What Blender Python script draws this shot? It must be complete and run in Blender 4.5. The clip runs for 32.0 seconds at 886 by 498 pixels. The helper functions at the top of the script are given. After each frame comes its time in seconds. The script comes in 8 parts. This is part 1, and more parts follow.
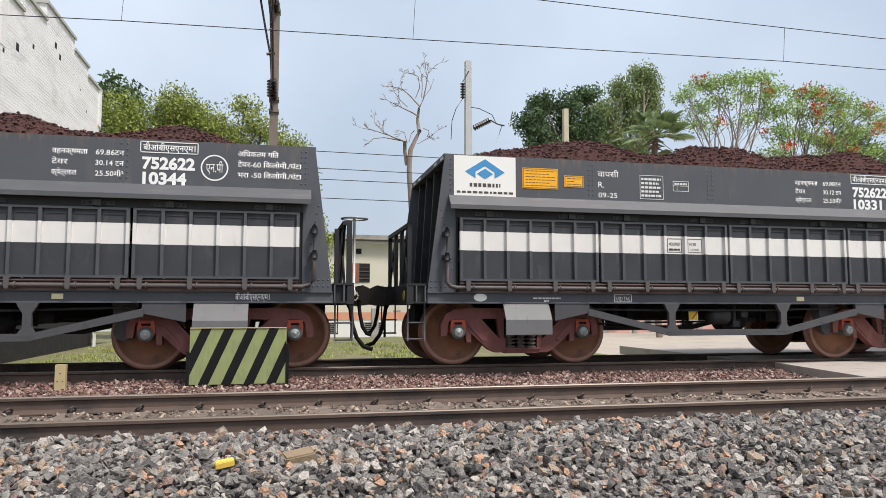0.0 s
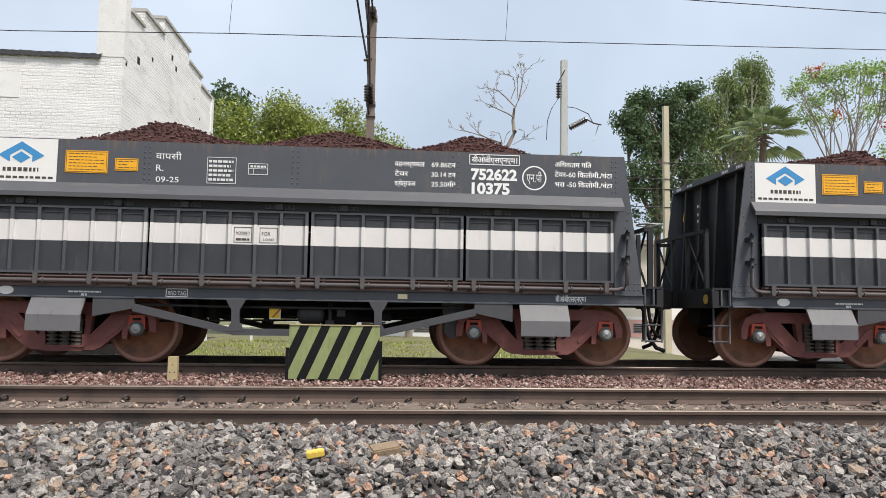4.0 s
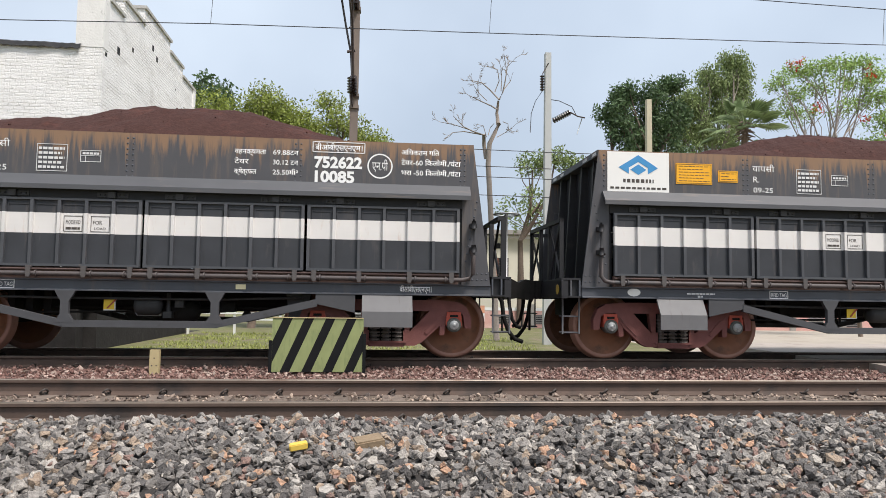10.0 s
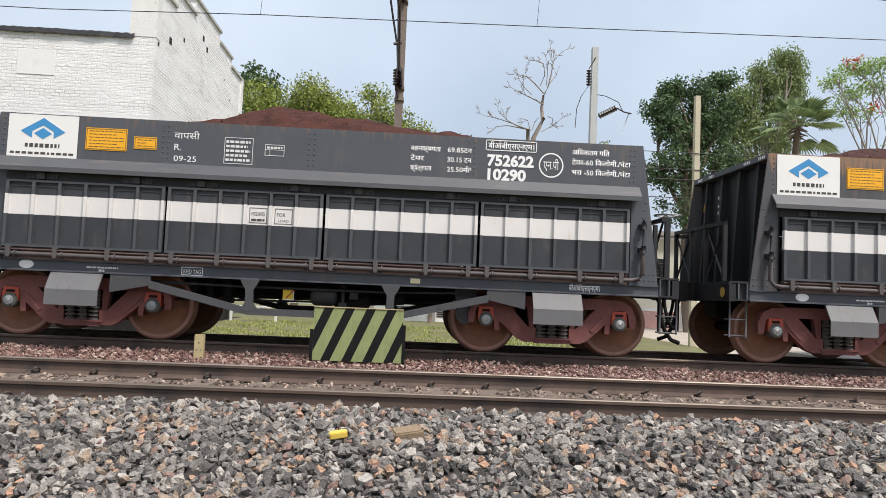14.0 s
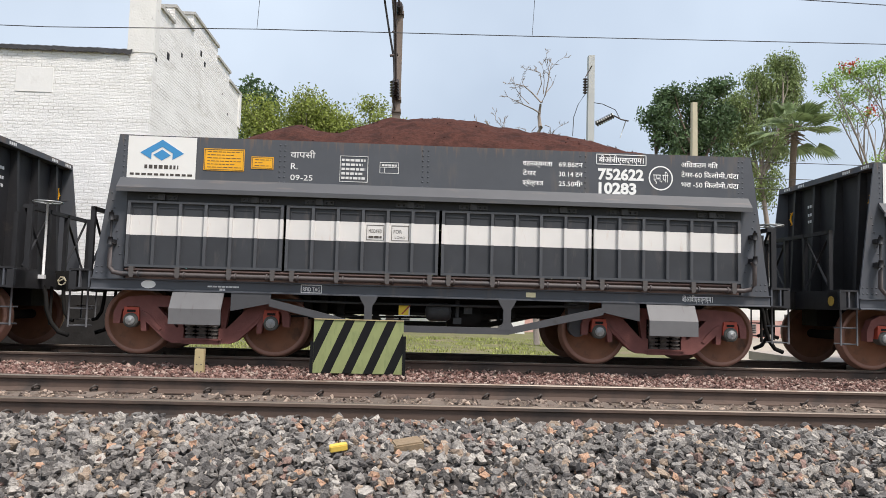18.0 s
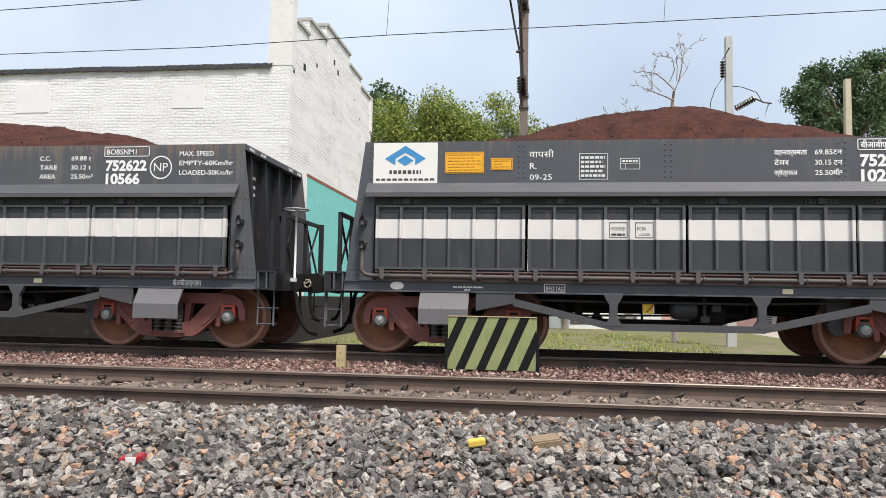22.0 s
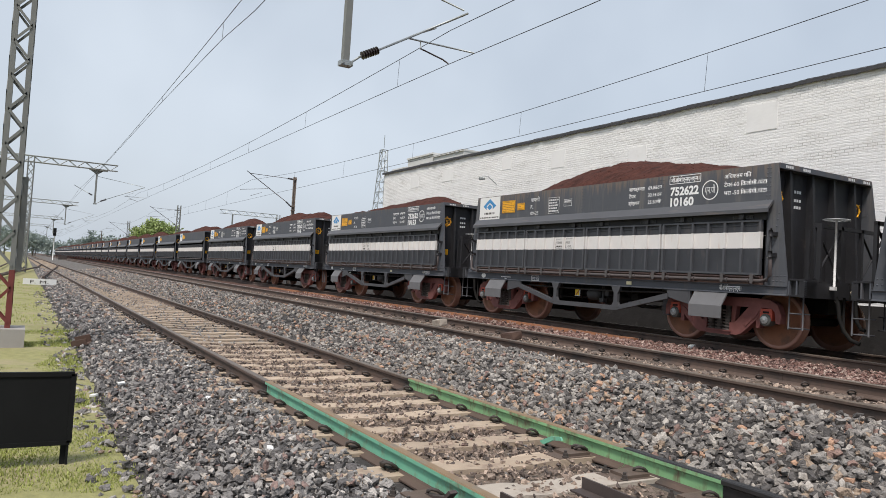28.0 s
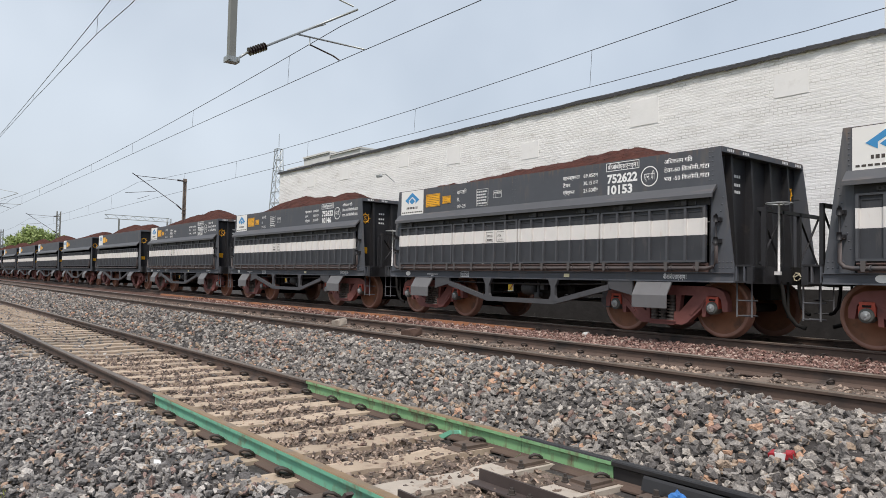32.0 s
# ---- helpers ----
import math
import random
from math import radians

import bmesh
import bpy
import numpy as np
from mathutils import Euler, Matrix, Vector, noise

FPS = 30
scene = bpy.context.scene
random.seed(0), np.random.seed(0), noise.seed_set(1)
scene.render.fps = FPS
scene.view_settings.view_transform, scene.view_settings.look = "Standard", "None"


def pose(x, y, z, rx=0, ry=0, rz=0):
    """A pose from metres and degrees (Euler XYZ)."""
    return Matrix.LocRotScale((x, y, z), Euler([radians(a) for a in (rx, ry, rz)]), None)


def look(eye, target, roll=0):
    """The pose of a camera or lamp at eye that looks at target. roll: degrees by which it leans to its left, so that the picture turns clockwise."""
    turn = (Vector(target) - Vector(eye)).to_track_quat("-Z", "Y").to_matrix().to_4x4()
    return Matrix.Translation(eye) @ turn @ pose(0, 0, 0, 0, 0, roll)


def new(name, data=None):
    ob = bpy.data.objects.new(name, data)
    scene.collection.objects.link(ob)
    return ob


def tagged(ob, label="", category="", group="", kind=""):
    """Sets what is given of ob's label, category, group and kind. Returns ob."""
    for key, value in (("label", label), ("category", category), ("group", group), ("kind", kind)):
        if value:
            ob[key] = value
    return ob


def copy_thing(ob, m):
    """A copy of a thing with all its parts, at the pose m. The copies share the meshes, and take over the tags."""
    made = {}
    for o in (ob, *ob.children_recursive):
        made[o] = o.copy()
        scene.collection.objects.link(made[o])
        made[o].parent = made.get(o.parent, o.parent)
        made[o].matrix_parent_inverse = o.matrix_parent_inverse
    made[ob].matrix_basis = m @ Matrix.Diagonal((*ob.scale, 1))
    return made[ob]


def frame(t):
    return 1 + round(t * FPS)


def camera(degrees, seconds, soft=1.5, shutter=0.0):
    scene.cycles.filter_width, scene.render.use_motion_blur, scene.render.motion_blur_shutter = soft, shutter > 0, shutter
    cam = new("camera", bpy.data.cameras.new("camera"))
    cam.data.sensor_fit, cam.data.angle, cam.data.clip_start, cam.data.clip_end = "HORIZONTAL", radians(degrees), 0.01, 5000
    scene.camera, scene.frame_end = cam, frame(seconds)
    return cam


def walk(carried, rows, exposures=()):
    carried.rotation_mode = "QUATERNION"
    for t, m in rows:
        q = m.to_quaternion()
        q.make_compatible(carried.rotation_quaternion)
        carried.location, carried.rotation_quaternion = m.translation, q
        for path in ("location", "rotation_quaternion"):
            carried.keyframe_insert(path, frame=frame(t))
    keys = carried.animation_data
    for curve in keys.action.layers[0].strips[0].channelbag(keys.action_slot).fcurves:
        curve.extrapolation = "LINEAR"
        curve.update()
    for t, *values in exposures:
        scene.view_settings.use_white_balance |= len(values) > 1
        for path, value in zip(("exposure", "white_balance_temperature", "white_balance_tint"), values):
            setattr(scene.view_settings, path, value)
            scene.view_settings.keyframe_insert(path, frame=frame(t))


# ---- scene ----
cam = camera(63.05, 32.0, soft=0.7)
PATH = [
    (0, (-0.081, 0.103, 0.876), (2.093, 9.830, 1.697), 0.02),
    (0.5, (-0.021, 0.084, 0.880), (1.985, 9.845, 1.710), 0.01),
    (1, (0.021, 0.046, 0.868), (1.764, 9.859, 1.690), 0.32),
    (1.5, (0.005, 0.033, 0.872), (1.443, 9.896, 1.682), 0.68),
    (2, (-0.012, 0.027, 0.869), (1.168, 9.923, 1.697), 0.91),
    (2.5, (-0.008, 0.009, 0.874), (1.013, 9.921, 1.714), 1.14),
    (4.5, (0.016, 0.005, 0.870), (0.808, 9.941, 1.678), 0.61),
    (5, (0.025, 0.004, 0.871), (0.769, 9.945, 1.664), 0.30),
    (5.5, (0.022, -0.009, 0.874), (0.703, 9.938, 1.647), 0.26),
    (6, (0.026, -0.009, 0.873), (0.673, 9.943, 1.604), 0.29),
    (6.5, (0.017, -0.006, 0.874), (0.696, 9.947, 1.562), 0.41),
    (7, (0.003, 0.008, 0.871), (0.753, 9.959, 1.524), 0.53),
    (7.5, (0.003, 0.016, 0.876), (0.816, 9.962, 1.509), 0.64),
    (8, (0.000, 0.015, 0.870), (0.857, 9.957, 1.519), 0.69),
    (8.5, (0.006, 0.005, 0.873), (0.893, 9.943, 1.549), 0.74),
    (9, (0.009, -0.002, 0.867), (0.947, 9.929, 1.563), 0.72),
    (9.5, (0.016, 0.000, 0.872), (1.011, 9.926, 1.576), 0.75),
    (10, (0.011, 0.006, 0.867), (1.071, 9.923, 1.591), 0.76),
    (10.5, (0.009, 0.009, 0.871), (1.072, 9.926, 1.595), 0.82),
    (11, (0.004, 0.010, 0.869), (1.038, 9.931, 1.591), 0.89),
    (11.5, (0.007, 0.013, 0.873), (0.996, 9.938, 1.594), 0.88),
    (12, (0.015, 0.018, 0.868), (0.971, 9.945, 1.595), 0.86),
    (12.5, (0.011, 0.014, 0.873), (0.917, 9.947, 1.594), 1.08),
    (13, (0.001, 0.012, 0.870), (0.809, 9.955, 1.567), 1.61),
    (13.5, (-0.008, 0.013, 0.872), (0.659, 9.969, 1.533), 2.23),
    (14, (-0.014, 0.020, 0.865), (0.499, 9.988, 1.486), 2.44),
    (14.5, (-0.017, 0.018, 0.863), (0.383, 9.992, 1.455), 2.30),
    (16.5, (0.005, 0.006, 0.871), (0.456, 9.972, 1.562), 1.49),
    (17, (0.002, 0.003, 0.871), (0.496, 9.965, 1.581), 1.53),
    (17.5, (0.002, -0.000, 0.876), (0.516, 9.960, 1.605), 1.54),
    (18, (0.009, 0.005, 0.875), (0.510, 9.964, 1.629), 1.52),
    (18.5, (0.000, -0.004, 0.879), (0.492, 9.954, 1.658), 1.62),
    (19, (0.000, 0.000, 0.878), (0.489, 9.956, 1.674), 1.56),
    (19.5, (0.005, -0.001, 0.881), (0.490, 9.955, 1.687), 1.42),
    (20, (0.008, 0.008, 0.870), (0.489, 9.962, 1.706), 1.18),
    (20.5, (0.001, -0.005, 0.880), (0.491, 9.946, 1.732), 1.15),
    (21, (-0.003, -0.010, 0.880), (0.456, 9.942, 1.736), 1.09),
    (21.5, (-0.007, -0.000, 0.878), (0.166, 9.964, 1.707), 1.13),
    (22, (-0.019, -0.014, 0.873), (-1.297, 9.882, 1.545), 0.96),
    (22.5, (-0.108, -0.030, 0.849), (-4.005, 9.172, 1.218), 1.91),
    (23, (-0.189, -0.060, 0.828), (-6.443, 7.742, 0.647), 3.60),
    (23.5, (-0.257, -0.116, 0.849), (-7.756, 6.473, 0.256), 3.62),
    (24, (-0.264, -0.204, 0.881), (-8.266, 5.774, 0.397), 3.14),
    (24.5, (-0.282, -0.252, 0.890), (-8.544, 5.376, 0.638), 2.95),
    (25, (-0.279, -0.307, 0.891), (-8.720, 5.055, 0.855), 3.12),
    (25.5, (-0.269, -0.330, 0.904), (-8.827, 4.842, 1.014), 3.25),
    (26, (-0.250, -0.357, 0.906), (-8.871, 4.703, 1.162), 3.37),
    (26.5, (-0.210, -0.348, 0.908), (-8.890, 4.607, 1.234), 3.12),
    (28.5, (-0.223, -0.375, 0.907), (-8.862, 4.643, 1.338), 3.54),
    (29, (-0.237, -0.378, 0.904), (-8.869, 4.647, 1.383), 3.46),
    (29.5, (-0.245, -0.379, 0.909), (-8.888, 4.623, 1.418), 3.41),
    (30, (-0.252, -0.379, 0.907), (-8.885, 4.638, 1.444), 3.22),
    (30.5, (-0.246, -0.361, 0.908), (-8.799, 4.789, 1.474), 2.72),
    (31, (-0.224, -0.326, 0.910), (-8.587, 5.126, 1.479), 2.06),
    (31.5, (-0.220, -0.294, 0.907), (-8.344, 5.513, 1.435), 1.76),
    (32, (-0.206, -0.285, 0.905), (-8.101, 5.838, 1.324), 1.24),
]
walk(cam, [(t, look(eye, target, roll)) for t, eye, target, roll in PATH],
     exposures=[(0, 0.32), (21, 0.34), (22, 0.40), (23, 0.37), (24, 0.26), (25, 0.13), (26, 0.05), (28, 0.02), (32, 0.04)])

# ---- light: bright hazy sky, sun behind thin cloud ----
world = bpy.data.worlds.new("world")
scene.world = world
world.use_nodes = True
wn = world.node_tree.nodes
sky = wn.new("ShaderNodeTexSky")
sky.sky_type, sky.sun_disc = "NISHITA", False
sky.sun_elevation, sky.sun_rotation = radians(58), radians(142)
sky.air_density, sky.dust_density, sky.ozone_density = 1.0, 6.0, 2.0
wmix = wn.new("ShaderNodeMixRGB")
wmix.inputs[0].default_value = 0.6
wmix.inputs[2].default_value = (6.6, 7.3, 8.3, 1)
wcoord = wn.new("ShaderNodeTexCoord")
wcloud = wn.new("ShaderNodeTexNoise")
wcloud.inputs["Scale"].default_value = 2.0
wcloud.inputs["Detail"].default_value = 4
wramp = wn.new("ShaderNodeMapRange")
wramp.inputs["From Min"].default_value, wramp.inputs["From Max"].default_value = 0.35, 0.75
wramp.inputs["To Min"].default_value, wramp.inputs["To Max"].default_value = 0.56, 0.92
# the thin cloud brightens and whitens towards the west
wdot = wn.new("ShaderNodeVectorMath")
wdot.operation = "DOT_PRODUCT"
wdot.inputs[1].default_value = (-0.96, -0.28, 0.0)
wside = wn.new("ShaderNodeMapRange")
wside.inputs["From Min"].default_value, wside.inputs["From Max"].default_value = -0.4, 0.9
wtone = wn.new("ShaderNodeMixRGB")
wtone.inputs[1].default_value, wtone.inputs[2].default_value = (0.90, 0.935, 0.965, 1), (1.12, 1.115, 1.09, 1)
wmul = wn.new("ShaderNodeMixRGB")
wmul.blend_type = "MULTIPLY"
wmul.inputs[0].default_value = 1.0
world.node_tree.links.new(wcoord.outputs["Generated"], wdot.inputs[0])
world.node_tree.links.new(wdot.outputs["Value"], wside.inputs["Value"])
world.node_tree.links.new(wside.outputs["Result"], wtone.inputs[0])
world.node_tree.links.new(wtone.outputs[0], wmul.inputs[2])
world.node_tree.links.new(wcoord.outputs["Generated"], wcloud.inputs["Vector"])
world.node_tree.links.new(wcloud.outputs["Fac"], wramp.inputs["Value"])
world.node_tree.links.new(wramp.outputs["Result"], wmix.inputs[0])
world.node_tree.links.new(sky.outputs[0], wmix.inputs[1])
world.node_tree.links.new(wmix.outputs[0], wmul.inputs[1])
world.node_tree.links.new(wmul.outputs[0], wn["Background"].inputs["Color"])
wn["Background"].inputs["Strength"].default_value = 0.105
sun = new("sun", bpy.data.lights.new("sun", "SUN"))
sun.data.energy, sun.data.angle, sun.data.color = 3.2, radians(11), (1.0, 0.93, 0.87)
sun.matrix_world = look((0, 0, 40), (-15, 19, 0))


# ---- materials ----
def mat(name, color, rough=0.7, metal=0.0, spread=0.25, scale=6.0, bump=0.0, bump_scale=60.0, second=None, second_scale=1.5,
        second_at=0.55, island=0.0, streak=None, coords="Object", spec=0.5):
    """A painted or natural surface: base colour, fine grain, larger stains of a second colour, relief."""
    m = bpy.data.materials.new(name)
    m.use_nodes = True
    nt = m.node_tree
    n, l = nt.nodes, nt.links
    p = n["Principled BSDF"]
    p.inputs["Roughness"].default_value, p.inputs["Metallic"].default_value = rough, metal
    p.inputs["Specular IOR Level"].default_value = spec
    tc = n.new("ShaderNodeTexCoord")
    noise_a = n.new("ShaderNodeTexNoise")
    noise_a.inputs["Scale"].default_value, noise_a.inputs["Detail"].default_value = scale, 6
    l.new(tc.outputs[coords], noise_a.inputs["Vector"])
    lo, hi = [max(0, c * (1 - spread)) for c in color], [min(1, c * (1 + spread)) for c in color]
    mix = n.new("ShaderNodeMixRGB")
    mix.inputs[1].default_value, mix.inputs[2].default_value = (*lo, 1), (*hi, 1)
    l.new(noise_a.outputs["Fac"], mix.inputs[0])
    out = mix.outputs[0]
    if second:
        noise_b = n.new("ShaderNodeTexNoise")
        noise_b.inputs["Scale"].default_value, noise_b.inputs["Detail"].default_value = second_scale, 8
        noise_b.inputs["Roughness"].default_value = 0.65
        if streak:
            mp = n.new("ShaderNodeMapping")
            mp.inputs["Scale"].default_value = streak
            l.new(tc.outputs[coords], mp.inputs["Vector"])
            l.new(mp.outputs[0], noise_b.inputs["Vector"])
        else:
            l.new(tc.outputs[coords], noise_b.inputs["Vector"])
        ramp = n.new("ShaderNodeMapRange")
        ramp.inputs["From Min"].default_value, ramp.inputs["From Max"].default_value = second_at, second_at + 0.16
        l.new(noise_b.outputs["Fac"], ramp.inputs["Value"])
        mix2 = n.new("ShaderNodeMixRGB")
        l.new(ramp.outputs[0], mix2.inputs[0])
        l.new(out, mix2.inputs[1])
        mix2.inputs[2].default_value = (*second, 1)
        out = mix2.outputs[0]
    if island:
        src = n.new("ShaderNodeNewGeometry") if island > 0 else n.new("ShaderNodeObjectInfo")
        val = n.new("ShaderNodeMapRange")
        val.inputs["To Min"].default_value, val.inputs["To Max"].default_value = 1 - abs(island), 1 + abs(island)
        l.new(src.outputs["Random Per Island" if island > 0 else "Random"], val.inputs["Value"])
        hsv = n.new("ShaderNodeHueSaturation")
        l.new(val.outputs[0], hsv.inputs["Value"])
        l.new(out, hsv.inputs["Color"])
        out = hsv.outputs[0]
    l.new(out, p.inputs["Base Color"])
    if bump:
        noise_c = n.new("ShaderNodeTexNoise")
        noise_c.inputs["Scale"].default_value, noise_c.inputs["Detail"].default_value = bump_scale, 5
        l.new(tc.outputs[coords], noise_c.inputs["Vector"])
        b = n.new("ShaderNodeBump")
        b.inputs["Strength"].default_value, b.inputs["Distance"].default_value = min(1, bump), 0.02
        l.new(noise_c.outputs["Fac"], b.inputs["Height"])
        l.new(b.outputs[0], p.inputs["Normal"])
    return m


def stones(name, palette, rough=0.85):
    """Crushed rock: each stone takes one of several colours."""
    m = mat(name, (0.2, 0.2, 0.2), rough, spread=0.3, scale=40, bump=0.9, bump_scale=70)
    n, l = m.node_tree.nodes, m.node_tree.links
    g, ramp = n.new("ShaderNodeNewGeometry"), n.new("ShaderNodeValToRGB")
    ramp.color_ramp.interpolation = "CONSTANT"
    el = ramp.color_ramp.elements
    el[0].position, el[0].color = 0, (*palette[0][1], 1)
    el[1].position, el[1].color = palette[0][0], (*palette[1][1], 1)
    at = palette[0][0]
    for (w, _), (_, c) in zip(palette[1:], palette[2:]):
        at += w
        el.new(at).color = (*c, 1)
    l.new(g.outputs["Random Per Island"], ramp.inputs[0])
    tc, nz = n.new("ShaderNodeTexCoord"), n.new("ShaderNodeTexNoise")
    nz.inputs["Scale"].default_value, nz.inputs["Detail"].default_value, nz.inputs["Roughness"].default_value = 38, 7, 0.7
    l.new(tc.outputs["Object"], nz.inputs["Vector"])
    mr, mul = n.new("ShaderNodeMapRange"), n.new("ShaderNodeHueSaturation")
    mr.inputs["From Min"].default_value, mr.inputs["From Max"].default_value = 0.25, 0.75
    mr.inputs["To Min"].default_value, mr.inputs["To Max"].default_value = 0.5, 1.5
    l.new(nz.outputs["Fac"], mr.inputs["Value"])
    l.new(mr.outputs[0], mul.inputs["Value"])
    l.new(ramp.outputs[0], mul.inputs["Color"])
    l.new(mul.outputs[0], n["Principled BSDF"].inputs["Base Color"])
    return m


M = {}
M["wagon_grey"] = mat("wagon_grey_paint", (0.080, 0.086, 0.100), 0.66, spread=0.16, scale=2.5, bump=0.05, bump_scale=14,
                      second=(0.112, 0.105, 0.104), second_scale=2.2, second_at=0.55, streak=(1.6, 1, 0.3), spec=0.3)
M["wagon_black"] = mat("wagon_black_paint", (0.022, 0.022, 0.025), 0.6, spread=0.25, scale=5, bump=0.08, bump_scale=20,
                       second=(0.05, 0.042, 0.04), second_scale=3, second_at=0.6, spec=0.35)
M["wagon_streaked"] = mat("wagon_grey_rain_streaked", (0.080, 0.080, 0.088), 0.66, spread=0.15, scale=2.5, bump=0.05, bump_scale=14,
                          second=(0.13, 0.11, 0.10), second_scale=1.6, second_at=0.52, streak=(5.0, 1, 0.45), spec=0.3)
M["wagon_stained"] = mat("wagon_grey_stained", (0.083, 0.088, 0.100), 0.66, spread=0.18, scale=2.5, bump=0.05, bump_scale=14,
                         second=(0.13, 0.125, 0.125), second_scale=1.4, second_at=0.52, streak=(3.0, 1, 0.3), spec=0.3)
M["door_grey"] = mat("door_grey_paint", (0.044, 0.047, 0.054), 0.6, spread=0.25, scale=3, bump=0.06, bump_scale=10,
                     second=(0.095, 0.086, 0.084), second_scale=2, second_at=0.58, streak=(2, 1, 0.4), spec=0.3)
# door paint made lighter: light catching the ribs is in the colour, with wear
M["rib_grey"] = mat("rib_grey_lit_worn_paint", (0.070, 0.074, 0.083), 0.6, spread=0.22, scale=4, second=(0.12, 0.105, 0.098), second_scale=3, second_at=0.6, streak=(2, 1, 0.5), spec=0.3)
M["stripe"] = mat("white_stripe_paint", (0.70, 0.68, 0.66), 0.6, spread=0.08, scale=3, second=(0.60, 0.49, 0.43), second_scale=3.2, second_at=0.61, streak=(2.6, 1, 0.6))
M["lettering"] = mat("white_lettering_paint", (0.8, 0.8, 0.8), 0.6, spread=0.05, scale=20)
# dark steel taken to near black: deep shade below the wagons is in it
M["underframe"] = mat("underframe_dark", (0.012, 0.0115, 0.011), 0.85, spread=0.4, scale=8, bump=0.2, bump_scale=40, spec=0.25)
M["truss"] = mat("truss_grey_paint", (0.068, 0.069, 0.075), 0.65, spread=0.15, scale=6, second=(0.045, 0.041, 0.038), second_scale=4, second_at=0.6, spec=0.35)
M["hood"] = mat("hood_dusty_grey", (0.135, 0.134, 0.138), 0.6, spread=0.15, scale=5, second=(0.09, 0.075, 0.07), second_scale=3, second_at=0.58, streak=(4, 1, 0.6))
M["bogie"] = mat("bogie_red_oxide", (0.185, 0.068, 0.06), 0.75, spread=0.3, scale=9, bump=0.25, bump_scale=50, second=(0.09, 0.05, 0.044), second_scale=4, second_at=0.6)
M["spring"] = mat("spring_dusty_steel", (0.10, 0.085, 0.075), 0.7, spread=0.3, scale=12)
M["adapter"] = mat("adapter_red_paint", (0.42, 0.07, 0.04), 0.6, spread=0.25, scale=14)
M["cap"] = mat("axle_cap_steel", (0.33, 0.34, 0.34), 0.5, metal=0.5, spread=0.25, scale=30)
M["wheel"] = mat("wheel_rust", (0.225, 0.098, 0.052), 0.7, spread=0.35, scale=4, second=(0.10, 0.055, 0.036), second_scale=3, second_at=0.55, bump=0.1)
M["tread"] = mat("wheel_tread_worn", (0.30, 0.16, 0.118), 0.55, metal=0.2, spread=0.2, scale=10)
M["pipe"] = mat("pipe_brown_grey", (0.088, 0.072, 0.07), 0.6, spread=0.3, scale=6, second=(0.05, 0.05, 0.054), second_scale=3, second_at=0.5)
M["backing_rust"] = mat("backing_rusty_brown", (0.115, 0.072, 0.064), 0.75, spread=0.3, scale=4, second=(0.055, 0.052, 0.055), second_scale=1.5, second_at=0.55)
M["logo_white"] = mat("logo_board_white", (0.78, 0.77, 0.75), 0.5, spread=0.03, scale=3, second=(0.68, 0.6, 0.55), second_scale=3, second_at=0.66)
M["logo_blue"] = mat("logo_blue_paint", (0.045, 0.25, 0.52), 0.5, spread=0.08, scale=8)
M["ink"] = mat("dark_ink", (0.06, 0.05, 0.045), 0.7, spread=0.2)
M["plate_yellow"] = mat("yellow_plate_paint", (0.83, 0.40, 0.012), 0.5, spread=0.08, scale=6)
M["faded"] = mat("faded_white_paint", (0.66, 0.66, 0.66), 0.7, spread=0.25, scale=30)
M["ore_fine"] = mat("ore_fine_red_brown", (0.075, 0.032, 0.0255), 0.95, spread=0.5, scale=16, bump=1.0, bump_scale=26, second=(0.043, 0.021, 0.018), second_scale=3.5, second_at=0.48, spec=0.1)
M["ore_dark"] = mat("ore_dark_brown", (0.06, 0.03, 0.026), 0.95, spread=0.35, scale=14, bump=0.8, bump_scale=30, second=(0.095, 0.042, 0.034), second_scale=2.5, spec=0.15)
M["ore_lump"] = stones("ore_pellet_maroon", [(0.35, (0.088, 0.032, 0.028)), (0.35, (0.05, 0.022, 0.021)), (0.3, (0.125, 0.05, 0.042))])
M["rail_side"] = mat("rail_side_rust", (0.095, 0.064, 0.05), 0.8, spread=0.25, scale=5, second=(0.045, 0.036, 0.032), second_scale=1.2, second_at=0.5, bump=0.1)
M["rail_top"] = mat("rail_top_dull_steel", (0.16, 0.127, 0.10), 0.5, metal=0.35, spread=0.15, scale=5, second=(0.13, 0.09, 0.07), second_scale=2.0, second_at=0.6)
M["rail_bright"] = mat("rail_top_bright_steel", (0.24, 0.205, 0.17), 0.5, metal=0.5, spread=0.15, scale=5, second=(0.17, 0.12, 0.09), second_scale=3.0, second_at=0.5)
M["rail_black"] = mat("rail_top_greased", (0.035, 0.034, 0.035), 0.35, metal=0.3, spread=0.2, scale=6)
M["rail_green"] = mat("rail_green_paint", (0.165, 0.44, 0.30), 0.6, spread=0.2, scale=4, second=(0.17, 0.22, 0.14), second_scale=4.2, second_at=0.5, bump=0.08, streak=(1.6, 1, 1.2))
M["rail_olive"] = mat("rail_olive_green_paint", (0.205, 0.40, 0.195), 0.65, spread=0.25, scale=5, second=(0.15, 0.13, 0.075), second_scale=4.0, second_at=0.49, bump=0.08, streak=(2.5, 1, 0.9))
M["rail_ochre"] = mat("rail_top_ochre", (0.27, 0.185, 0.105), 0.55, metal=0.3, spread=0.25, scale=7, second=(0.22, 0.19, 0.15), second_scale=3, second_at=0.5)
M["steel_dark"] = mat("dark_steel", (0.068, 0.052, 0.048), 0.65, metal=0.2, spread=0.3, scale=10, bump=0.1)
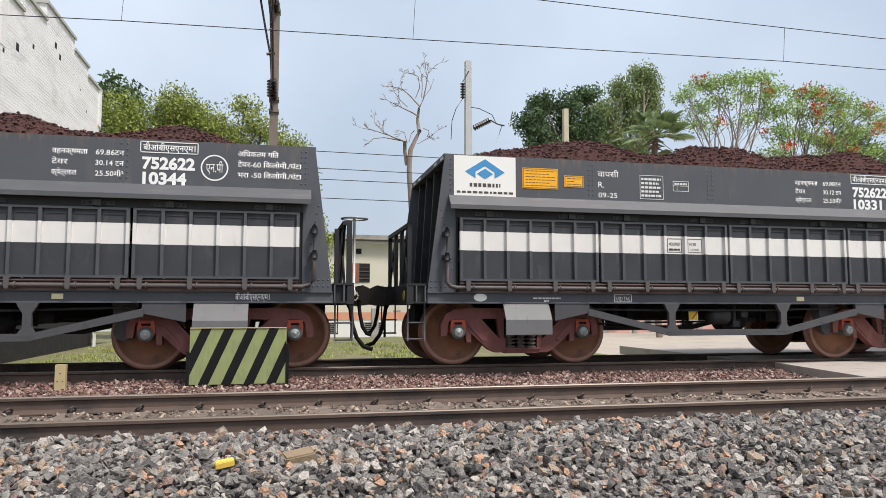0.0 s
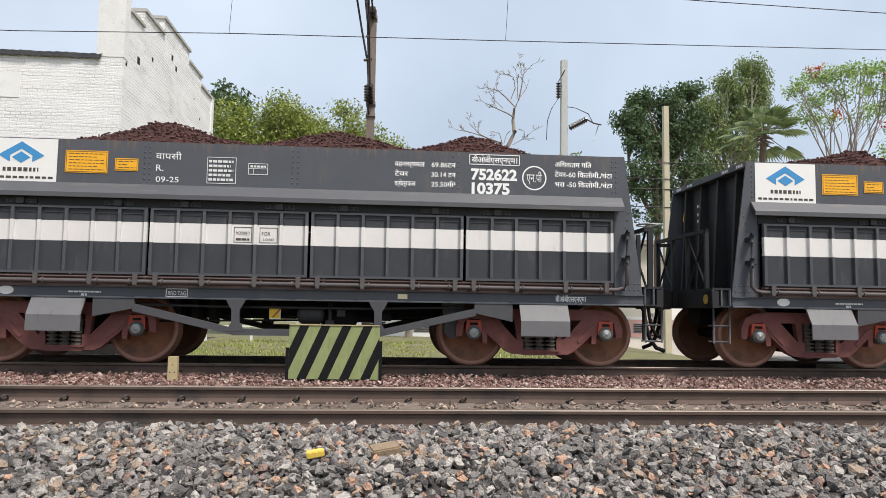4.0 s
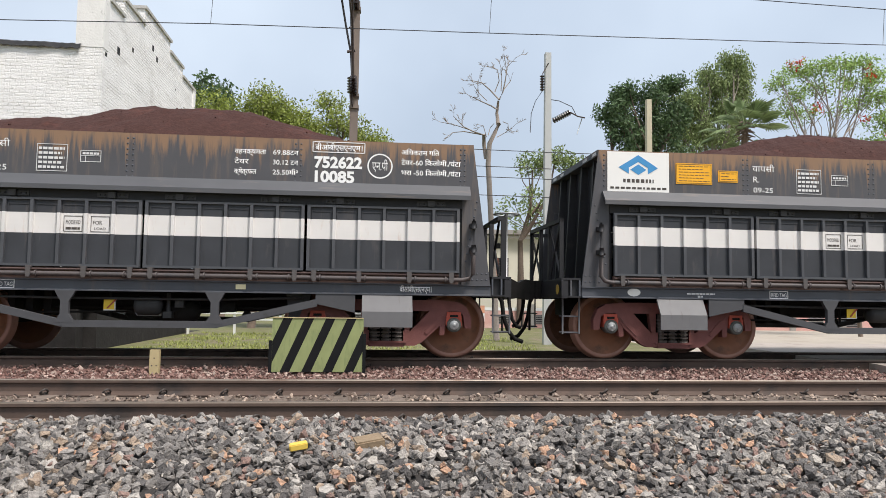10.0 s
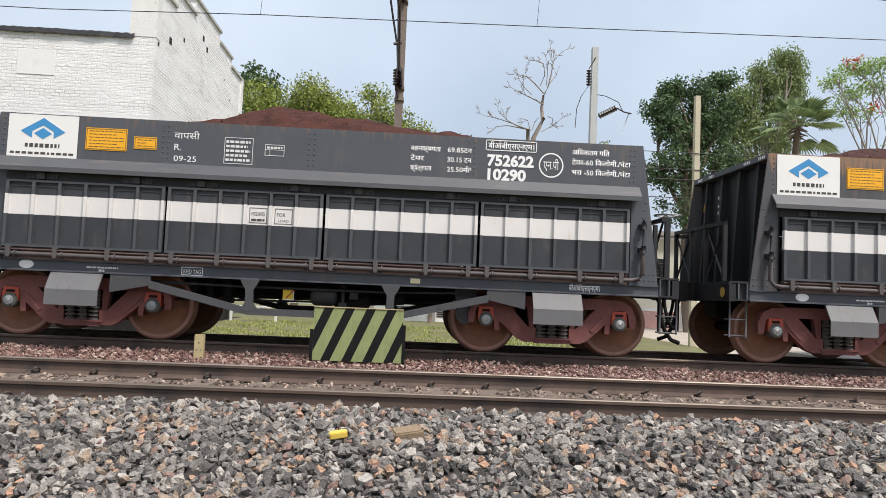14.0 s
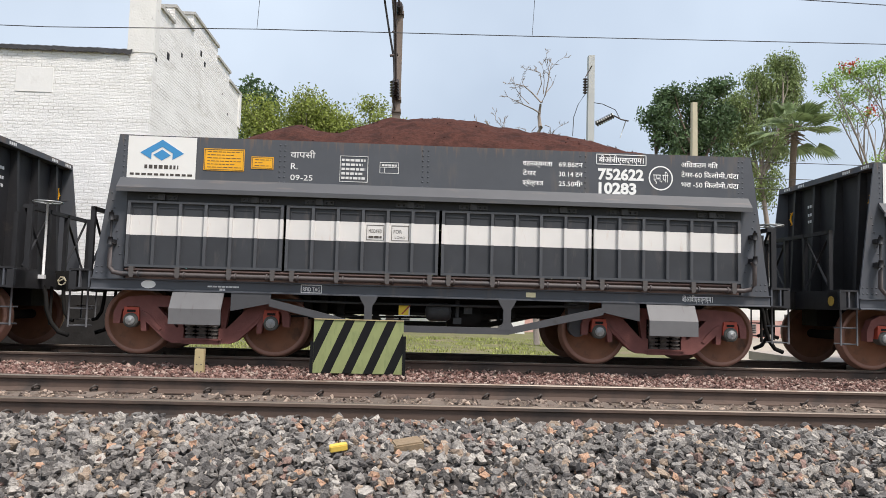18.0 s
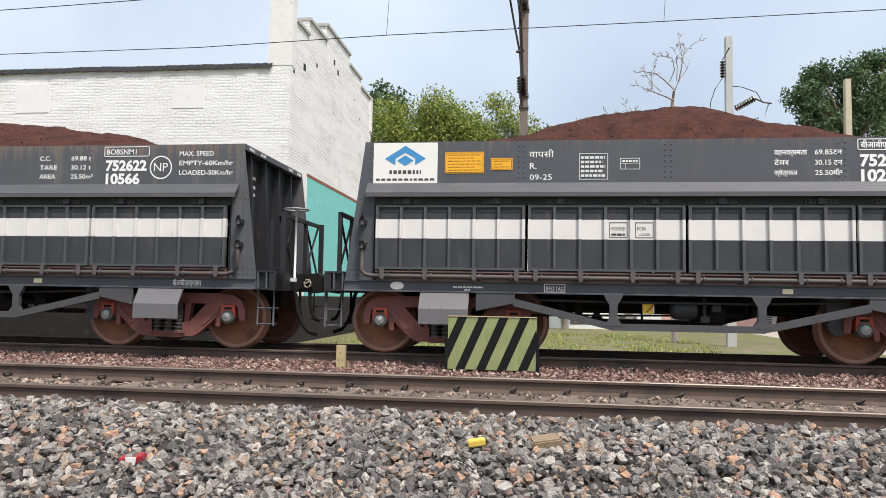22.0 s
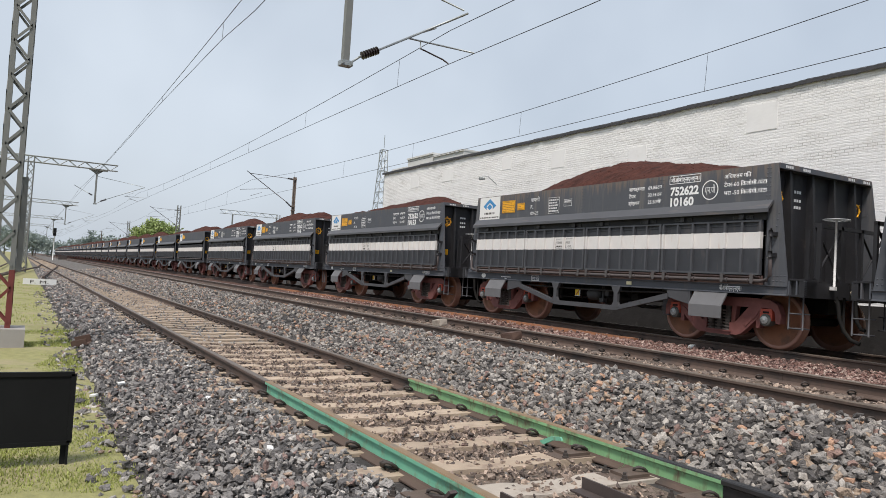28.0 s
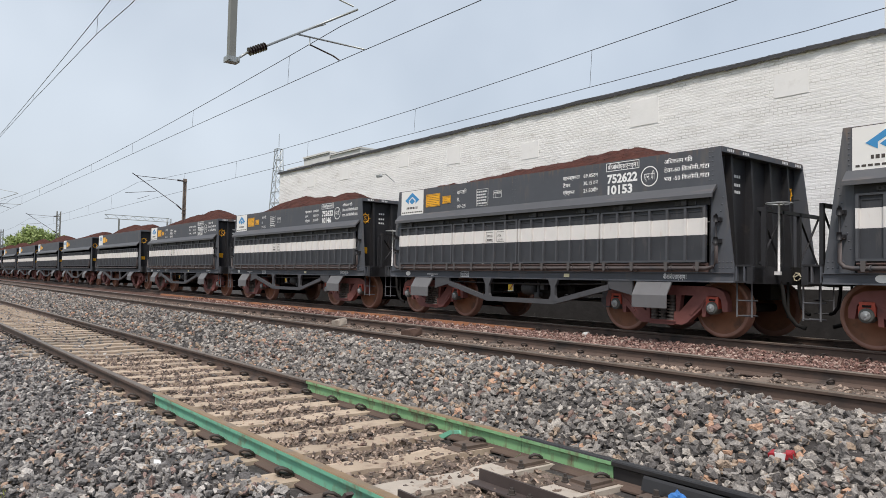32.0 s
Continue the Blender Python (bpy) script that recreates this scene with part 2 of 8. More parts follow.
M["clip"] = mat("rail_clip_steel", (0.058, 0.048, 0.042), 0.65, metal=0.2, spread=0.3, scale=30)
M["sleeper"] = mat("sleeper_concrete", (0.40, 0.315, 0.235), 0.9, spread=0.22, scale=8, bump=0.3, second=(0.23, 0.165, 0.125), second_scale=3, second_at=0.53, island=-0.18)
M["sleeper_dull"] = mat("sleeper_soiled_concrete", (0.165, 0.128, 0.102), 0.92, spread=0.25, scale=8, bump=0.3, second=(0.12, 0.09, 0.075), second_scale=3, second_at=0.52, island=-0.18)
M["sleeper_white"] = mat("sleeper_pale_concrete", (0.40, 0.35, 0.295), 0.9, spread=0.2, scale=8, bump=0.3, second=(0.25, 0.2, 0.16), second_scale=3, second_at=0.53)
M["ballast"] = stones("ballast_stone", [(0.20, (0.101, 0.092, 0.087)), (0.25, (0.184, 0.169, 0.156)), (0.26, (0.277, 0.254, 0.232)), (0.12, (0.414, 0.377, 0.336)),
                                       (0.09, (0.336, 0.255, 0.189)), (0.03, (0.452, 0.275, 0.183)), (0.05, (0.258, 0.169, 0.140))])
M["ballast_dark"] = stones("ballast_dark_stone", [(0.26, (0.108, 0.101, 0.099)), (0.32, (0.192, 0.180, 0.172)), (0.25, (0.309, 0.290, 0.272)), (0.07, (0.503, 0.466, 0.429)),
                                                  (0.04, (0.406, 0.305, 0.235)), (0.02, (0.356, 0.250, 0.188)), (0.04, (0.260, 0.180, 0.157))])
M["ballast_brown"] = stones("ballast_brown_stone", [(0.3, (0.182, 0.137, 0.112)), (0.3, (0.294, 0.226, 0.181)), (0.2, (0.448, 0.342, 0.269)), (0.2, (0.105, 0.082, 0.071))])
M["ballast_red"] = stones("ballast_ore_dusted", [(0.3, (0.190, 0.103, 0.085)), (0.25, (0.263, 0.155, 0.129)), (0.2, (0.336, 0.230, 0.196)), (0.13, (0.112, 0.067, 0.058)), (0.12, (0.470, 0.358, 0.302))])
# bed colour darkened to stand in for shadow in the gaps between stones
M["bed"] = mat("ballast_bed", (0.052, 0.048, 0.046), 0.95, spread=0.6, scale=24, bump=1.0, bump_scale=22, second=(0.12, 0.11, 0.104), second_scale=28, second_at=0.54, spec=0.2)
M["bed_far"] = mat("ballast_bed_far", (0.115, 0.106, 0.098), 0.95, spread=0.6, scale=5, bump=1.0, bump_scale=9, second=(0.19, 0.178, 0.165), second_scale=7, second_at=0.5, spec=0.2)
M["bed_brown"] = mat("ballast_bed_brown_soil", (0.125, 0.098, 0.078), 0.95, spread=0.6, scale=24, bump=1.0, bump_scale=22, second=(0.23, 0.185, 0.15), second_scale=30, second_at=0.5, spec=0.2)
M["bed_red"] = mat("ballast_bed_red", (0.10, 0.06, 0.05), 0.95, spread=0.5, scale=24, bump=1.0, bump_scale=22, second=(0.18, 0.12, 0.1), second_scale=30, second_at=0.52, spec=0.2)
M["earth"] = mat("pale_earth", (0.40, 0.35, 0.29), 0.95, spread=0.2, scale=1.2, second=(0.3, 0.25, 0.2), second_scale=0.6, bump=0.4, bump_scale=12)
# soil darkened to near black: the shade beside the train is in the colour
M["soot"] = mat("shade_darkened_soil", (0.035, 0.031, 0.028), 0.95, spread=0.4, scale=3, second=(0.07, 0.06, 0.05), second_scale=1.2, bump=0.5, bump_scale=20, spec=0.2)
M["crossing"] = mat("dusty_crossing_concrete", (0.40, 0.35, 0.31), 0.95, spread=0.15, scale=2, second=(0.26, 0.21, 0.18), second_scale=1.5, second_at=0.55, bump=0.3, bump_scale=20)
M["grass_soil"] = mat("grassy_soil", (0.25, 0.24, 0.10), 0.95, spread=0.4, scale=9, second=(0.30, 0.26, 0.15), second_scale=1.6, second_at=0.5, bump=0.8, bump_scale=25)
M["lawn"] = mat("short_lawn", (0.14, 0.14, 0.055), 0.95, spread=0.45, scale=2.5, second=(0.2, 0.16, 0.105), second_scale=1.1, second_at=0.5, bump=0.6, bump_scale=25)
M["grass"] = mat("grass_blades", (0.30, 0.33, 0.095), 0.8, spread=0.35, scale=3, island=0.35)
M["white_brick"] = mat("whitewashed_brick", (0.85, 0.84, 0.825), 0.88, spread=0.09, scale=1.6, second=(0.63, 0.61, 0.58), second_scale=1.3, second_at=0.57, streak=(0.55, 0.55, 1.6))
M["roof_edge"] = mat("roof_sheet_edge", (0.05, 0.05, 0.055), 0.8, spread=0.3, scale=6)
M["concrete"] = mat("weathered_concrete", (0.34, 0.32, 0.30), 0.9, spread=0.18, scale=4, second=(0.2, 0.18, 0.16), second_scale=1.5, second_at=0.55, bump=0.2)
M["galv"] = mat("galvanised_steel", (0.34, 0.36, 0.36), 0.5, metal=0.6, spread=0.12, scale=4)
M["mast_brown"] = mat("mast_brown_steel", (0.2, 0.16, 0.135), 0.75, metal=0.1, spread=0.25, scale=3, second=(0.10, 0.075, 0.062), second_scale=1.6)
M["mast_grey"] = mat("mast_grey_paint", (0.175, 0.18, 0.172), 0.6, spread=0.12, scale=3)
M["mast_red"] = mat("mast_red_oxide_foot", (0.16, 0.035, 0.03), 0.7, spread=0.2, scale=5)
M["insulator"] = mat("brown_porcelain", (0.03, 0.02, 0.018), 0.25, spread=0.2)
M["wire"] = mat("wire_copper_dark", (0.035, 0.033, 0.035), 0.6, metal=0.4, spread=0.1)
M["board_black"] = mat("board_black_paint", (0.011, 0.0115, 0.012), 0.8, spread=0.3, scale=4, spec=0.15)
M["board_green"] = mat("board_stripe_green_yellow", (0.265, 0.30, 0.125), 0.65, spread=0.2, scale=5, second=(0.2, 0.24, 0.1), second_scale=5, second_at=0.52, streak=(3, 1, 0.8))
M["white"] = mat("white_paint", (0.75, 0.75, 0.73), 0.6, spread=0.06, scale=3)
M["ochre"] = mat("stake_ochre_paint", (0.46, 0.37, 0.20), 0.7, spread=0.15, scale=10)
M["yellow"] = mat("yellow_paint", (0.72, 0.50, 0.09), 0.6, spread=0.1, scale=12)
M["red_pack"] = mat("red_packet_card", (0.33, 0.02, 0.03), 0.5, spread=0.15, scale=12)
M["blue_cloth"] = mat("blue_cloth", (0.04, 0.17, 0.46), 0.8, spread=0.25, scale=20)
M["wall_cream"] = mat("cream_plaster", (0.66, 0.63, 0.52), 0.85, spread=0.06, scale=1)
M["teal"] = mat("teal_plaster", (0.20, 0.55, 0.52), 0.8, spread=0.12, scale=2.5, second=(0.55, 0.68, 0.65), second_scale=1.3, second_at=0.62)
M["brown_shutter"] = mat("brown_shutter", (0.25, 0.1, 0.06), 0.7, spread=0.2)
M["dark"] = mat("dark_opening", (0.015, 0.015, 0.018), 0.9, spread=0.2)
M["orange_wall"] = mat("orange_fence_paint", (0.62, 0.30, 0.19), 0.8, spread=0.2, scale=2, second=(0.66, 0.5, 0.42), second_scale=1.5)
M["brown_lump"] = mat("brown_brick", (0.26, 0.19, 0.12), 0.9, spread=0.25, scale=14, bump=0.4)
M["pink_wall"] = mat("faded_pink_plaster", (0.62, 0.36, 0.32), 0.85, spread=0.2, scale=1.5, second=(0.7, 0.6, 0.55), second_scale=1)
M["galv_pole"] = mat("pole_grey_paint", (0.45, 0.46, 0.45), 0.7, spread=0.1, scale=3)
M["ochre_pole"] = mat("pole_buff_concrete", (0.50, 0.45, 0.33), 0.85, spread=0.15, scale=4)
M["box_rust"] = mat("rusty_box_steel", (0.10, 0.06, 0.045), 0.8, spread=0.3, scale=8)
M["rust_orange"] = mat("orange_rust_steel", (0.25, 0.105, 0.05), 0.85, spread=0.3, scale=3, second=(0.12, 0.07, 0.05), second_scale=2, second_at=0.55)
M["bark"] = mat("bark", (0.14, 0.105, 0.08), 0.9, spread=0.3, scale=10, bump=0.5)
M["bark_pale"] = mat("bark_pale_dead", (0.26, 0.22, 0.19), 0.9, spread=0.25, scale=10, bump=0.4)


def leaf_mat(name, color, spread=0.5):
    m = mat(name, color, 0.6, spread=0.2, scale=0.6, island=spread)
    n, l = m.node_tree.nodes, m.node_tree.links
    p = n["Principled BSDF"]
    tr, add = n.new("ShaderNodeBsdfTranslucent"), n.new("ShaderNodeMixShader")
    src = p.inputs["Base Color"].links[0].from_socket
    l.new(src, tr.inputs["Color"])
    add.inputs[0].default_value = 0.3
    l.new(p.outputs[0], add.inputs[1])
    l.new(tr.outputs[0], add.inputs[2])
    l.new(add.outputs[0], n["Material Output"].inputs["Surface"])
    return m


M["leaf_light"] = leaf_mat("leaf_light_green", (0.255, 0.30, 0.065))
M["leaf_mid"] = leaf_mat("leaf_mid_green", (0.215, 0.275, 0.105))
M["leaf_dark"] = leaf_mat("leaf_dark_green", (0.09, 0.145, 0.062))
M["leaf_flame"] = leaf_mat("leaf_fern_green", (0.28, 0.40, 0.11))
M["flower"] = leaf_mat("flower_scarlet", (0.6, 0.05, 0.02), 0.2)
# distance haze is mixed into this leaf colour
M["leaf_haze"] = leaf_mat("leaf_haze_tinted", (0.25, 0.30, 0.27), 0.15)
# green paled by painted haze, for the round tree far off
M["leaf_far"] = leaf_mat("leaf_far_haze_green", (0.33, 0.40, 0.16))
M["leaf_palm"] = leaf_mat("palm_frond_green", (0.16, 0.215, 0.09), 0.3)


def rim_stain(m, color, level):
    """Ore washed over the rim: streaks that thin out down the plate."""
    n, l = m.node_tree.nodes, m.node_tree.links
    tc, sep, mp, nz = n.new("ShaderNodeTexCoord"), n.new("ShaderNodeSeparateXYZ"), n.new("ShaderNodeMapping"), n.new("ShaderNodeTexNoise")
    mp.inputs["Scale"].default_value = (9.0, 1.0, 0.55)
    nz.inputs["Scale"].default_value, nz.inputs["Detail"].default_value, nz.inputs["Roughness"].default_value = 1.6, 7, 0.7
    l.new(tc.outputs["Object"], sep.inputs[0])
    l.new(tc.outputs["Object"], mp.inputs[0])
    l.new(mp.outputs[0], nz.inputs["Vector"])
    run_z = n.new("ShaderNodeMapRange")
    run_z.inputs["From Min"].default_value, run_z.inputs["From Max"].default_value = 2.5, 3.18
    run_z.inputs["To Min"].default_value, run_z.inputs["To Max"].default_value = -0.25, 0.22
    l.new(sep.outputs[2], run_z.inputs["Value"])
    add, gate, mix = n.new("ShaderNodeMath"), n.new("ShaderNodeMapRange"), n.new("ShaderNodeMixRGB")
    l.new(nz.outputs["Fac"], add.inputs[0])
    l.new(run_z.outputs[0], add.inputs[1])
    gate.inputs["From Min"].default_value, gate.inputs["From Max"].default_value, gate.inputs["To Max"].default_value = level, level + 0.16, 0.85
    l.new(add.outputs[0], gate.inputs["Value"])
    p = n["Principled BSDF"]
    src = p.inputs["Base Color"].links[0].from_socket
    l.new(gate.outputs[0], mix.inputs[0])
    l.new(src, mix.inputs[1])
    mix.inputs[2].default_value = (*color, 1)
    l.new(mix.outputs[0], p.inputs["Base Color"])


rim_stain(M["wagon_streaked"], (0.27, 0.165, 0.10), 0.53)
rim_stain(M["wagon_stained"], (0.17, 0.135, 0.115), 0.60)
rim_stain(M["wagon_grey"], (0.16, 0.115, 0.09), 0.70)


# ---- mesh helpers ----
def finish(name, bm, material, parent=None, label="", at=None, smooth=False):
    me = bpy.data.meshes.new(name)
    bm.to_mesh(me)
    bm.free()
    for m in (material if isinstance(material, (list, tuple)) else [material]):
        me.materials.append(M[m])
    if smooth:
        me.polygons.foreach_set("use_smooth", [True] * len(me.polygons))
    ob = new(name, me)
    if parent:
        ob.parent = parent
    if at is not None:
        ob.matrix_basis = at
    if label:
        tagged(ob, label)
    return ob


def part(name, bm, material, parent, label="", at=None, smooth=False):
    return finish(name, bm, material, parent, label, at, smooth)


def thing(name, label, category, group="", at=None):
    ob = new(name)
    ob.empty_display_size = 0.3
    if at is not None:
        ob.matrix_basis = at
    return tagged(ob, label, category, group)


def box(bm, x0, x1, y0, y1, z0, z1, mi=0):
    v = [bm.verts.new((x, y, z)) for x in (x0, x1) for y in (y0, y1) for z in (z0, z1)]
    for q in ((0, 1, 3, 2), (4, 6, 7, 5), (0, 4, 5, 1), (2, 3, 7, 6), (0, 2, 6, 4), (1, 5, 7, 3)):
        bm.faces.new([v[i] for i in q]).material_index = mi
    return v


def prism(bm, poly, y0, y1, mi=0):
    """Extrudes a polygon of (x, z), counter-clockwise as seen from -y, from y0 to y1."""
    a = [bm.verts.new((x, y0, z)) for x, z in poly]
    b = [bm.verts.new((x, y1, z)) for x, z in poly]
    bm.faces.new(a).material_index = mi
    bm.faces.new(b[::-1]).material_index = mi
    for i in range(len(a)):
        j = (i + 1) % len(a)
        bm.faces.new((a[j], a[i], b[i], b[j])).material_index = mi


def profile_x(bm, poly, x0, x1, mi=0):
    """Extrudes a polygon of (y, z) along x."""
    a = [bm.verts.new((x0, y, z)) for y, z in poly]
    b = [bm.verts.new((x1, y, z)) for y, z in poly]
    bm.faces.new(a[::-1]).material_index = mi
    bm.faces.new(b).material_index = mi
    for i in range(len(a)):
        j = (i + 1) % len(a)
        bm.faces.new((a[i], a[j], b[j], b[i])).material_index = mi


def tube(bm, pts, r, n=8, mi=0, r1=None):
    """A round bar along points, tapering to r1."""
    pts = [Vector(p) for p in pts]
    rings = []
    for i, p in enumerate(pts):
        d = (pts[min(i + 1, len(pts) - 1)] - pts[max(i - 1, 0)]).normalized()
        s = d.cross(Vector((0, 0, 1)) if abs(d.z) < 0.9 else Vector((1, 0, 0))).normalized()
        u = s.cross(d)
        rr = r if r1 is None else r + (r1 - r) * i / (len(pts) - 1)
        rings.append([bm.verts.new(p + rr * (math.cos(2 * math.pi * k / n) * s + math.sin(2 * math.pi * k / n) * u)) for k in range(n)])
    for a, b in zip(rings, rings[1:]):
        for k in range(n):
            f = bm.faces.new((a[k], a[(k + 1) % n], b[(k + 1) % n], b[k]))
            f.material_index, f.smooth = mi, n > 5
    bm.faces.new(rings[0]).material_index = mi
    bm.faces.new(rings[-1][::-1]).material_index = mi


def lathe(bm, prof, n=24, axis="y", mi=0):
    """Turns a profile of (radius, along) about an axis through the origin."""
    rings = []
    for r, a in prof:
        ring = []
        for k in range(n):
            c, s = r * math.cos(2 * math.pi * k / n), r * math.sin(2 * math.pi * k / n)
            ring.append(bm.verts.new({"y": (c, a, s), "z": (c, s, a), "x": (a, c, s)}[axis]))
        rings.append(ring)
    for a, b in zip(rings, rings[1:]):
        for k in range(n):
            bm.faces.new((a[k], a[(k + 1) % n], b[(k + 1) % n], b[k])).material_index = mi
    bm.faces.new(rings[0][::-1]).material_index = mi
    bm.faces.new(rings[-1]).material_index = mi


def letter_curve(body, size, bold):
    c = bpy.data.curves.new("letters", "FONT")
    c.body, c.size, c.resolution_u, c.offset = body, size, 3, bold
    return c


def prepare_letters(wanted):
    """Turns all texts into meshes at once, while the scene is still empty."""
    obs = [(key, new("letters", letter_curve(*key))) for key in wanted]
    bpy.context.view_layer.update()
    dg = bpy.context.evaluated_depsgraph_get()
    for key, ob in obs:
        LETTERS[key] = bpy.data.meshes.new_from_object(ob.evaluated_get(dg))
    for key, ob in obs:
        bpy.data.objects.remove(ob)


LETTERS = {}


def lettering(body, size, width=None, bold=0.0):
    """Flat letters standing in the xz plane, facing -y, left edge at x = 0 and baseline at z = 0."""
    me = LETTERS[(body, size, bold)].copy()
    co = np.empty(len(me.vertices) * 3)
    me.vertices.foreach_get("co", co)
    co = co.reshape(-1, 3)
    x0, x1 = (co[:, 0].min(), co[:, 0].max()) if len(co) else (0, 1)
    k = width / (x1 - x0) if width else 1
    out = np.stack([(co[:, 0] - x0) * k, np.zeros(len(co)), co[:, 1]], 1)
    me.vertices.foreach_set("co", out.ravel())
    me.update()
    return me


def text_part(name, body, size, x, z, y, parent, material="lettering", width=None, bold=0.0):
    me = lettering(body, size, width, bold)
    me.materials.append(M[material])
    ob = new(name, me)
    ob.parent = parent
    ob.matrix_basis = pose(x, y, z)
    return ob


# ---- setting: ground, ballast, rails ----
YC = 11.91          # centre line of the train's track
Y2 = 6.29           # near rail of the middle track, near edge of its head
Y3, K3, Z3 = 2.012, 0.007, -0.313   # near rail of the siding: place, drift, height


def sheet(name, rows, xs, materials, pick=None, wob=0.0, kind="structure", label=""):
    """A ground strip: rows of (y, z) swept along x, with a little unevenness."""
    verts, faces, idx = [], [], []
    for x in xs:
        for y, z in rows:
            verts.append((x, y, z + (wob * noise.noise((x * 0.9, y * 0.9, 0.0)) if wob else 0.0)))
    n = len(rows)
    for i in range(len(xs) - 1):
        for j in range(n - 1):
            faces.append((i * n + j, (i + 1) * n + j, (i + 1) * n + j + 1, i * n + j + 1))
            idx.append(pick(j, xs[i]) if pick else 0)
    me = bpy.data.meshes.new(name)
    me.from_pydata(verts, [], faces)
    for m in materials:
        me.materials.append(M[m])
    me.polygons.foreach_set("material_index", idx)
    return tagged(new(name, me), label, kind=kind)


def spread(a, b, step):
    n = max(1, round((b - a) / step))
    return [a + (b - a) * i / n for i in range(n + 1)]


FAR_X = [-3000, -1200, -600, -300, -180, -120, -80, -60, -45]
XS = FAR_X + spread(-40, 20, 0.5) + [24, 30, 40, 60, 100, 200, 400, 900, 3000]
bm_ground = [(-3000, -0.75), (-400, -0.75), (-60, -0.72), (-12, -0.68), (-4, -0.62), (-1.0, -0.58), (0.1, -0.57), (0.9, -0.58), (14.0, -0.56), (15.0, -0.46), (17.0, -0.43),
             (19, -0.42), (30, -0.42), (80, -0.4), (300, -0.3), (800, 0), (3000, 2)]
# left of x = -6.6 the strip towards the shed has its shade painted in
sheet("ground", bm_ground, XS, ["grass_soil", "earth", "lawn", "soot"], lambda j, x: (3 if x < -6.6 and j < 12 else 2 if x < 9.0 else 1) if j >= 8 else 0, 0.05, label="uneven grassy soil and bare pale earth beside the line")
BED = [(0.25, -0.60), (0.55, -0.545), (1.0, -0.51), (1.6, -0.495), (2.05, -0.497), (2.6, -0.50), (3.4, -0.50), (3.62, -0.497), (3.9, -0.49), (4.3, -0.455), (4.7, -0.36), (5.1, -0.245), (5.4, -0.19), (5.8, -0.17),
       (6.2, -0.155), (7.1, -0.18), (8.0, -0.175), (8.6, -0.185), (9.6, -0.20), (10.4, -0.19), (10.9, -0.165), (12.0, -0.165), (13.0, -0.19), (13.8, -0.35), (14.6, -0.55)]
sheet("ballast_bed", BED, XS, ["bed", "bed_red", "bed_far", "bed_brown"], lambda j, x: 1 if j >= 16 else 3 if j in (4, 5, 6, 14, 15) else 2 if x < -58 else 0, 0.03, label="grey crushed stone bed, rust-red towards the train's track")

RAIL = [(-0.075, 0), (0.075, 0), (0.075, 0.012), (0.02, 0.03), (0.009, 0.045), (0.009, 0.125), (0.034, 0.138), (0.034, 0.163), (0.028, 0.172),
        (-0.028, 0.172), (-0.034, 0.163), (-0.034, 0.138), (-0.009, 0.125), (-0.009, 0.045), (-0.02, 0.03), (-0.075, 0.012)]


def rail(name, y_edge, z_top, runs, drift=0.0, label=""):
    """A rail whose near head edge lies at y_edge (x = 0). runs: (x0, x1, side material, top material)."""
    ob = thing(name, label, "rail")
    ob["kind"] = "structure"
    for x0, x1, side, top in runs:
        bm = bmesh.new()
        profile_x(bm, RAIL, x0, x1)
        bm.faces.ensure_lookup_table()
        for f in bm.faces:
            zs = [v.co.z for v in f.verts]
            if min(zs) > 0.137 and max(zs) > 0.165:
                f.material_index = 1
            elif max(zs) < 0.046:
                f.material_index = 2
        part("rail_length", bm, [side, top, "rail_side"], ob)
    ob.matrix_basis = Matrix.Translation((0, y_edge + 0.034, z_top - 0.172)) @ Matrix.Rotation(math.atan(drift), 4, "Z")
    return ob


def long_runs(a, b, side, top, step=13.0):
    return [(x, min(b, x + step) - 0.004, side, top) for x in [a + step * i for i in range(math.ceil((b - a) / step))]]


rail("rail_train_near", YC - 0.8715 - 0.034, 0.01, long_runs(-420, 40, "rail_side", "rail_top", 46), 0, "rusty steel rail with worn top under the train")
rail("rail_train_far", YC + 0.8715 - 0.034, 0.01, long_runs(-420, 40, "rail_side", "rail_top", 46), 0, "rusty steel rail with worn top under the train")
rail("rail_middle_near", Y2, 0.0, long_runs(-420, 40, "rail_side", "rail_top", 46), 0, "rust-brown steel rail of the empty middle track")
rail("rail_middle_far", Y2 + 1.743, 0.0, long_runs(-420, 40, "rail_side", "rail_bright", 46), 0, "rust-brown steel rail of the empty middle track")
rail("rail_siding_near", Y3, Z3, [(-420, -190, "rail_side", "rail_top"), (-189.99, -60, "rail_side", "rail_top"), (-59.99, -7.9, "rail_side", "rail_top"), (-7.885, -3.55, "rail_green", "rail_ochre"),
                                  (-3.545, -1.9, "rail_green", "rail_black"), (-1.895, 30, "rail_green", "rail_black")], K3, "siding rail painted green between bare rusty lengths")
rail("rail_siding_far", Y3 + 1.743, Z3, [(-420, -190, "rail_side", "rail_top"), (-189.99, -60, "rail_side", "rail_top"), (-59.99, -7.93, "rail_side", "rail_top"), (-7.915, -4.35, "rail_olive", "rail_ochre"),
                                 (-4.345, -3.45, "rail_olive", "rail_black"), (-3.445, -1.62, "rail_black", "rail_black"), (-1.615, 0.6, "rail_olive", "rail_ochre"), (0.61, 30, "rail_olive", "rail_black")],
     K3, "siding rail painted green with a greased black length")


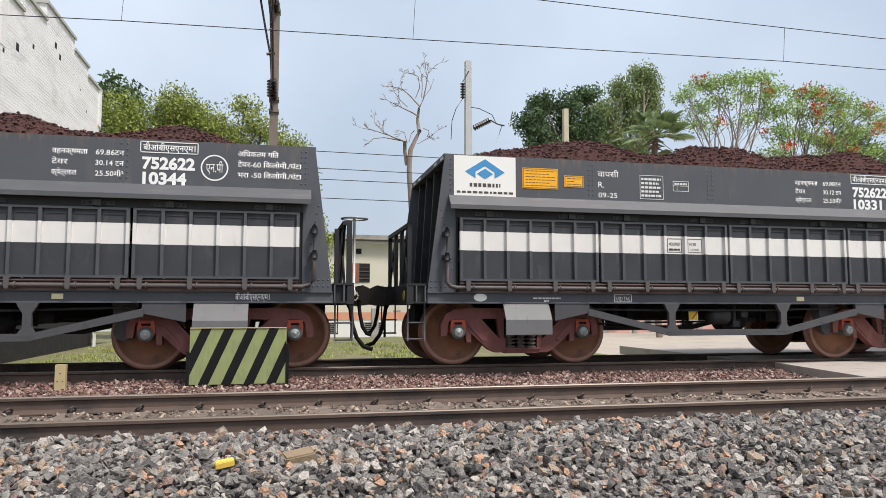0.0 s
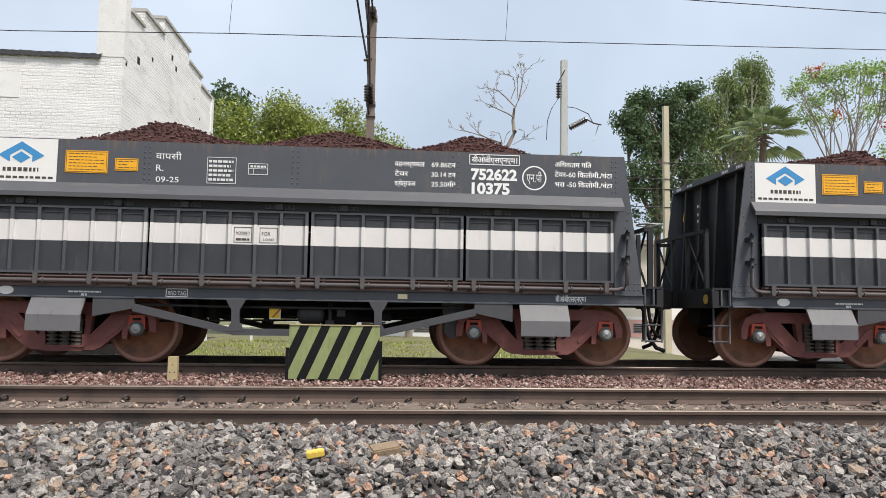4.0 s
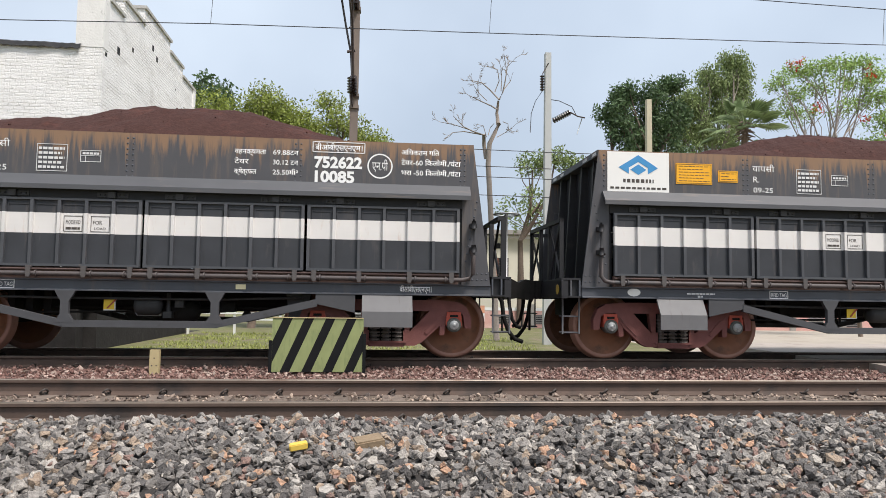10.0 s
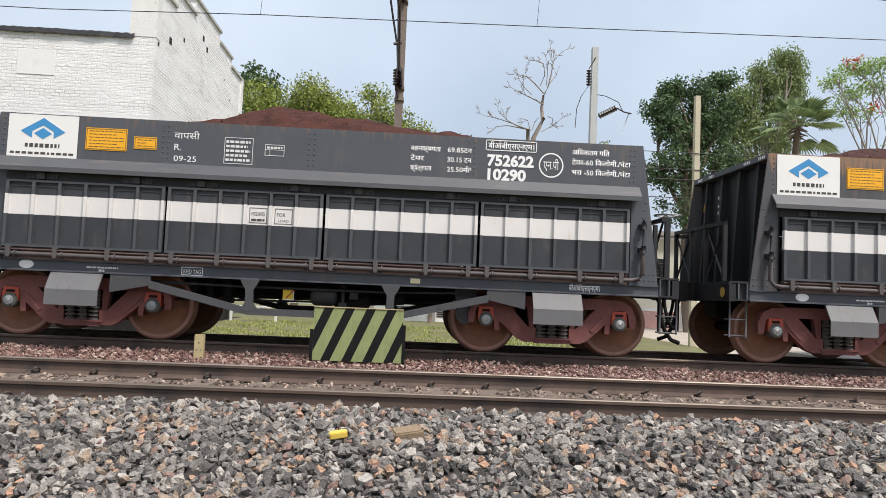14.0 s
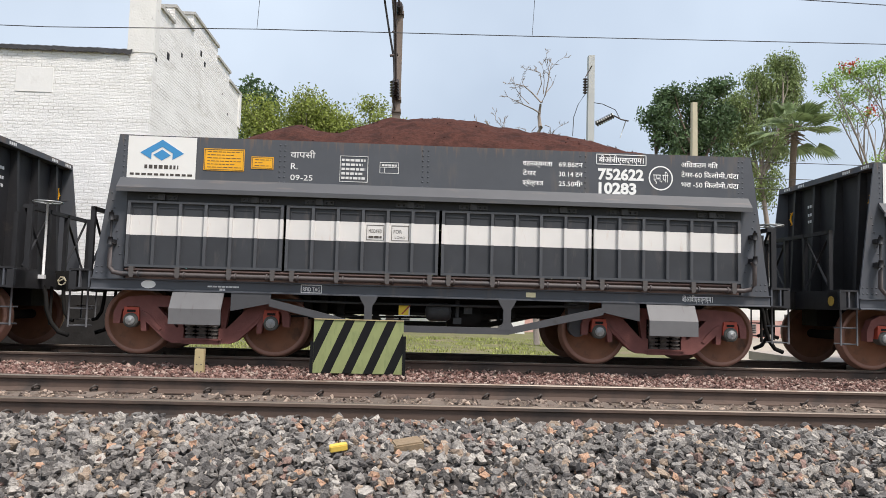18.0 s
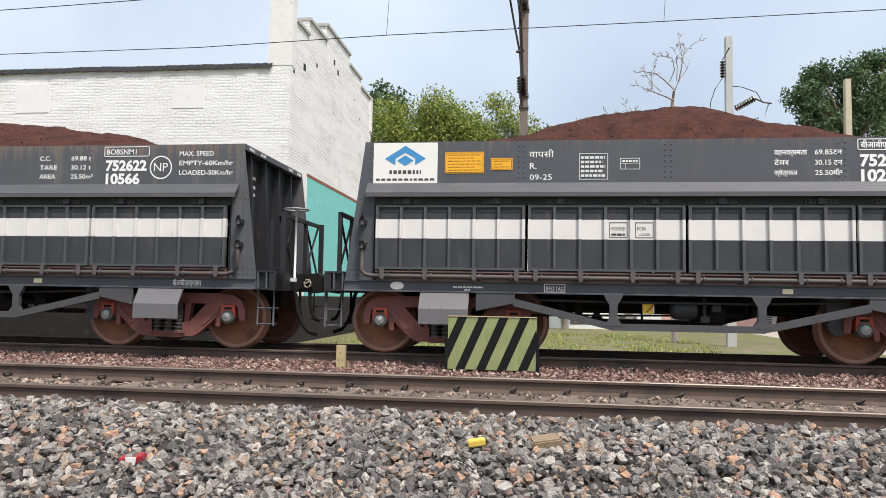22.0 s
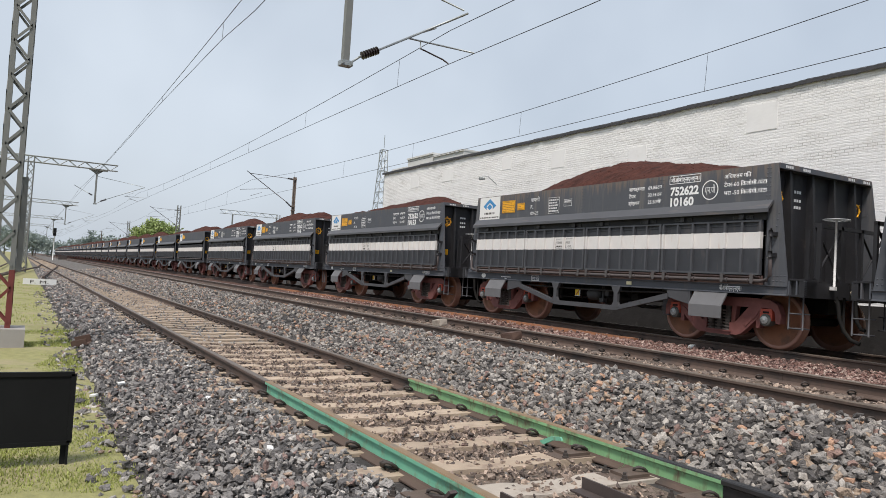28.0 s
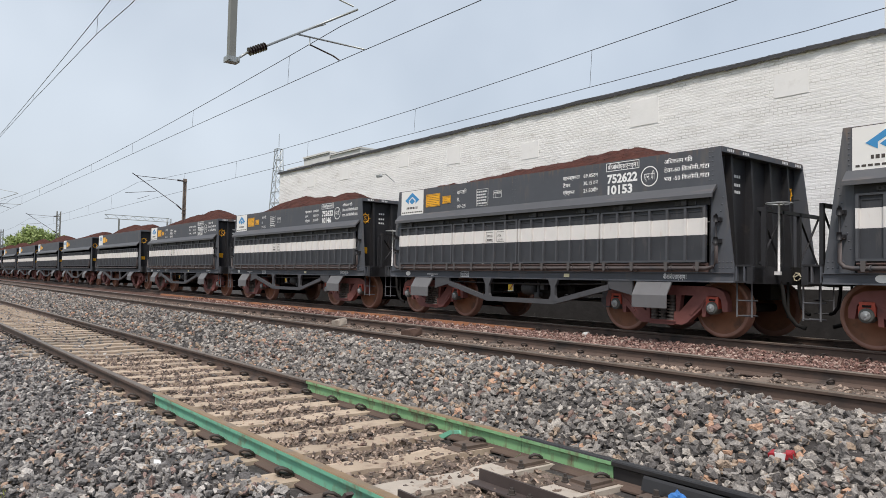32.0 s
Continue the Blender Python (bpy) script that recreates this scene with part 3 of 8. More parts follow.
# ---- the wagon ----
PITCH = 11.24
NUMBERS = [("10331", "69.88", "30.12", "09-25"), ("10344", "69.86", "30.14", "09-25"), ("10375", "69.86", "30.14", "09-25"), ("10078", "69.86", "30.14", "09-25"), ("10085", "69.88", "30.12", "09-25"),
           ("10290", "69.85", "30.15", "09-25"), ("10283", "69.86", "30.14", "09-25"), ("10276", "69.85", "30.15", "09-25"), ("10566", "69.88", "30.12", "12-25"), ("10573", "69.86", "30.14", "10-25"),
           ("10160", "69.86", "30.14", "09-25"), ("10153", "69.85", "30.15", "09-25"), ("10146", "69.86", "30.14", "09-25"), ("10151", "69.86", "30.14", "09-25")]


def dots(bm, pts, y, r=0.016):
    """Rivet heads on a plate that faces -y."""
    for x, z in pts:
        ring = [bm.verts.new((x + r * math.cos(k * math.pi / 3), y, z + r * math.sin(k * math.pi / 3))) for k in range(6)]
        top = bm.verts.new((x, y - r * 0.8, z))
        for k in range(6):
            bm.faces.new((ring[k], ring[(k + 1) % 6], top))


def side_parts(wagon, near=True):
    """One side of the body: plate, eave, four drop doors, sill, operating pipe, truss. Built for -y."""
    turn = Matrix.Identity(4) if near else Matrix.Rotation(math.pi, 4, "Z")
    bm = bmesh.new()
    prism(bm, [(-4.66, 3.18), (-4.95, 0.94), (-4.50, 0.94), (-4.50, 2.48), (4.50, 2.48), (4.50, 0.94), (4.95, 0.94), (4.66, 3.18)], -1.40, -1.375)
    box(bm, -4.64, 4.64, -1.375, -1.33, 3.13, 3.18)
    plate = part("side_plate", bm, "wagon_grey", wagon, at=turn)
    if near:
        bm = bmesh.new()
        cols = []
        for x in (-4.58, -2.36, -2.29, -0.28, -0.20, 2.06, 2.14, 4.47, 4.53):
            cols += [(x, 2.56 + 0.078 * k) for k in range(8)]
        for s in (-1, 1):
            cols += [(s * (4.56 + 0.02 * k), 1.45 + 0.11 * k) for k in range(9)]
            for k in range(4):
                cols += [(s * (4.66 + 0.07 * j), 1.0 + 0.09 * k) for j in range(4)]
        dots(bm, cols, -1.40)
        part("riveting", bm, "wagon_grey", plate)["kind"] = "stuff"
    bm = bmesh.new()
    profile_x(bm, [(-1.37, 2.56), (-1.42, 2.555), (-1.555, 2.40), (-1.555, 2.335), (-1.53, 2.335), (-1.53, 2.39), (-1.37, 2.53)], -4.61, 4.61)
    part("eave", bm, "hood_eave", wagon, "dust-filmed sloping eave over the doors", at=turn)
    bm = bmesh.new()
    box(bm, -4.5, 4.5, -1.42, -1.38, 2.22, 2.50)
    part("hinge_bar", bm, "wagon_black", wagon, at=turn)
    for d in range(4):
        x0 = -4.475 + 2.2375 * d + 0.02
        x1 = x0 + 2.1975
        for u in (0.46, 1.78) if near else ():
            bm = bmesh.new()
            box(bm, x0 + u - 0.21, x0 + u + 0.21, -1.435, -1.42, 2.245, 2.31)
            box(bm, x0 + u - 0.05, x0 + u + 0.05, -1.48, -1.435, 2.235, 2.32)
            dots(bm, [(x0 + u + e, 2.278) for e in (-0.17, -0.1, 0.1, 0.17)], -1.435, 0.017)
            part("door_hinge", bm, "hinge_steel", wagon, at=turn)
        bm = bmesh.new()
        for z0, z1, mi in ((1.27, 1.727, 0), (1.727, 2.01, 1), (2.01, 2.215, 0)):
            box(bm, x0, x1, -1.455, -1.43, z0, z1, mi)
        box(bm, x0, x1, -1.49, -1.455, 2.185, 2.215, 2)
        box(bm, x0, x1, -1.50, -1.455, 1.27, 1.305, 2)
        for k in range(7):
            c = x0 + 0.022 + (x1 - x0 - 0.044) * k / 6
            for z0, z1, mi in ((1.305, 1.727, 2), (1.727, 2.01, 1), (2.01, 2.185, 2)):
                prism(bm, [(c - 0.021, z0), (c + 0.021, z0), (c + 0.021, z1), (c - 0.021, z1)], -1.502, -1.455, mi)
            if k < 6:
                w = (x1 - x0 - 0.044) / 6
                box(bm, c + 0.035, c + w - 0.035, -1.464, -1.455, 2.12, 2.142)
                for e in (c + 0.035, c + w - 0.047):
                    box(bm, e, e + 0.012, -1.464, -1.455, 2.02, 2.12)
        part("door", bm, ["door_grey", "stripe", "rib_grey"], wagon, at=turn)
    bm = bmesh.new()
    profile_x(bm, [(-1.34, 0.94), (-1.45, 0.94), (-1.45, 0.955), (-1.42, 0.965), (-1.42, 1.085), (-1.45, 1.09), (-1.45, 1.105), (-1.34, 1.105)], -4.93, 4.93)
    part("sill", bm, "wagon_grey", wagon, at=turn)
    bm = bmesh.new()
    box(bm, -4.45, 4.45, -1.435, -1.38, 1.105, 1.265)
    part("backing_strip", bm, "backing_rust", wagon, at=turn)
    bm = bmesh.new()
    tube(bm, [(-4.62, -1.50, 1.60), (-4.66, -1.50, 1.52), (-4.66, -1.50, 1.26), (-4.60, -1.50, 1.19), (-4.5, -1.50, 1.17), (4.5, -1.50, 1.17), (4.60, -1.50, 1.19), (4.66, -1.50, 1.26), (4.66, -1.50, 1.52), (4.62, -1.50, 1.60)], 0.032, 8)
    for d in range(4):
        for u in (0.22, 0.86, 1.58, 2.02):
            x = -4.475 + 2.2375 * d + u
            tube(bm, [(x - 0.012, -1.50, 1.17), (x + 0.012, -1.50, 1.17)], 0.047, 8)
    pipe = part("operating_pipe", bm, "pipe", wagon, "brown operating pipe below the doors", at=turn)
    bm = bmesh.new()
    tube(bm, [(-4.45, -1.475, 1.235), (4.45, -1.475, 1.235)], 0.017, 6)
    part("locking_rod", bm, "backing_rust", wagon, "thin rust-brown locking rod", at=turn)
    bm = bmesh.new()
    prism(bm, [(-0.034, 1.275), (-0.034, 1.16), (-0.022, 1.12), (0.022, 1.12), (0.034, 1.16), (0.034, 1.275)], -1.545, -1.535)
    box(bm, -0.034, 0.034, -1.535, -1.45, 1.255, 1.275)
    first = part("pipe_bracket", bm, "bracket_dusty", pipe, at=pose(-4.34, 0, 0))
    for d in range(4):
        for u in (0.135, 0.77, 1.49, 2.10):
            if (d or u > 0.2) and near:
                o = new("pipe_bracket", first.data)
                o.parent = pipe
                o.matrix_basis = pose(-4.475 + 2.2375 * d + u, 0, 0)
    for s in (-1, 1):
        x = s * 4.66
        bm = bmesh.new()
        for z in (1.62, 1.97):
            box(bm, x - 0.05, x + 0.05, -1.50, -1.40, z - 0.035, z + 0.03)
            tube(bm, [(x, -1.52, z - 0.05), (x, -1.52, z + 0.06)], 0.035, 8)
        tube(bm, [(x, -1.51, 1.6), (x, -1.51, 2.06)], 0.016, 6)
        part("lock_lever", bm, "wagon_black", wagon, at=turn)
    y0, y1 = -1.45, -1.39
    for s in (-1, 1):
        for name, poly, ya, yb in (
                ("truss_gusset", [(s * 2.40, 0.94), (s * 2.40, 0.80), (s * 2.96, 0.68), (s * 2.96, 0.94)], y0 + 0.01, y1),
                ("truss_diagonal", [(s * 2.42, 0.87), (s * 1.06, 0.545), (s * 1.02, 0.44), (s * 2.42, 0.76)], y0, y1 + 0.03),
                ("truss_post", [(s * 1.14, 0.94), (s * 1.10, 0.86), (s * 1.06, 0.80), (s * 1.06, 0.62), (s * 1.13, 0.50), (s * 0.87, 0.50), (s * 0.95, 0.62), (s * 0.95, 0.80), (s * 0.91, 0.86), (s * 0.87, 0.94)], y0 - 0.004, y1)):
            bm = bmesh.new()
            prism(bm, poly[::s], ya, yb)
            part(name, bm, "truss", wagon, at=turn)
    bm = bmesh.new()
    box(bm, -1.04, 1.04, y0, y1 + 0.03, 0.44, 0.535)
    part("truss_chord", bm, "truss", wagon, at=turn)
    for s in (-1, 1):
        bm = bmesh.new()
        x0, x1 = sorted((s * 4.95, s * 5.24))
        profile_x(bm, [(-1.10, 0.94), (-1.42, 0.94), (-1.42, 0.965), (-1.36, 0.965), (-1.36, 1.20), (-1.42, 1.20), (-1.42, 1.23), (-1.10, 1.23)][::-1], x0, x1)
        corner = part("corner_bracket", bm, "wagon_black", wagon, at=turn)
        for xa in (x0, (x0 + x1) / 2 - 0.01, x1 - 0.022):
            bm = bmesh.new()
            box(bm, xa, xa + 0.022, -1.418, -1.36, 0.965, 1.2)
            part("bracket_web", bm, "wagon_grey", corner)
        bm = bmesh.new()
        for x in (x0 + 0.02, x1 - 0.02):
            tube(bm, [(x, -1.40, 0.95), (x, -1.40, 0.40)], 0.014, 6)
        for z in (0.42, 0.66):
            tube(bm, [(x0 + 0.02, -1.40, z), (x1 - 0.02, -1.40, z)], 0.013, 6)
            tube(bm, [(x0 + 0.02, -1.22, z), (x1 - 0.02, -1.22, z)], 0.013, 6)
        part("step", bm, "truss", wagon, at=turn)
    for s in (-1, 1):
        bm = bmesh.new()
        profile_x(bm, [(-1.40, 0.935), (-1.44, 0.935), (-1.585, 0.70), (-1.585, 0.48), (-1.565, 0.48), (-1.565, 0.70)], s * 3.42 - 0.36, s * 3.42 + 0.36)
        part("bogie_hood", bm, "hood", wagon, "dusty bent steel hood over the springs", at=turn)


M["ochre_dull"] = mat("dirty_yellow_disc", (0.40, 0.27, 0.05), 0.6, spread=0.2, scale=20)
M["hinge_steel"] = mat("hinge_dark_steel", (0.035, 0.034, 0.036), 0.6, spread=0.3, scale=12)
M["bracket_dusty"] = mat("bracket_dusty_brown", (0.085, 0.076, 0.074), 0.65, spread=0.25, scale=9)
M["cap_ring"] = mat("bearing_housing_dark", (0.085, 0.088, 0.08), 0.7, spread=0.3, scale=14)
M["hood_eave"] = mat("eave_dusty_grey", (0.078, 0.08, 0.088), 0.55, spread=0.15, scale=3, second=(0.14, 0.12, 0.11), second_scale=2.2, second_at=0.58, streak=(0.5, 1, 4))


def bogie_parts(wagon, x, detail=True):
    for s in (-1, 1):
        turn = pose(x, 0, 0, 0, 0, 0 if s < 0 else 180)
        bm = bmesh.new()
        prism(bm, [(-1.26, 0.46), (-1.26, 0.62), (-1.19, 0.78), (-1.06, 0.85), (-0.8, 0.875), (0.8, 0.875), (1.06, 0.85), (1.19, 0.78), (1.26, 0.62), (1.26, 0.46), (1.17, 0.46), (1.14, 0.66), (1.06, 0.71), (-1.06, 0.71), (-1.14, 0.66), (-1.17, 0.46)], -1.19, -1.05)
        for k in (-1, 1):
            prism(bm, [(k * 0.92, 0.715), (k * 0.64, 0.715), (k * 0.36, 0.42), (k * 0.25, 0.42), (k * 0.25, 0.20), (k * 0.42, 0.20), (k * 0.52, 0.245), (k * 0.80, 0.50)][::k], -1.20, -1.06)
            prism(bm, [(k * 0.38, 0.715), (k * 0.27, 0.715), (k * 0.27, 0.42), (k * 0.34, 0.42)][::k], -1.175, -1.07)
            prism(bm, [(k * 0.90, 0.71), (k * 0.80, 0.71), (k * 0.79, 0.36), (k * 0.86, 0.36)][::k], -1.19, -1.05)
            prism(bm, [(k * 0.86, 0.66), (k * 0.74, 0.60), (k * 0.56, 0.40), (k * 0.60, 0.37), (k * 0.80, 0.56)][::k], -1.215, -1.19)
        box(bm, -0.26, 0.26, -1.20, -1.04, 0.185, 0.26)
        box(bm, -0.3, 0.3, -1.225, -1.20, 0.245, 0.27)
        frame_ob = part("bogie_side_frame", bm, "bogie", wagon, "rust-red cast steel side frame", at=turn)
        if not detail:
            continue
        bm = bmesh.new()
        for k in range(3):
            for c in range(7):
                tube(bm, [(-0.165 + 0.165 * k, -1.15, 0.275 + 0.055 * c), (-0.165 + 0.165 * k, -1.15, 0.303 + 0.055 * c)], 0.08, 10)
            tube(bm, [(-0.18 + 0.18 * k, -1.14, 0.25), (-0.18 + 0.18 * k, -1.14, 0.72)], 0.05, 8)
        part("spring_nest", bm, "spring", frame_ob)
        for k in (-1, 1):
            bm = bmesh.new()
            box(bm, k - 0.105, k + 0.105, -1.22, -1.06, 0.60, 0.70)
            box(bm, k - 0.085, k + 0.085, -1.215, -1.06, 0.56, 0.60)
            box(bm, k - 0.115, k - 0.075, -1.225, -1.08, 0.50, 0.64)
            box(bm, k + 0.075, k + 0.115, -1.225, -1.08, 0.50, 0.64)
            adapter = part("adapter", bm, "adapter", frame_ob, "red-painted bearing adapter")
            bm = bmesh.new()
            box(bm, k - 0.06, k + 0.06, -1.224, -1.2, 0.625, 0.66)
            part("slot", bm, "underframe", adapter)
            bm = bmesh.new()
            lathe(bm, [(0.10, -1.06), (0.108, -1.10), (0.108, -1.235), (0.095, -1.25), (0.07, -1.255)], 20)
            housing = part("bearing", bm, "cap_ring", frame_ob, "dark greasy bearing housing", at=pose(k, 0, 0.51))
            bm = bmesh.new()
            lathe(bm, [(0.068, -1.25), (0.068, -1.268), (0.05, -1.275), (0.03, -1.28), (0.015, -1.288)], 16)
            for a in range(3):
                cx, cz = 0.05 * math.cos(a * 2.094 + 0.5), 0.05 * math.sin(a * 2.094 + 0.5)
                tube(bm, [(cx, -1.268, cz), (cx, -1.288, cz)], 0.013, 6)
            part("axle_cap", bm, "cap", housing, "worn steel bearing end cap")


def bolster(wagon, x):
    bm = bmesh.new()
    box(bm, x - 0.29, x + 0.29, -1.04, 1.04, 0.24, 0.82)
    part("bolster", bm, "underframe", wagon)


def wheelset(wagon, x):
    bm = bmesh.new()
    tube(bm, [(0, -1.05, 0), (0, 1.05, 0)], 0.075, 12)
    ws = part("wheelset", bm, "underframe", wagon, at=pose(x, 0, 0.51))
    for s in (-1, 1):
        bm = bmesh.new()
        lathe(bm, [(0.09, -0.92), (0.11, -0.925), (0.14, -0.90), (0.30, -0.865), (0.42, -0.875), (0.435, -0.91), (0.495, -0.912), (0.50, -0.90), (0.502, -0.815), (0.53, -0.80), (0.53, -0.775), (0.43, -0.77), (0.2, -0.80), (0.08, -0.79)], 40)
        for f in bm.faces:
            r = sum(math.hypot(v.co.x, v.co.z) for v in f.verts) / len(f.verts)
            f.material_index, f.smooth = (1 if r > 0.43 else 0), 0.1 < r
        part("wheel", bm, ["wheel", "tread"], ws, at=Matrix.Identity(4) if s < 0 else Matrix.Rotation(math.pi, 4, "Z"))
    return ws


def end_parts(wagon, s):
    turn = Matrix.Identity(4) if s > 0 else Matrix.Rotation(math.pi, 4, "Z")
    bm = bmesh.new()
    box(bm, 4.46, 4.50, -1.375, 1.375, 1.05, 3.13)
    wall = part("end_wall", bm, "wagon_black", wagon, at=turn)
    bm = bmesh.new()
    box(bm, 4.46, 4.67, -1.37, 1.37, 3.10, 3.19)
    part("end_rim", bm, "wagon_grey", wall)
    for y in (-0.95, -0.32, 0.32, 0.95):
        bm = bmesh.new()
        prism(bm, [(4.50, 3.10), (4.50, 1.10), (4.72, 1.10), (4.60, 3.10)], y - 0.03, y + 0.03)
        part("end_rib", bm, "wagon_black", wall)
    for y in (-1.16, 1.16):
        bm = bmesh.new()
        tube(bm, [(0, 0.115 * math.cos(a * math.pi / 10), 0.115 * math.sin(a * math.pi / 10)) for a in range(21)], 0.02, 5)
        for a in range(8):
            c, q = math.cos(a * math.pi / 4), math.sin(a * math.pi / 4)
            tube(bm, [(0, 0.12 * c, 0.12 * q), (0, 0.165 * c, 0.165 * q)], 0.012, 4)
        part("end_ring", bm, "plate_yellow", wall, at=pose(4.501, y, 2.62))
        text = text_part("end_letter", "S", 0.17, 0, 0, 0, wall, "plate_yellow", 0.09)
        text.matrix_basis = pose(4.506, y - 0.045, 2.56, 0, 0, 90)
        bm = bmesh.new()
        box(bm, 4.50, 4.504, y - 0.09, y + 0.09, 1.60, 1.78)
        part("end_patch", bm, "plate_yellow", wall)
    bm = bmesh.new()
    for k, y in enumerate((-1.2, -0.72, 0.62, 1.1)):
        for j in range(4):
            box(bm, 4.67, 4.673, y + 0.055 * j, y + 0.055 * j + 0.035, 3.12, 3.165)
    for z in (2.75, 2.60, 2.48):
        for j in range(3):
            box(bm, 4.501, 4.504, -0.70 + 0.07 * j, -0.65 + 0.07 * j, z, z + 0.05)
    part("end_stencil", bm, "faded", wall)["kind"] = "stuff"
    bm = bmesh.new()
    box(bm, 4.50, 5.22, -1.10, 1.10, 1.18, 1.22)
    box(bm, 5.14, 5.24, -1.42, 1.42, 0.93, 1.19)
    part("end_platform", bm, "wagon_black", wagon, at=turn)
    bm = bmesh.new()
    for y in (-1.0, -0.3, 0.3, 1.0):
        box(bm, 5.10 + (0.06 if abs(y) == 1.0 and s > 0 else 0), 5.16 + (0.08 if abs(y) == 1.0 and s > 0 else 0), y - 0.03, y + 0.03, 1.2, 2.17)
    box(bm, 5.10, 5.16, -1.03, 1.03, 2.11, 2.17)
    if s > 0:
        box(bm, 4.98, 5.04, -1.03, -0.97, 1.2, 2.05)
    if s < 0:
        box(bm, 4.80, 5.16, -1.03, -0.97, 2.05, 2.11)
    railing = part("platform_rail", bm, "wagon_black", wagon, at=turn)
    for d in (-1, 1):
        for za, zb in ((1.25, 2.1), (2.1, 1.25)):
            bm = bmesh.new()
            tube(bm, [(5.13, d * 1.0, za), (5.13, d * 0.3, zb)], 0.02, 6)
            part("brace", bm, "wagon_black", railing)
    bm = bmesh.new()
    lathe(bm, [(0.02, 5.24), (0.075, 5.24), (0.075, 5.25), (0.02, 5.25)], 14, "x")
    part("end_reflector", bm, "ochre_dull", wagon, "dirty yellow reflector disc", at=turn @ pose(0, 1.2, 1.06))
    bm = bmesh.new()
    box(bm, 4.9, 5.34, -0.18, 0.18, 0.92, 1.22)
    prism(bm, [(5.30, 0.95), (5.40, 0.90), (5.62, 0.93), (5.62, 1.18), (5.50, 1.24), (5.30, 1.20)], -0.2, 0.16)
    part("coupler", bm, "underframe", wagon, at=turn)
    bm = bmesh.new()
    tube(bm, [(5.20, -0.52, 1.0), (5.27, -0.54, 0.86), (5.30, -0.54, 0.62), (5.37, -0.52, 0.42), (5.48, -0.50, 0.28), (5.62, -0.48, 0.23)], 0.034, 8)
    part("brake_hose", bm, "underframe", wagon, "thick black rubber brake hose", at=turn)
    bm = bmesh.new()
    tube(bm, [(5.42, -0.30, 1.0), (5.44, -0.32, 0.78), (5.48, -0.34, 0.58), (5.55, -0.34, 0.47), (5.62, -0.34, 0.45)], 0.03, 8)
    part("feed_hose", bm, "underframe", wagon, at=turn)
    bm = bmesh.new()
    tube(bm, [(5.30, -0.42, 0.97), (5.30, -0.42, 0.38)], 0.022, 6)
    part("uncoupling_bar", bm, "underframe", wagon, at=turn)
    if s > 0:
        bm = bmesh.new()
        pts = [(5.36 + 0.06 * math.cos(a), -0.24, 1.06 + 0.07 * math.sin(a)) for a in (0, 1, 2, 3, 4, 5, 6)]
        tube(bm, pts, 0.012, 5)
        tube(bm, [(5.31, -0.245, 1.05), (5.40, -0.245, 1.10)], 0.012, 5)
        part("hose_tie", bm, "ochre_pole", wagon, "pale rope wound on the coupler", at=turn)


def frame_lines(bm, x0, x1, z0, z1, y, w=0.008):
    for a, b, c, d in ((x0, x1, z0, z0 + w), (x0, x1, z1 - w, z1), (x0, x0 + w, z0, z1), (x1 - w, x1, z0, z1)):
        box(bm, a, b, y - 0.002, y, c, d)


def bars(bm, x0, x1, z, h, y, seed, gap=0.018):
    """A line of writing too small to read: a row of short bars."""
    r = random.Random(seed)
    x = x0
    while x < x1:
        w = r.uniform(0.03, 0.07)
        box(bm, x, min(x1, x + w), y - 0.002, y, z, z + h)
        x += w + gap


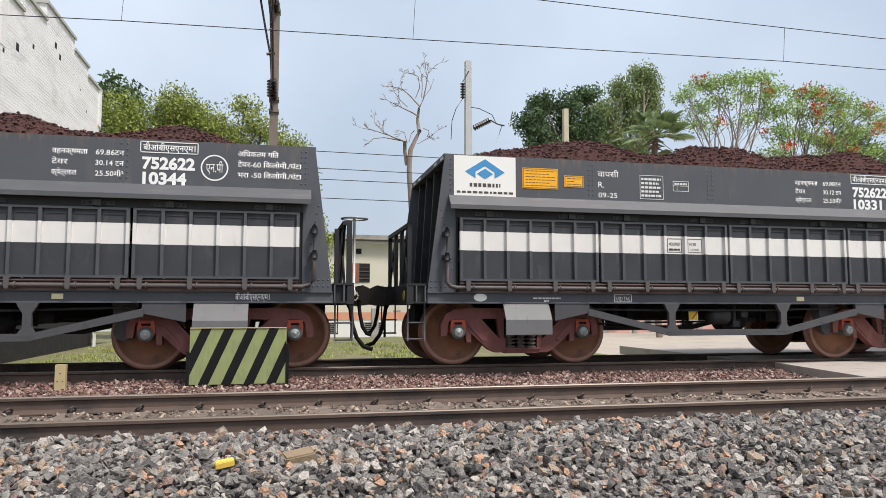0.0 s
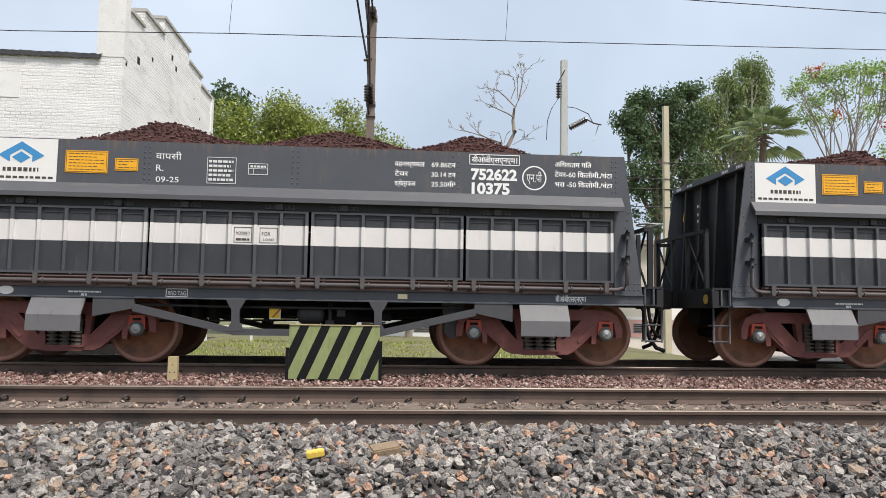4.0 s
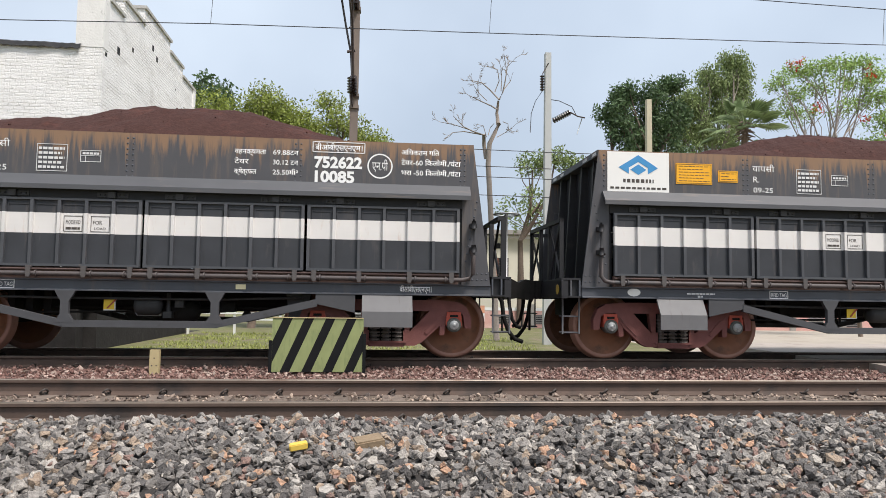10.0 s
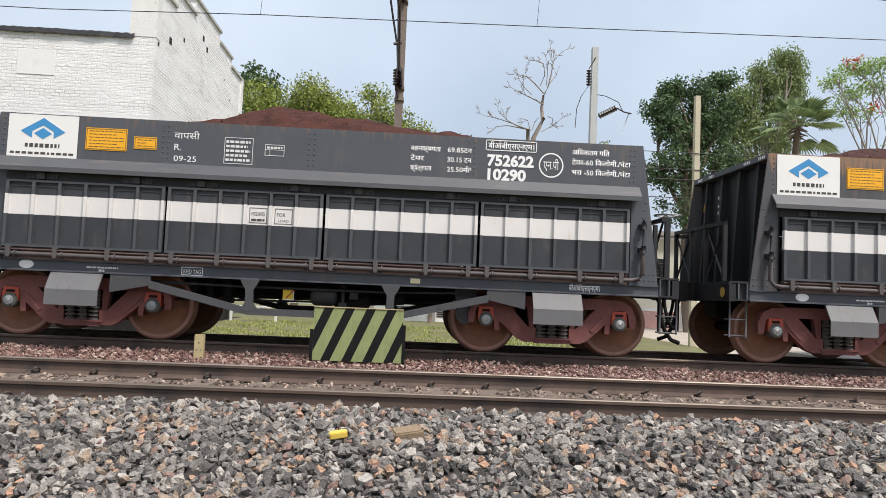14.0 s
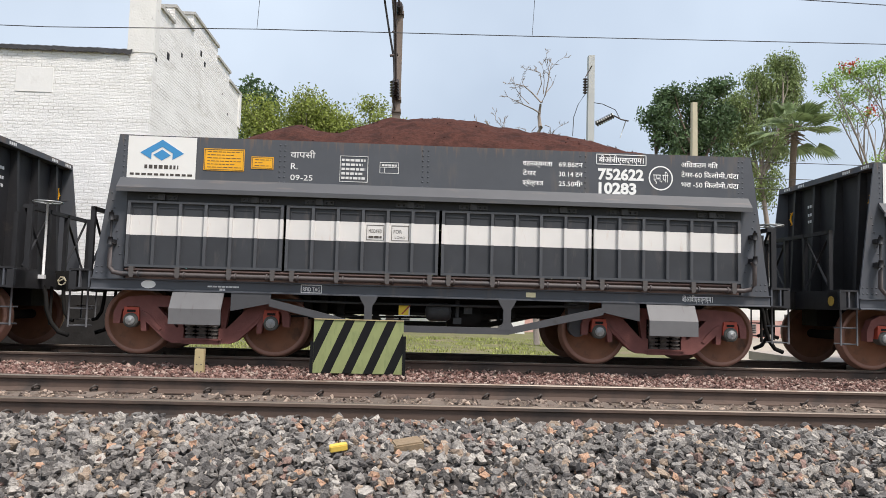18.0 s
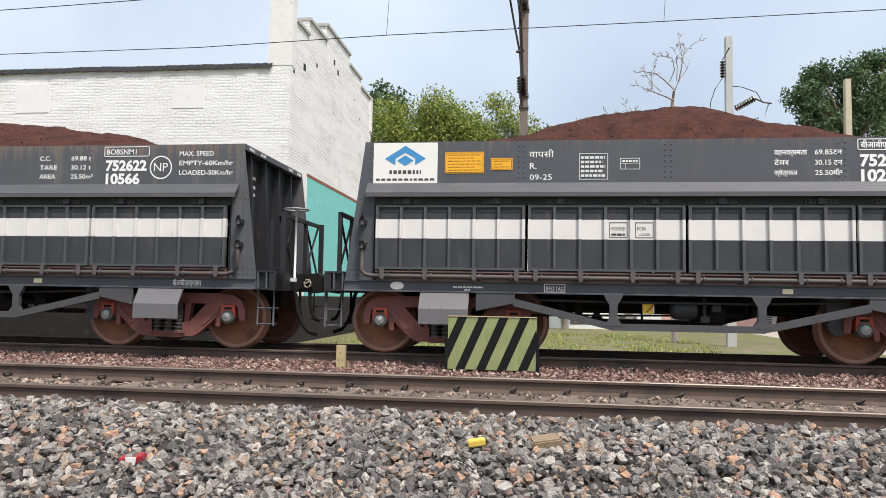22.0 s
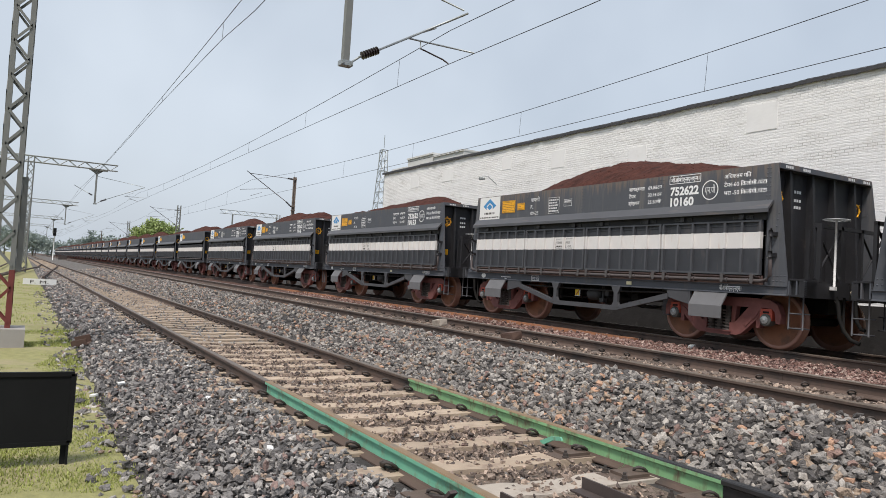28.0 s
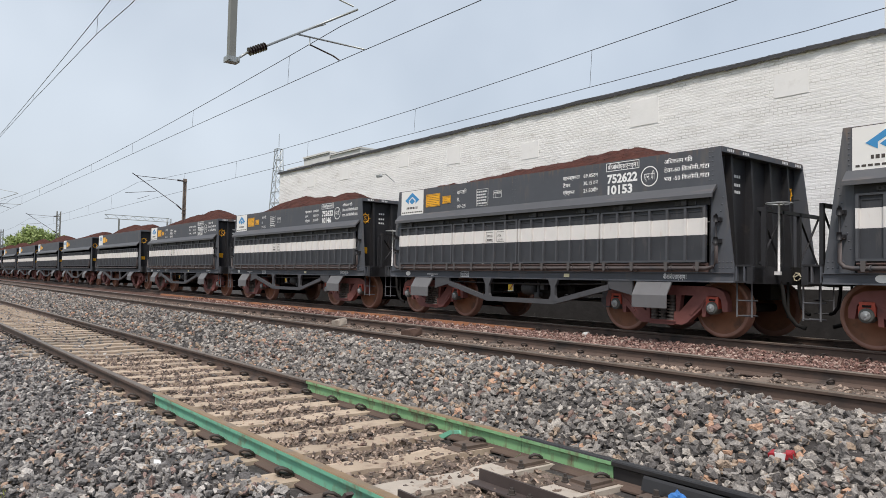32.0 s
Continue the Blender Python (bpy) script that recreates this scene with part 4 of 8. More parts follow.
def fixed_signs(wagon):
    """Boards and lettering that every wagon carries on its near side."""
    y = -1.404
    bm = bmesh.new()
    box(bm, -4.53, -3.56, y - 0.006, y, 2.53, 3.165)
    board = part("logo_board", bm, "logo_white", wagon, "white board with a blue diamond emblem")
    bm = bmesh.new()
    cx, cz = -4.045, 2.955
    yy = y - 0.010
    prism(bm, [(cx - 0.31, cz - 0.03), (cx, cz + 0.165), (cx + 0.31, cz - 0.03), (cx + 0.15, cz - 0.125), (cx + 0.15, cz - 0.03), (cx, cz + 0.06), (cx - 0.15, cz - 0.03), (cx - 0.15, cz - 0.125)], yy, yy + 0.003)
    prism(bm, [(cx - 0.125, cz - 0.06), (cx, cz - 0.14), (cx + 0.125, cz - 0.06), (cx, cz + 0.022)], yy, yy + 0.003)
    part("emblem", bm, "logo_blue", board)
    bm = bmesh.new()
    bars(bm, cx - 0.24, cx + 0.24, 2.695, 0.055, yy + 0.003, 3, 0.022)
    bars(bm, cx - 0.44, cx + 0.44, 2.595, 0.032, yy + 0.003, 5, 0.024)
    part("emblem_lines", bm, "ink", board)["kind"] = "stuff"
    for x0, x1, z0, z1, n in ((-3.45, -2.87, 2.70, 3.02, 6), (-2.77, -2.45, 2.745, 2.925, 3)):
        bm = bmesh.new()
        box(bm, x0, x1, y - 0.003, y, z0, z1)
        pl = part("notice_plate", bm, "plate_yellow", wagon, "yellow painted notice with fine dark writing")
        bm = bmesh.new()
        for k in range(n):
            bars(bm, x0 + 0.05, x1 - 0.04 - 0.1 * (k % 3 == 1), z1 - 0.05 - (z1 - z0 - 0.05) / n * k, 0.008, y - 0.004, k, 0.016)
        frame_lines(bm, x0 + 0.012, x1 - 0.012, z0 + 0.012, z1 - 0.012, y - 0.004, 0.006)
        part("notice_writing", bm, "ink", pl)
    bm = bmesh.new()
    frame_lines(bm, -1.49, -1.08, 2.60, 2.985, y)
    for k in range(5):
        bars(bm, -1.465, -1.12 - 0.04 * (k % 2), 2.64 + 0.066 * k, 0.035, y, k + 9, 0.014)
    part("load_table", bm, "faded", wagon, "faded white painted table")
    bm = bmesh.new()
    frame_lines(bm, -0.91, -0.63, 2.745, 2.91, y)
    bars(bm, -0.88, -0.66, 2.85, 0.03, y, 4, 0.01)
    box(bm, -0.91, -0.63, y - 0.002, y, 2.83, 2.837)
    box(bm, -0.84, -0.833, y - 0.002, y, 2.745, 2.83)
    part("date_table", bm, "faded", wagon)
    # on the white stripe and the sill
    for x, word in ((-1.065, "MODIFIED"), (-0.705, "FOR")):
        bm = bmesh.new()
        frame_lines(bm, x, x + 0.25, 1.755, 1.975, -1.458, 0.007)
        if word != "FOR":
            bars(bm, x + 0.03, x + 0.22, 1.785, 0.03, -1.458, 2, 0.01)
        box_ob = part("stencil_box", bm, "ink", wagon)
        if word == "FOR":
            text_part("stencil_word", "LOAD", 0.05, x + 0.05, 1.785, -1.4585, box_ob, "ink", 0.15)
        text_part("stencil_word", word, 0.075, x + 0.03, 1.86, -1.4585, box_ob, "ink", 0.19 if word != "FOR" else 0.12)
    bm = bmesh.new()
    frame_lines(bm, -1.98, -1.68, 0.965, 1.085, -1.4225, 0.01)
    tag = part("tag_plate", bm, "lettering", wagon)
    text_part("tag_word", "RFID TAG", 0.085, -1.95, 0.99, -1.4225, tag, width=0.245)
    text_part("sill_letters", "बीओबीएसएनएम1", 0.12, 3.60, 0.985, -1.4225, wagon, width=0.46, bold=0.0012)
    bm = bmesh.new()
    lathe(bm, [(0.04, 0), (0.06, 0), (0.06, 0.004), (0.0001, 0.004)], 16)
    for v in bm.verts:
        v.co.x *= 1.7
    part("oval_plate", bm, "white", wagon, at=pose(-4.13, -1.426, 1.03))
    bm = bmesh.new()
    bars(bm, -3.30, -2.86, 1.01, 0.022, -1.4225, 6, 0.01)
    bars(bm, -3.13, -3.05, 0.965, 0.03, -1.4225, 7, 0.01)
    part("maker_marks", bm, "faded", wagon)["kind"] = "stuff"
    bm = bmesh.new()
    box(bm, 1.28, 1.42, -1.428, -1.42, 0.99, 1.06)
    part("reflector", bm, "ochre_pale", wagon)


M["ochre_pale"] = mat("pale_yellow_plate", (0.72, 0.66, 0.42), 0.5, spread=0.1, scale=20)


def gear_parts(wagon):
    """What hangs below the floor: centre sill, brake cylinder, rods, the yellow tag."""
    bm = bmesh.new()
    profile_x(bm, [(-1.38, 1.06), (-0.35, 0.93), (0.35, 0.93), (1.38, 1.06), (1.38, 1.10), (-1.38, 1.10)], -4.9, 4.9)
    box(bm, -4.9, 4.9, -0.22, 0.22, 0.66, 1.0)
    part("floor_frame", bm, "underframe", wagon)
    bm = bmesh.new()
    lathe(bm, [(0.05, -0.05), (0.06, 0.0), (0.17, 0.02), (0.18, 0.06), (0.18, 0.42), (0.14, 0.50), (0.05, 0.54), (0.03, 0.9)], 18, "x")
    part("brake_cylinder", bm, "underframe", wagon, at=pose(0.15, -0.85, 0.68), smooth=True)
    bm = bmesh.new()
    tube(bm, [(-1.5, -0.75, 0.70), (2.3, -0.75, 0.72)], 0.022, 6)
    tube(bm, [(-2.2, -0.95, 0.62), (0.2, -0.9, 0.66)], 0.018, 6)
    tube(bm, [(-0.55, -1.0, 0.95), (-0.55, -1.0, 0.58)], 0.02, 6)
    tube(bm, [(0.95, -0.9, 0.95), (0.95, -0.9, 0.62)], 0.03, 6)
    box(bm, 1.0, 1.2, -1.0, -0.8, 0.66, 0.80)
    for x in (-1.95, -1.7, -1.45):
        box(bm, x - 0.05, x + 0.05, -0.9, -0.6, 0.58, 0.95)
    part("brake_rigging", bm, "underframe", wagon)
    bm = bmesh.new()
    prism(bm, [(1.95, 0.95), (2.30, 0.95), (2.26, 0.62), (2.0, 0.62)], -1.1, -0.9)
    lathe(bm, [(0.03, -1.13), (0.14, -1.12), (0.14, -1.0), (0.03, -0.99)], 14)
    for v in list(bm.verts)[-56:]:
        v.co.x += 2.12
        v.co.z += 0.56
    part("hanger", bm, "truss", wagon)
    bm = bmesh.new()
    box(bm, -0.57, -0.42, -1.21, -1.20, 0.68, 0.83)
    tag = part("handle_tag", bm, "tag_yellow", wagon, "yellow brake handle tag with a red slash")
    bm = bmesh.new()
    box(bm, -0.422, -0.408, -1.216, -1.198, 0.67, 0.835)
    box(bm, -0.57, -0.408, -1.216, -1.198, 0.668, 0.682)
    part("tag_edge", bm, "white", tag)
    bm = bmesh.new()
    prism(bm, [(-0.53, 0.70), (-0.51, 0.695), (-0.39, 0.825), (-0.40, 0.845)], -1.222, -1.216)
    part("tag_slash", bm, "adapter", tag)
    bm = bmesh.new()
    lathe(bm, [(0.02, -0.2), (0.10, -0.18), (0.135, -0.13), (0.135, 0.13), (0.10, 0.18), (0.02, 0.2)], 16, "x")
    part("air_reservoir", bm, "gear_grey", wagon, at=pose(0.02, -1.12, 0.74), smooth=True)
    bm = bmesh.new()
    box(bm, 0.40, 0.52, -1.2, -1.08, 0.72, 0.82)
    tube(bm, [(0.3, -1.14, 0.6), (0.3, -1.14, 0.92)], 0.03, 8)
    box(bm, 0.24, 0.36, -1.2, -1.08, 0.57, 0.66)
    part("control_valve", bm, "gear_grey", wagon)
    bm = bmesh.new()
    tube(bm, [(-2.6, -1.25, 0.86), (-1.2, -1.25, 0.84), (0.9, -1.25, 0.84), (2.2, -1.25, 0.88)], 0.02, 6)
    part("train_pipe", bm, "gear_grey", wagon)


M["tag_yellow"] = mat("tag_lemon_paint", (0.80, 0.56, 0.03), 0.5, spread=0.1, scale=20)
M["gear_grey"] = mat("gear_sooty_grey", (0.03, 0.03, 0.031), 0.7, spread=0.35, scale=9, second=(0.07, 0.062, 0.055), second_scale=6, second_at=0.58)


def hand_brake(wagon):
    bm = bmesh.new()
    tube(bm, [(0.2 * math.cos(a * math.pi / 10), 0.2 * math.sin(a * math.pi / 10), 0.012) for a in range(21)], 0.013, 6)
    for a in range(4):
        c, s = math.cos(a * math.pi / 2), math.sin(a * math.pi / 2)
        tube(bm, [(0, 0, 0.03), (0.19 * c, 0.19 * s, 0.012)], 0.012, 5)
    part("brake_wheel", bm, "cap", wagon, "worn steel hand brake wheel", at=pose(5.30, -0.72, 2.23))
    bm = bmesh.new()
    tube(bm, [(5.30, -0.72, 1.10), (5.30, -0.72, 2.24)], 0.02, 8)
    box(bm, 5.2, 5.33, -0.75, -0.69, 1.08, 1.14)
    part("brake_column", bm, "faded", wagon)


def build_wagon():
    w = thing("ore_wagon", "dark grey bogie hopper wagon with a white stripe along its doors", "railway wagon", "ore train")
    side_parts(w, True)
    side_parts(w, False)
    gear_parts(w)
    for x in (-3.42, 3.42):
        bogie_parts(w, x)
        bolster(w, x)
        for d in (-1, 1):
            wheelset(w, x + d)
    end_parts(w, 1)
    end_parts(w, -1)
    hand_brake(w)
    fixed_signs(w)
    return w


def number_wagon(w, number, cap="69.86", tare="30.14", ret="09-25", english=False, shift=0.0):
    y = -1.4045
    cols = (("C.C.", "TARE", "AREA"), (cap + " t", tare + " t", "25.50m²")) if english else (("वहनक्षमता", "टेयर", "क्षेत्रफल"), (cap + "टन", tare + " टन", "25.50मी²"))
    widths = ((0.18, 0.3, 0.28), (0.34, 0.34, 0.38)) if english else ((0.44, 0.2, 0.31), (0.36, 0.36, 0.36))
    for k in range(3):
        text_part("capacity_text", cols[0][k], 0.10, 1.20 + shift, 2.94 - 0.145 * k, y, w, width=widths[0][k], bold=0.001)
        text_part("capacity_text", cols[1][k], 0.10, 1.74 + shift, 2.94 - 0.145 * k, y, w, width=widths[1][k], bold=0.001)
    bm = bmesh.new()
    frame_lines(bm, 2.30 + shift, 3.06 + shift, 2.995, 3.155, y, 0.012)
    bx = part("type_box", bm, "lettering", w)
    text_part("type_letters", "BOBSNM1" if english else "बीओबीएसएनएम1", 0.12, 2.34 + shift, 3.03, y, bx, width=0.68 if not english else 0.5, bold=0.0012)
    text_part("running_number", "752622", 0.225, 2.33 + shift, 2.775, y, w, width=0.69, bold=0.009)
    text_part("running_number", number, 0.225, 2.34 + shift, 2.565, y, w, width=0.57, bold=0.009)
    bm = bmesh.new()
    for r0, r1 in ((0.165, 0.185),):
        n = 32
        a = [bm.verts.new((r0 * math.cos(2 * math.pi * k / n), -0.002, r0 * math.sin(2 * math.pi * k / n))) for k in range(n)]
        b = [bm.verts.new((r1 * math.cos(2 * math.pi * k / n), -0.002, r1 * math.sin(2 * math.pi * k / n))) for k in range(n)]
        for k in range(n):
            bm.faces.new((a[k], a[(k + 1) % n], b[(k + 1) % n], b[k]))
    ring = part("ring", bm, "lettering", w, at=pose(3.28 + shift * 0.6, -1.402, 2.82))
    text_part("ring_letters", "NP" if english else "एन.पी", 0.19 if english else 0.18, -0.115, -0.06, -0.002, ring, width=0.23)
    lines = ("MAX. SPEED", "EMPTY-60Km/hr", "LOADED-50Km/hr") if english else ("अिधकतम गित", "टेयर-60 िकलोमी./घंटा", "भरा -50 िकलोमी./घंटा")
    for k, (word, wd) in enumerate(zip(lines, (0.56, 0.88, 0.88))):
        text_part("speed_text", word, 0.105, 3.59 + shift * 0.5, 3.0 - 0.15 * k, y, w, width=wd, bold=0.001)
    text_part("return_text", "वापसी", 0.13, -2.21, 2.93, y, w, width=0.36)
    text_part("return_text", "R.", 0.13, -2.20, 2.76, y, w, width=0.1)
    text_part("return_date", ret, 0.115, -2.20, 2.60, y, w, width=0.32)


LETTER_SET = {("RFID TAG", 0.085, 0.0), ("MODIFIED", 0.075, 0.0), ("FOR", 0.075, 0.0), ("LOAD", 0.05, 0.0), ("बीओबीएसएनएम1", 0.12, 0.0012), ("F. M.", 0.2, 0.0), ("S", 0.17, 0.0), ("वापसी", 0.13, 0.0), ("R.", 0.13, 0.0), ("752622", 0.225, 0.009),
              ("BOBSNM1", 0.12, 0.0012), ("बीओबीएसएनएम1", 0.12, 0.0012), ("NP", 0.19, 0.0), ("एन.पी", 0.18, 0.0)}
for nm, cp, tr, rt in NUMBERS:
    LETTER_SET |= {(nm, 0.225, 0.009), (rt, 0.115, 0.0)}
    LETTER_SET |= {(wd, 0.10, 0.001) for wd in ("C.C.", "TARE", "AREA", cp + " t", tr + " t", "25.50m²", "वहनक्षमता", "टेयर", "क्षेत्रफल", cp + "टन", tr + " टन", "25.50मी²")}
LETTER_SET |= {(wd, 0.105, 0.001) for wd in ("MAX. SPEED", "EMPTY-60Km/hr", "LOADED-50Km/hr", "अिधकतम गित", "टेयर-60 िकलोमी./घंटा", "भरा -50 िकलोमी./घंटा")}
prepare_letters(sorted(LETTER_SET))


def heap_mesh(name, ridge, seed, material, lumps=False):
    """A load heaped over the rim. ridge: (x, height) along the wagon's middle."""
    nx, ny = 120, 24
    verts, faces = [], []
    rx, rz = [-4.46] + [q[0] for q in ridge] + [4.46], [3.12] + [q[1] for q in ridge] + [3.12]
    for i in range(nx + 1):
        x = -4.46 + 8.92 * i / nx
        top = float(np.mean([np.interp(x + d, rx, rz) for d in (-0.12, 0, 0.12)]))
        for j in range(ny + 1):
            yy = -1.36 + 2.72 * j / ny
            side = max(0.0, 1 - (abs(yy) / 1.36) ** 1.7)
            h = 3.04 + (top - 3.04) * side
            h += (0.06 * noise.noise((x * 0.9, yy, seed)) + 0.05 * noise.noise((x * 2.7, yy * 2.7, seed)) + 0.028 * noise.noise((x * 8, yy * 8, seed))) * min(1, 0.25 + side)
            verts.append((x, yy, h))
    for i in range(nx):
        for j in range(ny):
            a = i * (ny + 1) + j
            faces.append((a, a + ny + 1, a + ny + 2, a + 1))
    r = random.Random(seed)
    base = list(verts)
    for _ in range(11000 if lumps else 500):
        v = base[r.randrange(len(base))]
        if abs(v[1]) > 1.28:
            continue
        k = r.uniform(0.014, 0.032) if lumps else r.uniform(0.012, 0.026) * r.random()
        stone(verts, faces, (v[0] + r.uniform(-.06, .06), v[1] + r.uniform(-.06, .06), v[2] + 0.012), k, r)
    me = bpy.data.meshes.new(name)
    me.from_pydata(verts, [], faces)
    me.materials.append(M[material])
    if lumps:
        me.materials.append(M["ore_dark"])
        me.polygons.foreach_set("material_index", [1] * (nx * ny) + [0] * (len(faces) - nx * ny))
    return me


OCT = [(1, 0, 0), (-1, 0, 0), (0, 1, 0), (0, -1, 0), (0, 0, 1), (0, 0, -1)]
OCTF = [(0, 2, 4), (2, 1, 4), (1, 3, 4), (3, 0, 4), (2, 0, 5), (1, 2, 5), (3, 1, 5), (0, 3, 5)]


def stone(verts, faces, at, r, rnd):
    """A cheap broken lump: a jittered octahedron."""
    n = len(verts)
    q = Euler((rnd.uniform(0, 6), rnd.uniform(0, 6), rnd.uniform(0, 6))).to_matrix()
    for c in OCT:
        v = q @ (Vector(c) * r * rnd.uniform(0.65, 1.25))
        verts.append((at[0] + v.x, at[1] + v.y, at[2] + v.z * 0.8))
    faces += [(a + n, b + n, c + n) for a, b, c in OCTF]


# ---- track furniture ----
def clip_mesh():
    bm = bmesh.new()
    tube(bm, [(-0.035, 0.03, 0.012), (-0.038, -0.02, 0.01), (-0.03, -0.055, 0.02), (-0.01, -0.065, 0.045), (0.014, -0.05, 0.06), (0.028, -0.02, 0.052), (0.03, 0.012, 0.03), (0.02, 0.03, 0.016), (0.0, 0.01, 0.012), (0.002, -0.04, 0.008)], 0.0115, 6)
    box(bm, -0.035, 0.035, -0.03, 0.01, -0.025, 0.004)
    me = bpy.data.meshes.new("clip")
    bm.to_mesh(me)
    bm.free()
    me.materials.append(M["clip"])
    return me


def sleeper_mesh(material, half=1.37, w=0.13, up=0.02):
    bm = bmesh.new()
    prof = [(-w, -0.2), (w, -0.2), (w * 0.9, 0.0), (-w * 0.9, 0.0)]
    a = []
    for y, dz in ((-half, up * 0.4), (-half + 0.25, up), (-0.35, up), (-0.2, up - 0.014), (0.2, up - 0.014), (0.35, up), (half - 0.25, up), (half, up * 0.4)):
        a.append([bm.verts.new((x, y, z + (dz if z == 0 else 0))) for x, z in prof])
    for p, q in zip(a, a[1:]):
        for k in range(4):
            bm.faces.new((p[k], p[(k + 1) % 4], q[(k + 1) % 4], q[k]))
    bm.faces.new(a[0][::-1])
    bm.faces.new(a[-1])
    me = bpy.data.meshes.new("sleeper")
    bm.to_mesh(me)
    bm.free()
    me.materials.append(M[material])
    return me


CLIP = clip_mesh()


def sleepers(name, xs, yc, z, mesh, gauge_half, label, clips=True, far_xs=(), drift=0.0, clip_scale=1.0):
    track = thing(name, label, "sleepers")
    track["kind"] = "structure"
    r = random.Random(len(xs))
    for x in xs:
        o = new("sleeper", mesh)
        o.parent = track
        o.matrix_basis = pose(x + r.uniform(-.015, .015), yc + drift * x, z + r.uniform(-.006, .004), 0, 0, r.uniform(-.6, .6))
        if clips:
            for s in (-1, 1):
                for d in (-1, 1):
                    c = new("clip", CLIP)
                    c.parent = track
                    c.matrix_basis = pose(x + r.uniform(-.02, .02), yc + drift * x + s * gauge_half + d * 0.062, z + 0.028, 0, 0, (0 if d < 0 else 180) + r.uniform(-9, 9)) @ Matrix.Scale(clip_scale, 4)
    if far_xs:
        verts, faces = [], []
        for x in far_xs:
            for q in mesh.vertices:
                verts.append((q.co.x + x, q.co.y + yc + drift * x, q.co.z + z))
            n = len(verts) - len(mesh.vertices)
            faces += [[n + i for i in p.vertices] for p in mesh.polygons]
            for s in (-1, 1):
                n = len(verts)
                for q in ((-.05, -.10), (.05, -.10), (.05, -.06), (-.05, -.06)):
                    verts.append((x + q[0], yc + drift * x + s * gauge_half + q[1], z + 0.05))
                faces.append((n, n + 1, n + 2, n + 3))
        me = bpy.data.meshes.new("sleepers_beyond")
        me.from_pydata(verts, [], faces)
        me.materials.append(mesh.materials[0])
        o = new("sleepers_beyond", me)
        o.parent = track
        tagged(o, kind="stuff")
    return track


concrete_sleeper = sleeper_mesh("sleeper")
dull_sleeper = sleeper_mesh("sleeper_dull")
sleepers("sleepers_middle", [-20.07 + 0.6 * k for k in range(50)], Y2 + 0.034 + 0.8715, -0.178, dull_sleeper, 0.8715, "soiled concrete sleepers with steel clips, half buried in stone", far_xs=[-20.67 - 0.6 * k for k in range(260)], clip_scale=0.95)
sleepers("sleepers_train", [-11.9 + 0.6 * k for k in range(40)], YC, -0.175, dull_sleeper, 0.8715, "concrete sleepers under the train, dusted red")
pale_sleeper = sleeper_mesh("sleeper_white", 1.45, 0.16, 0.03)
sleepers("sleepers_siding", [-22.2 + 0.6 * k for k in range(30)] + [-4.75], Y3 + 0.034 + 0.8715, Z3 - 0.172 + 0.004, concrete_sleeper, 0.8715, "weathered buff concrete sleepers of the siding", far_xs=[-22.8 - 0.6 * k for k in range(240)], drift=K3, clip_scale=1.05)
sleepers("sleepers_turnout", [-4.13, -3.50, -2.88, -2.26, -1.64, -1.0, -0.4, 0.2, 0.8] + [1.4 + 0.6 * k for k in range(11)], Y3 + 0.034 + 0.8715, Z3 - 0.172, pale_sleeper, 0.8715, "broad pale turnout sleepers", drift=K3, clip_scale=1.05)


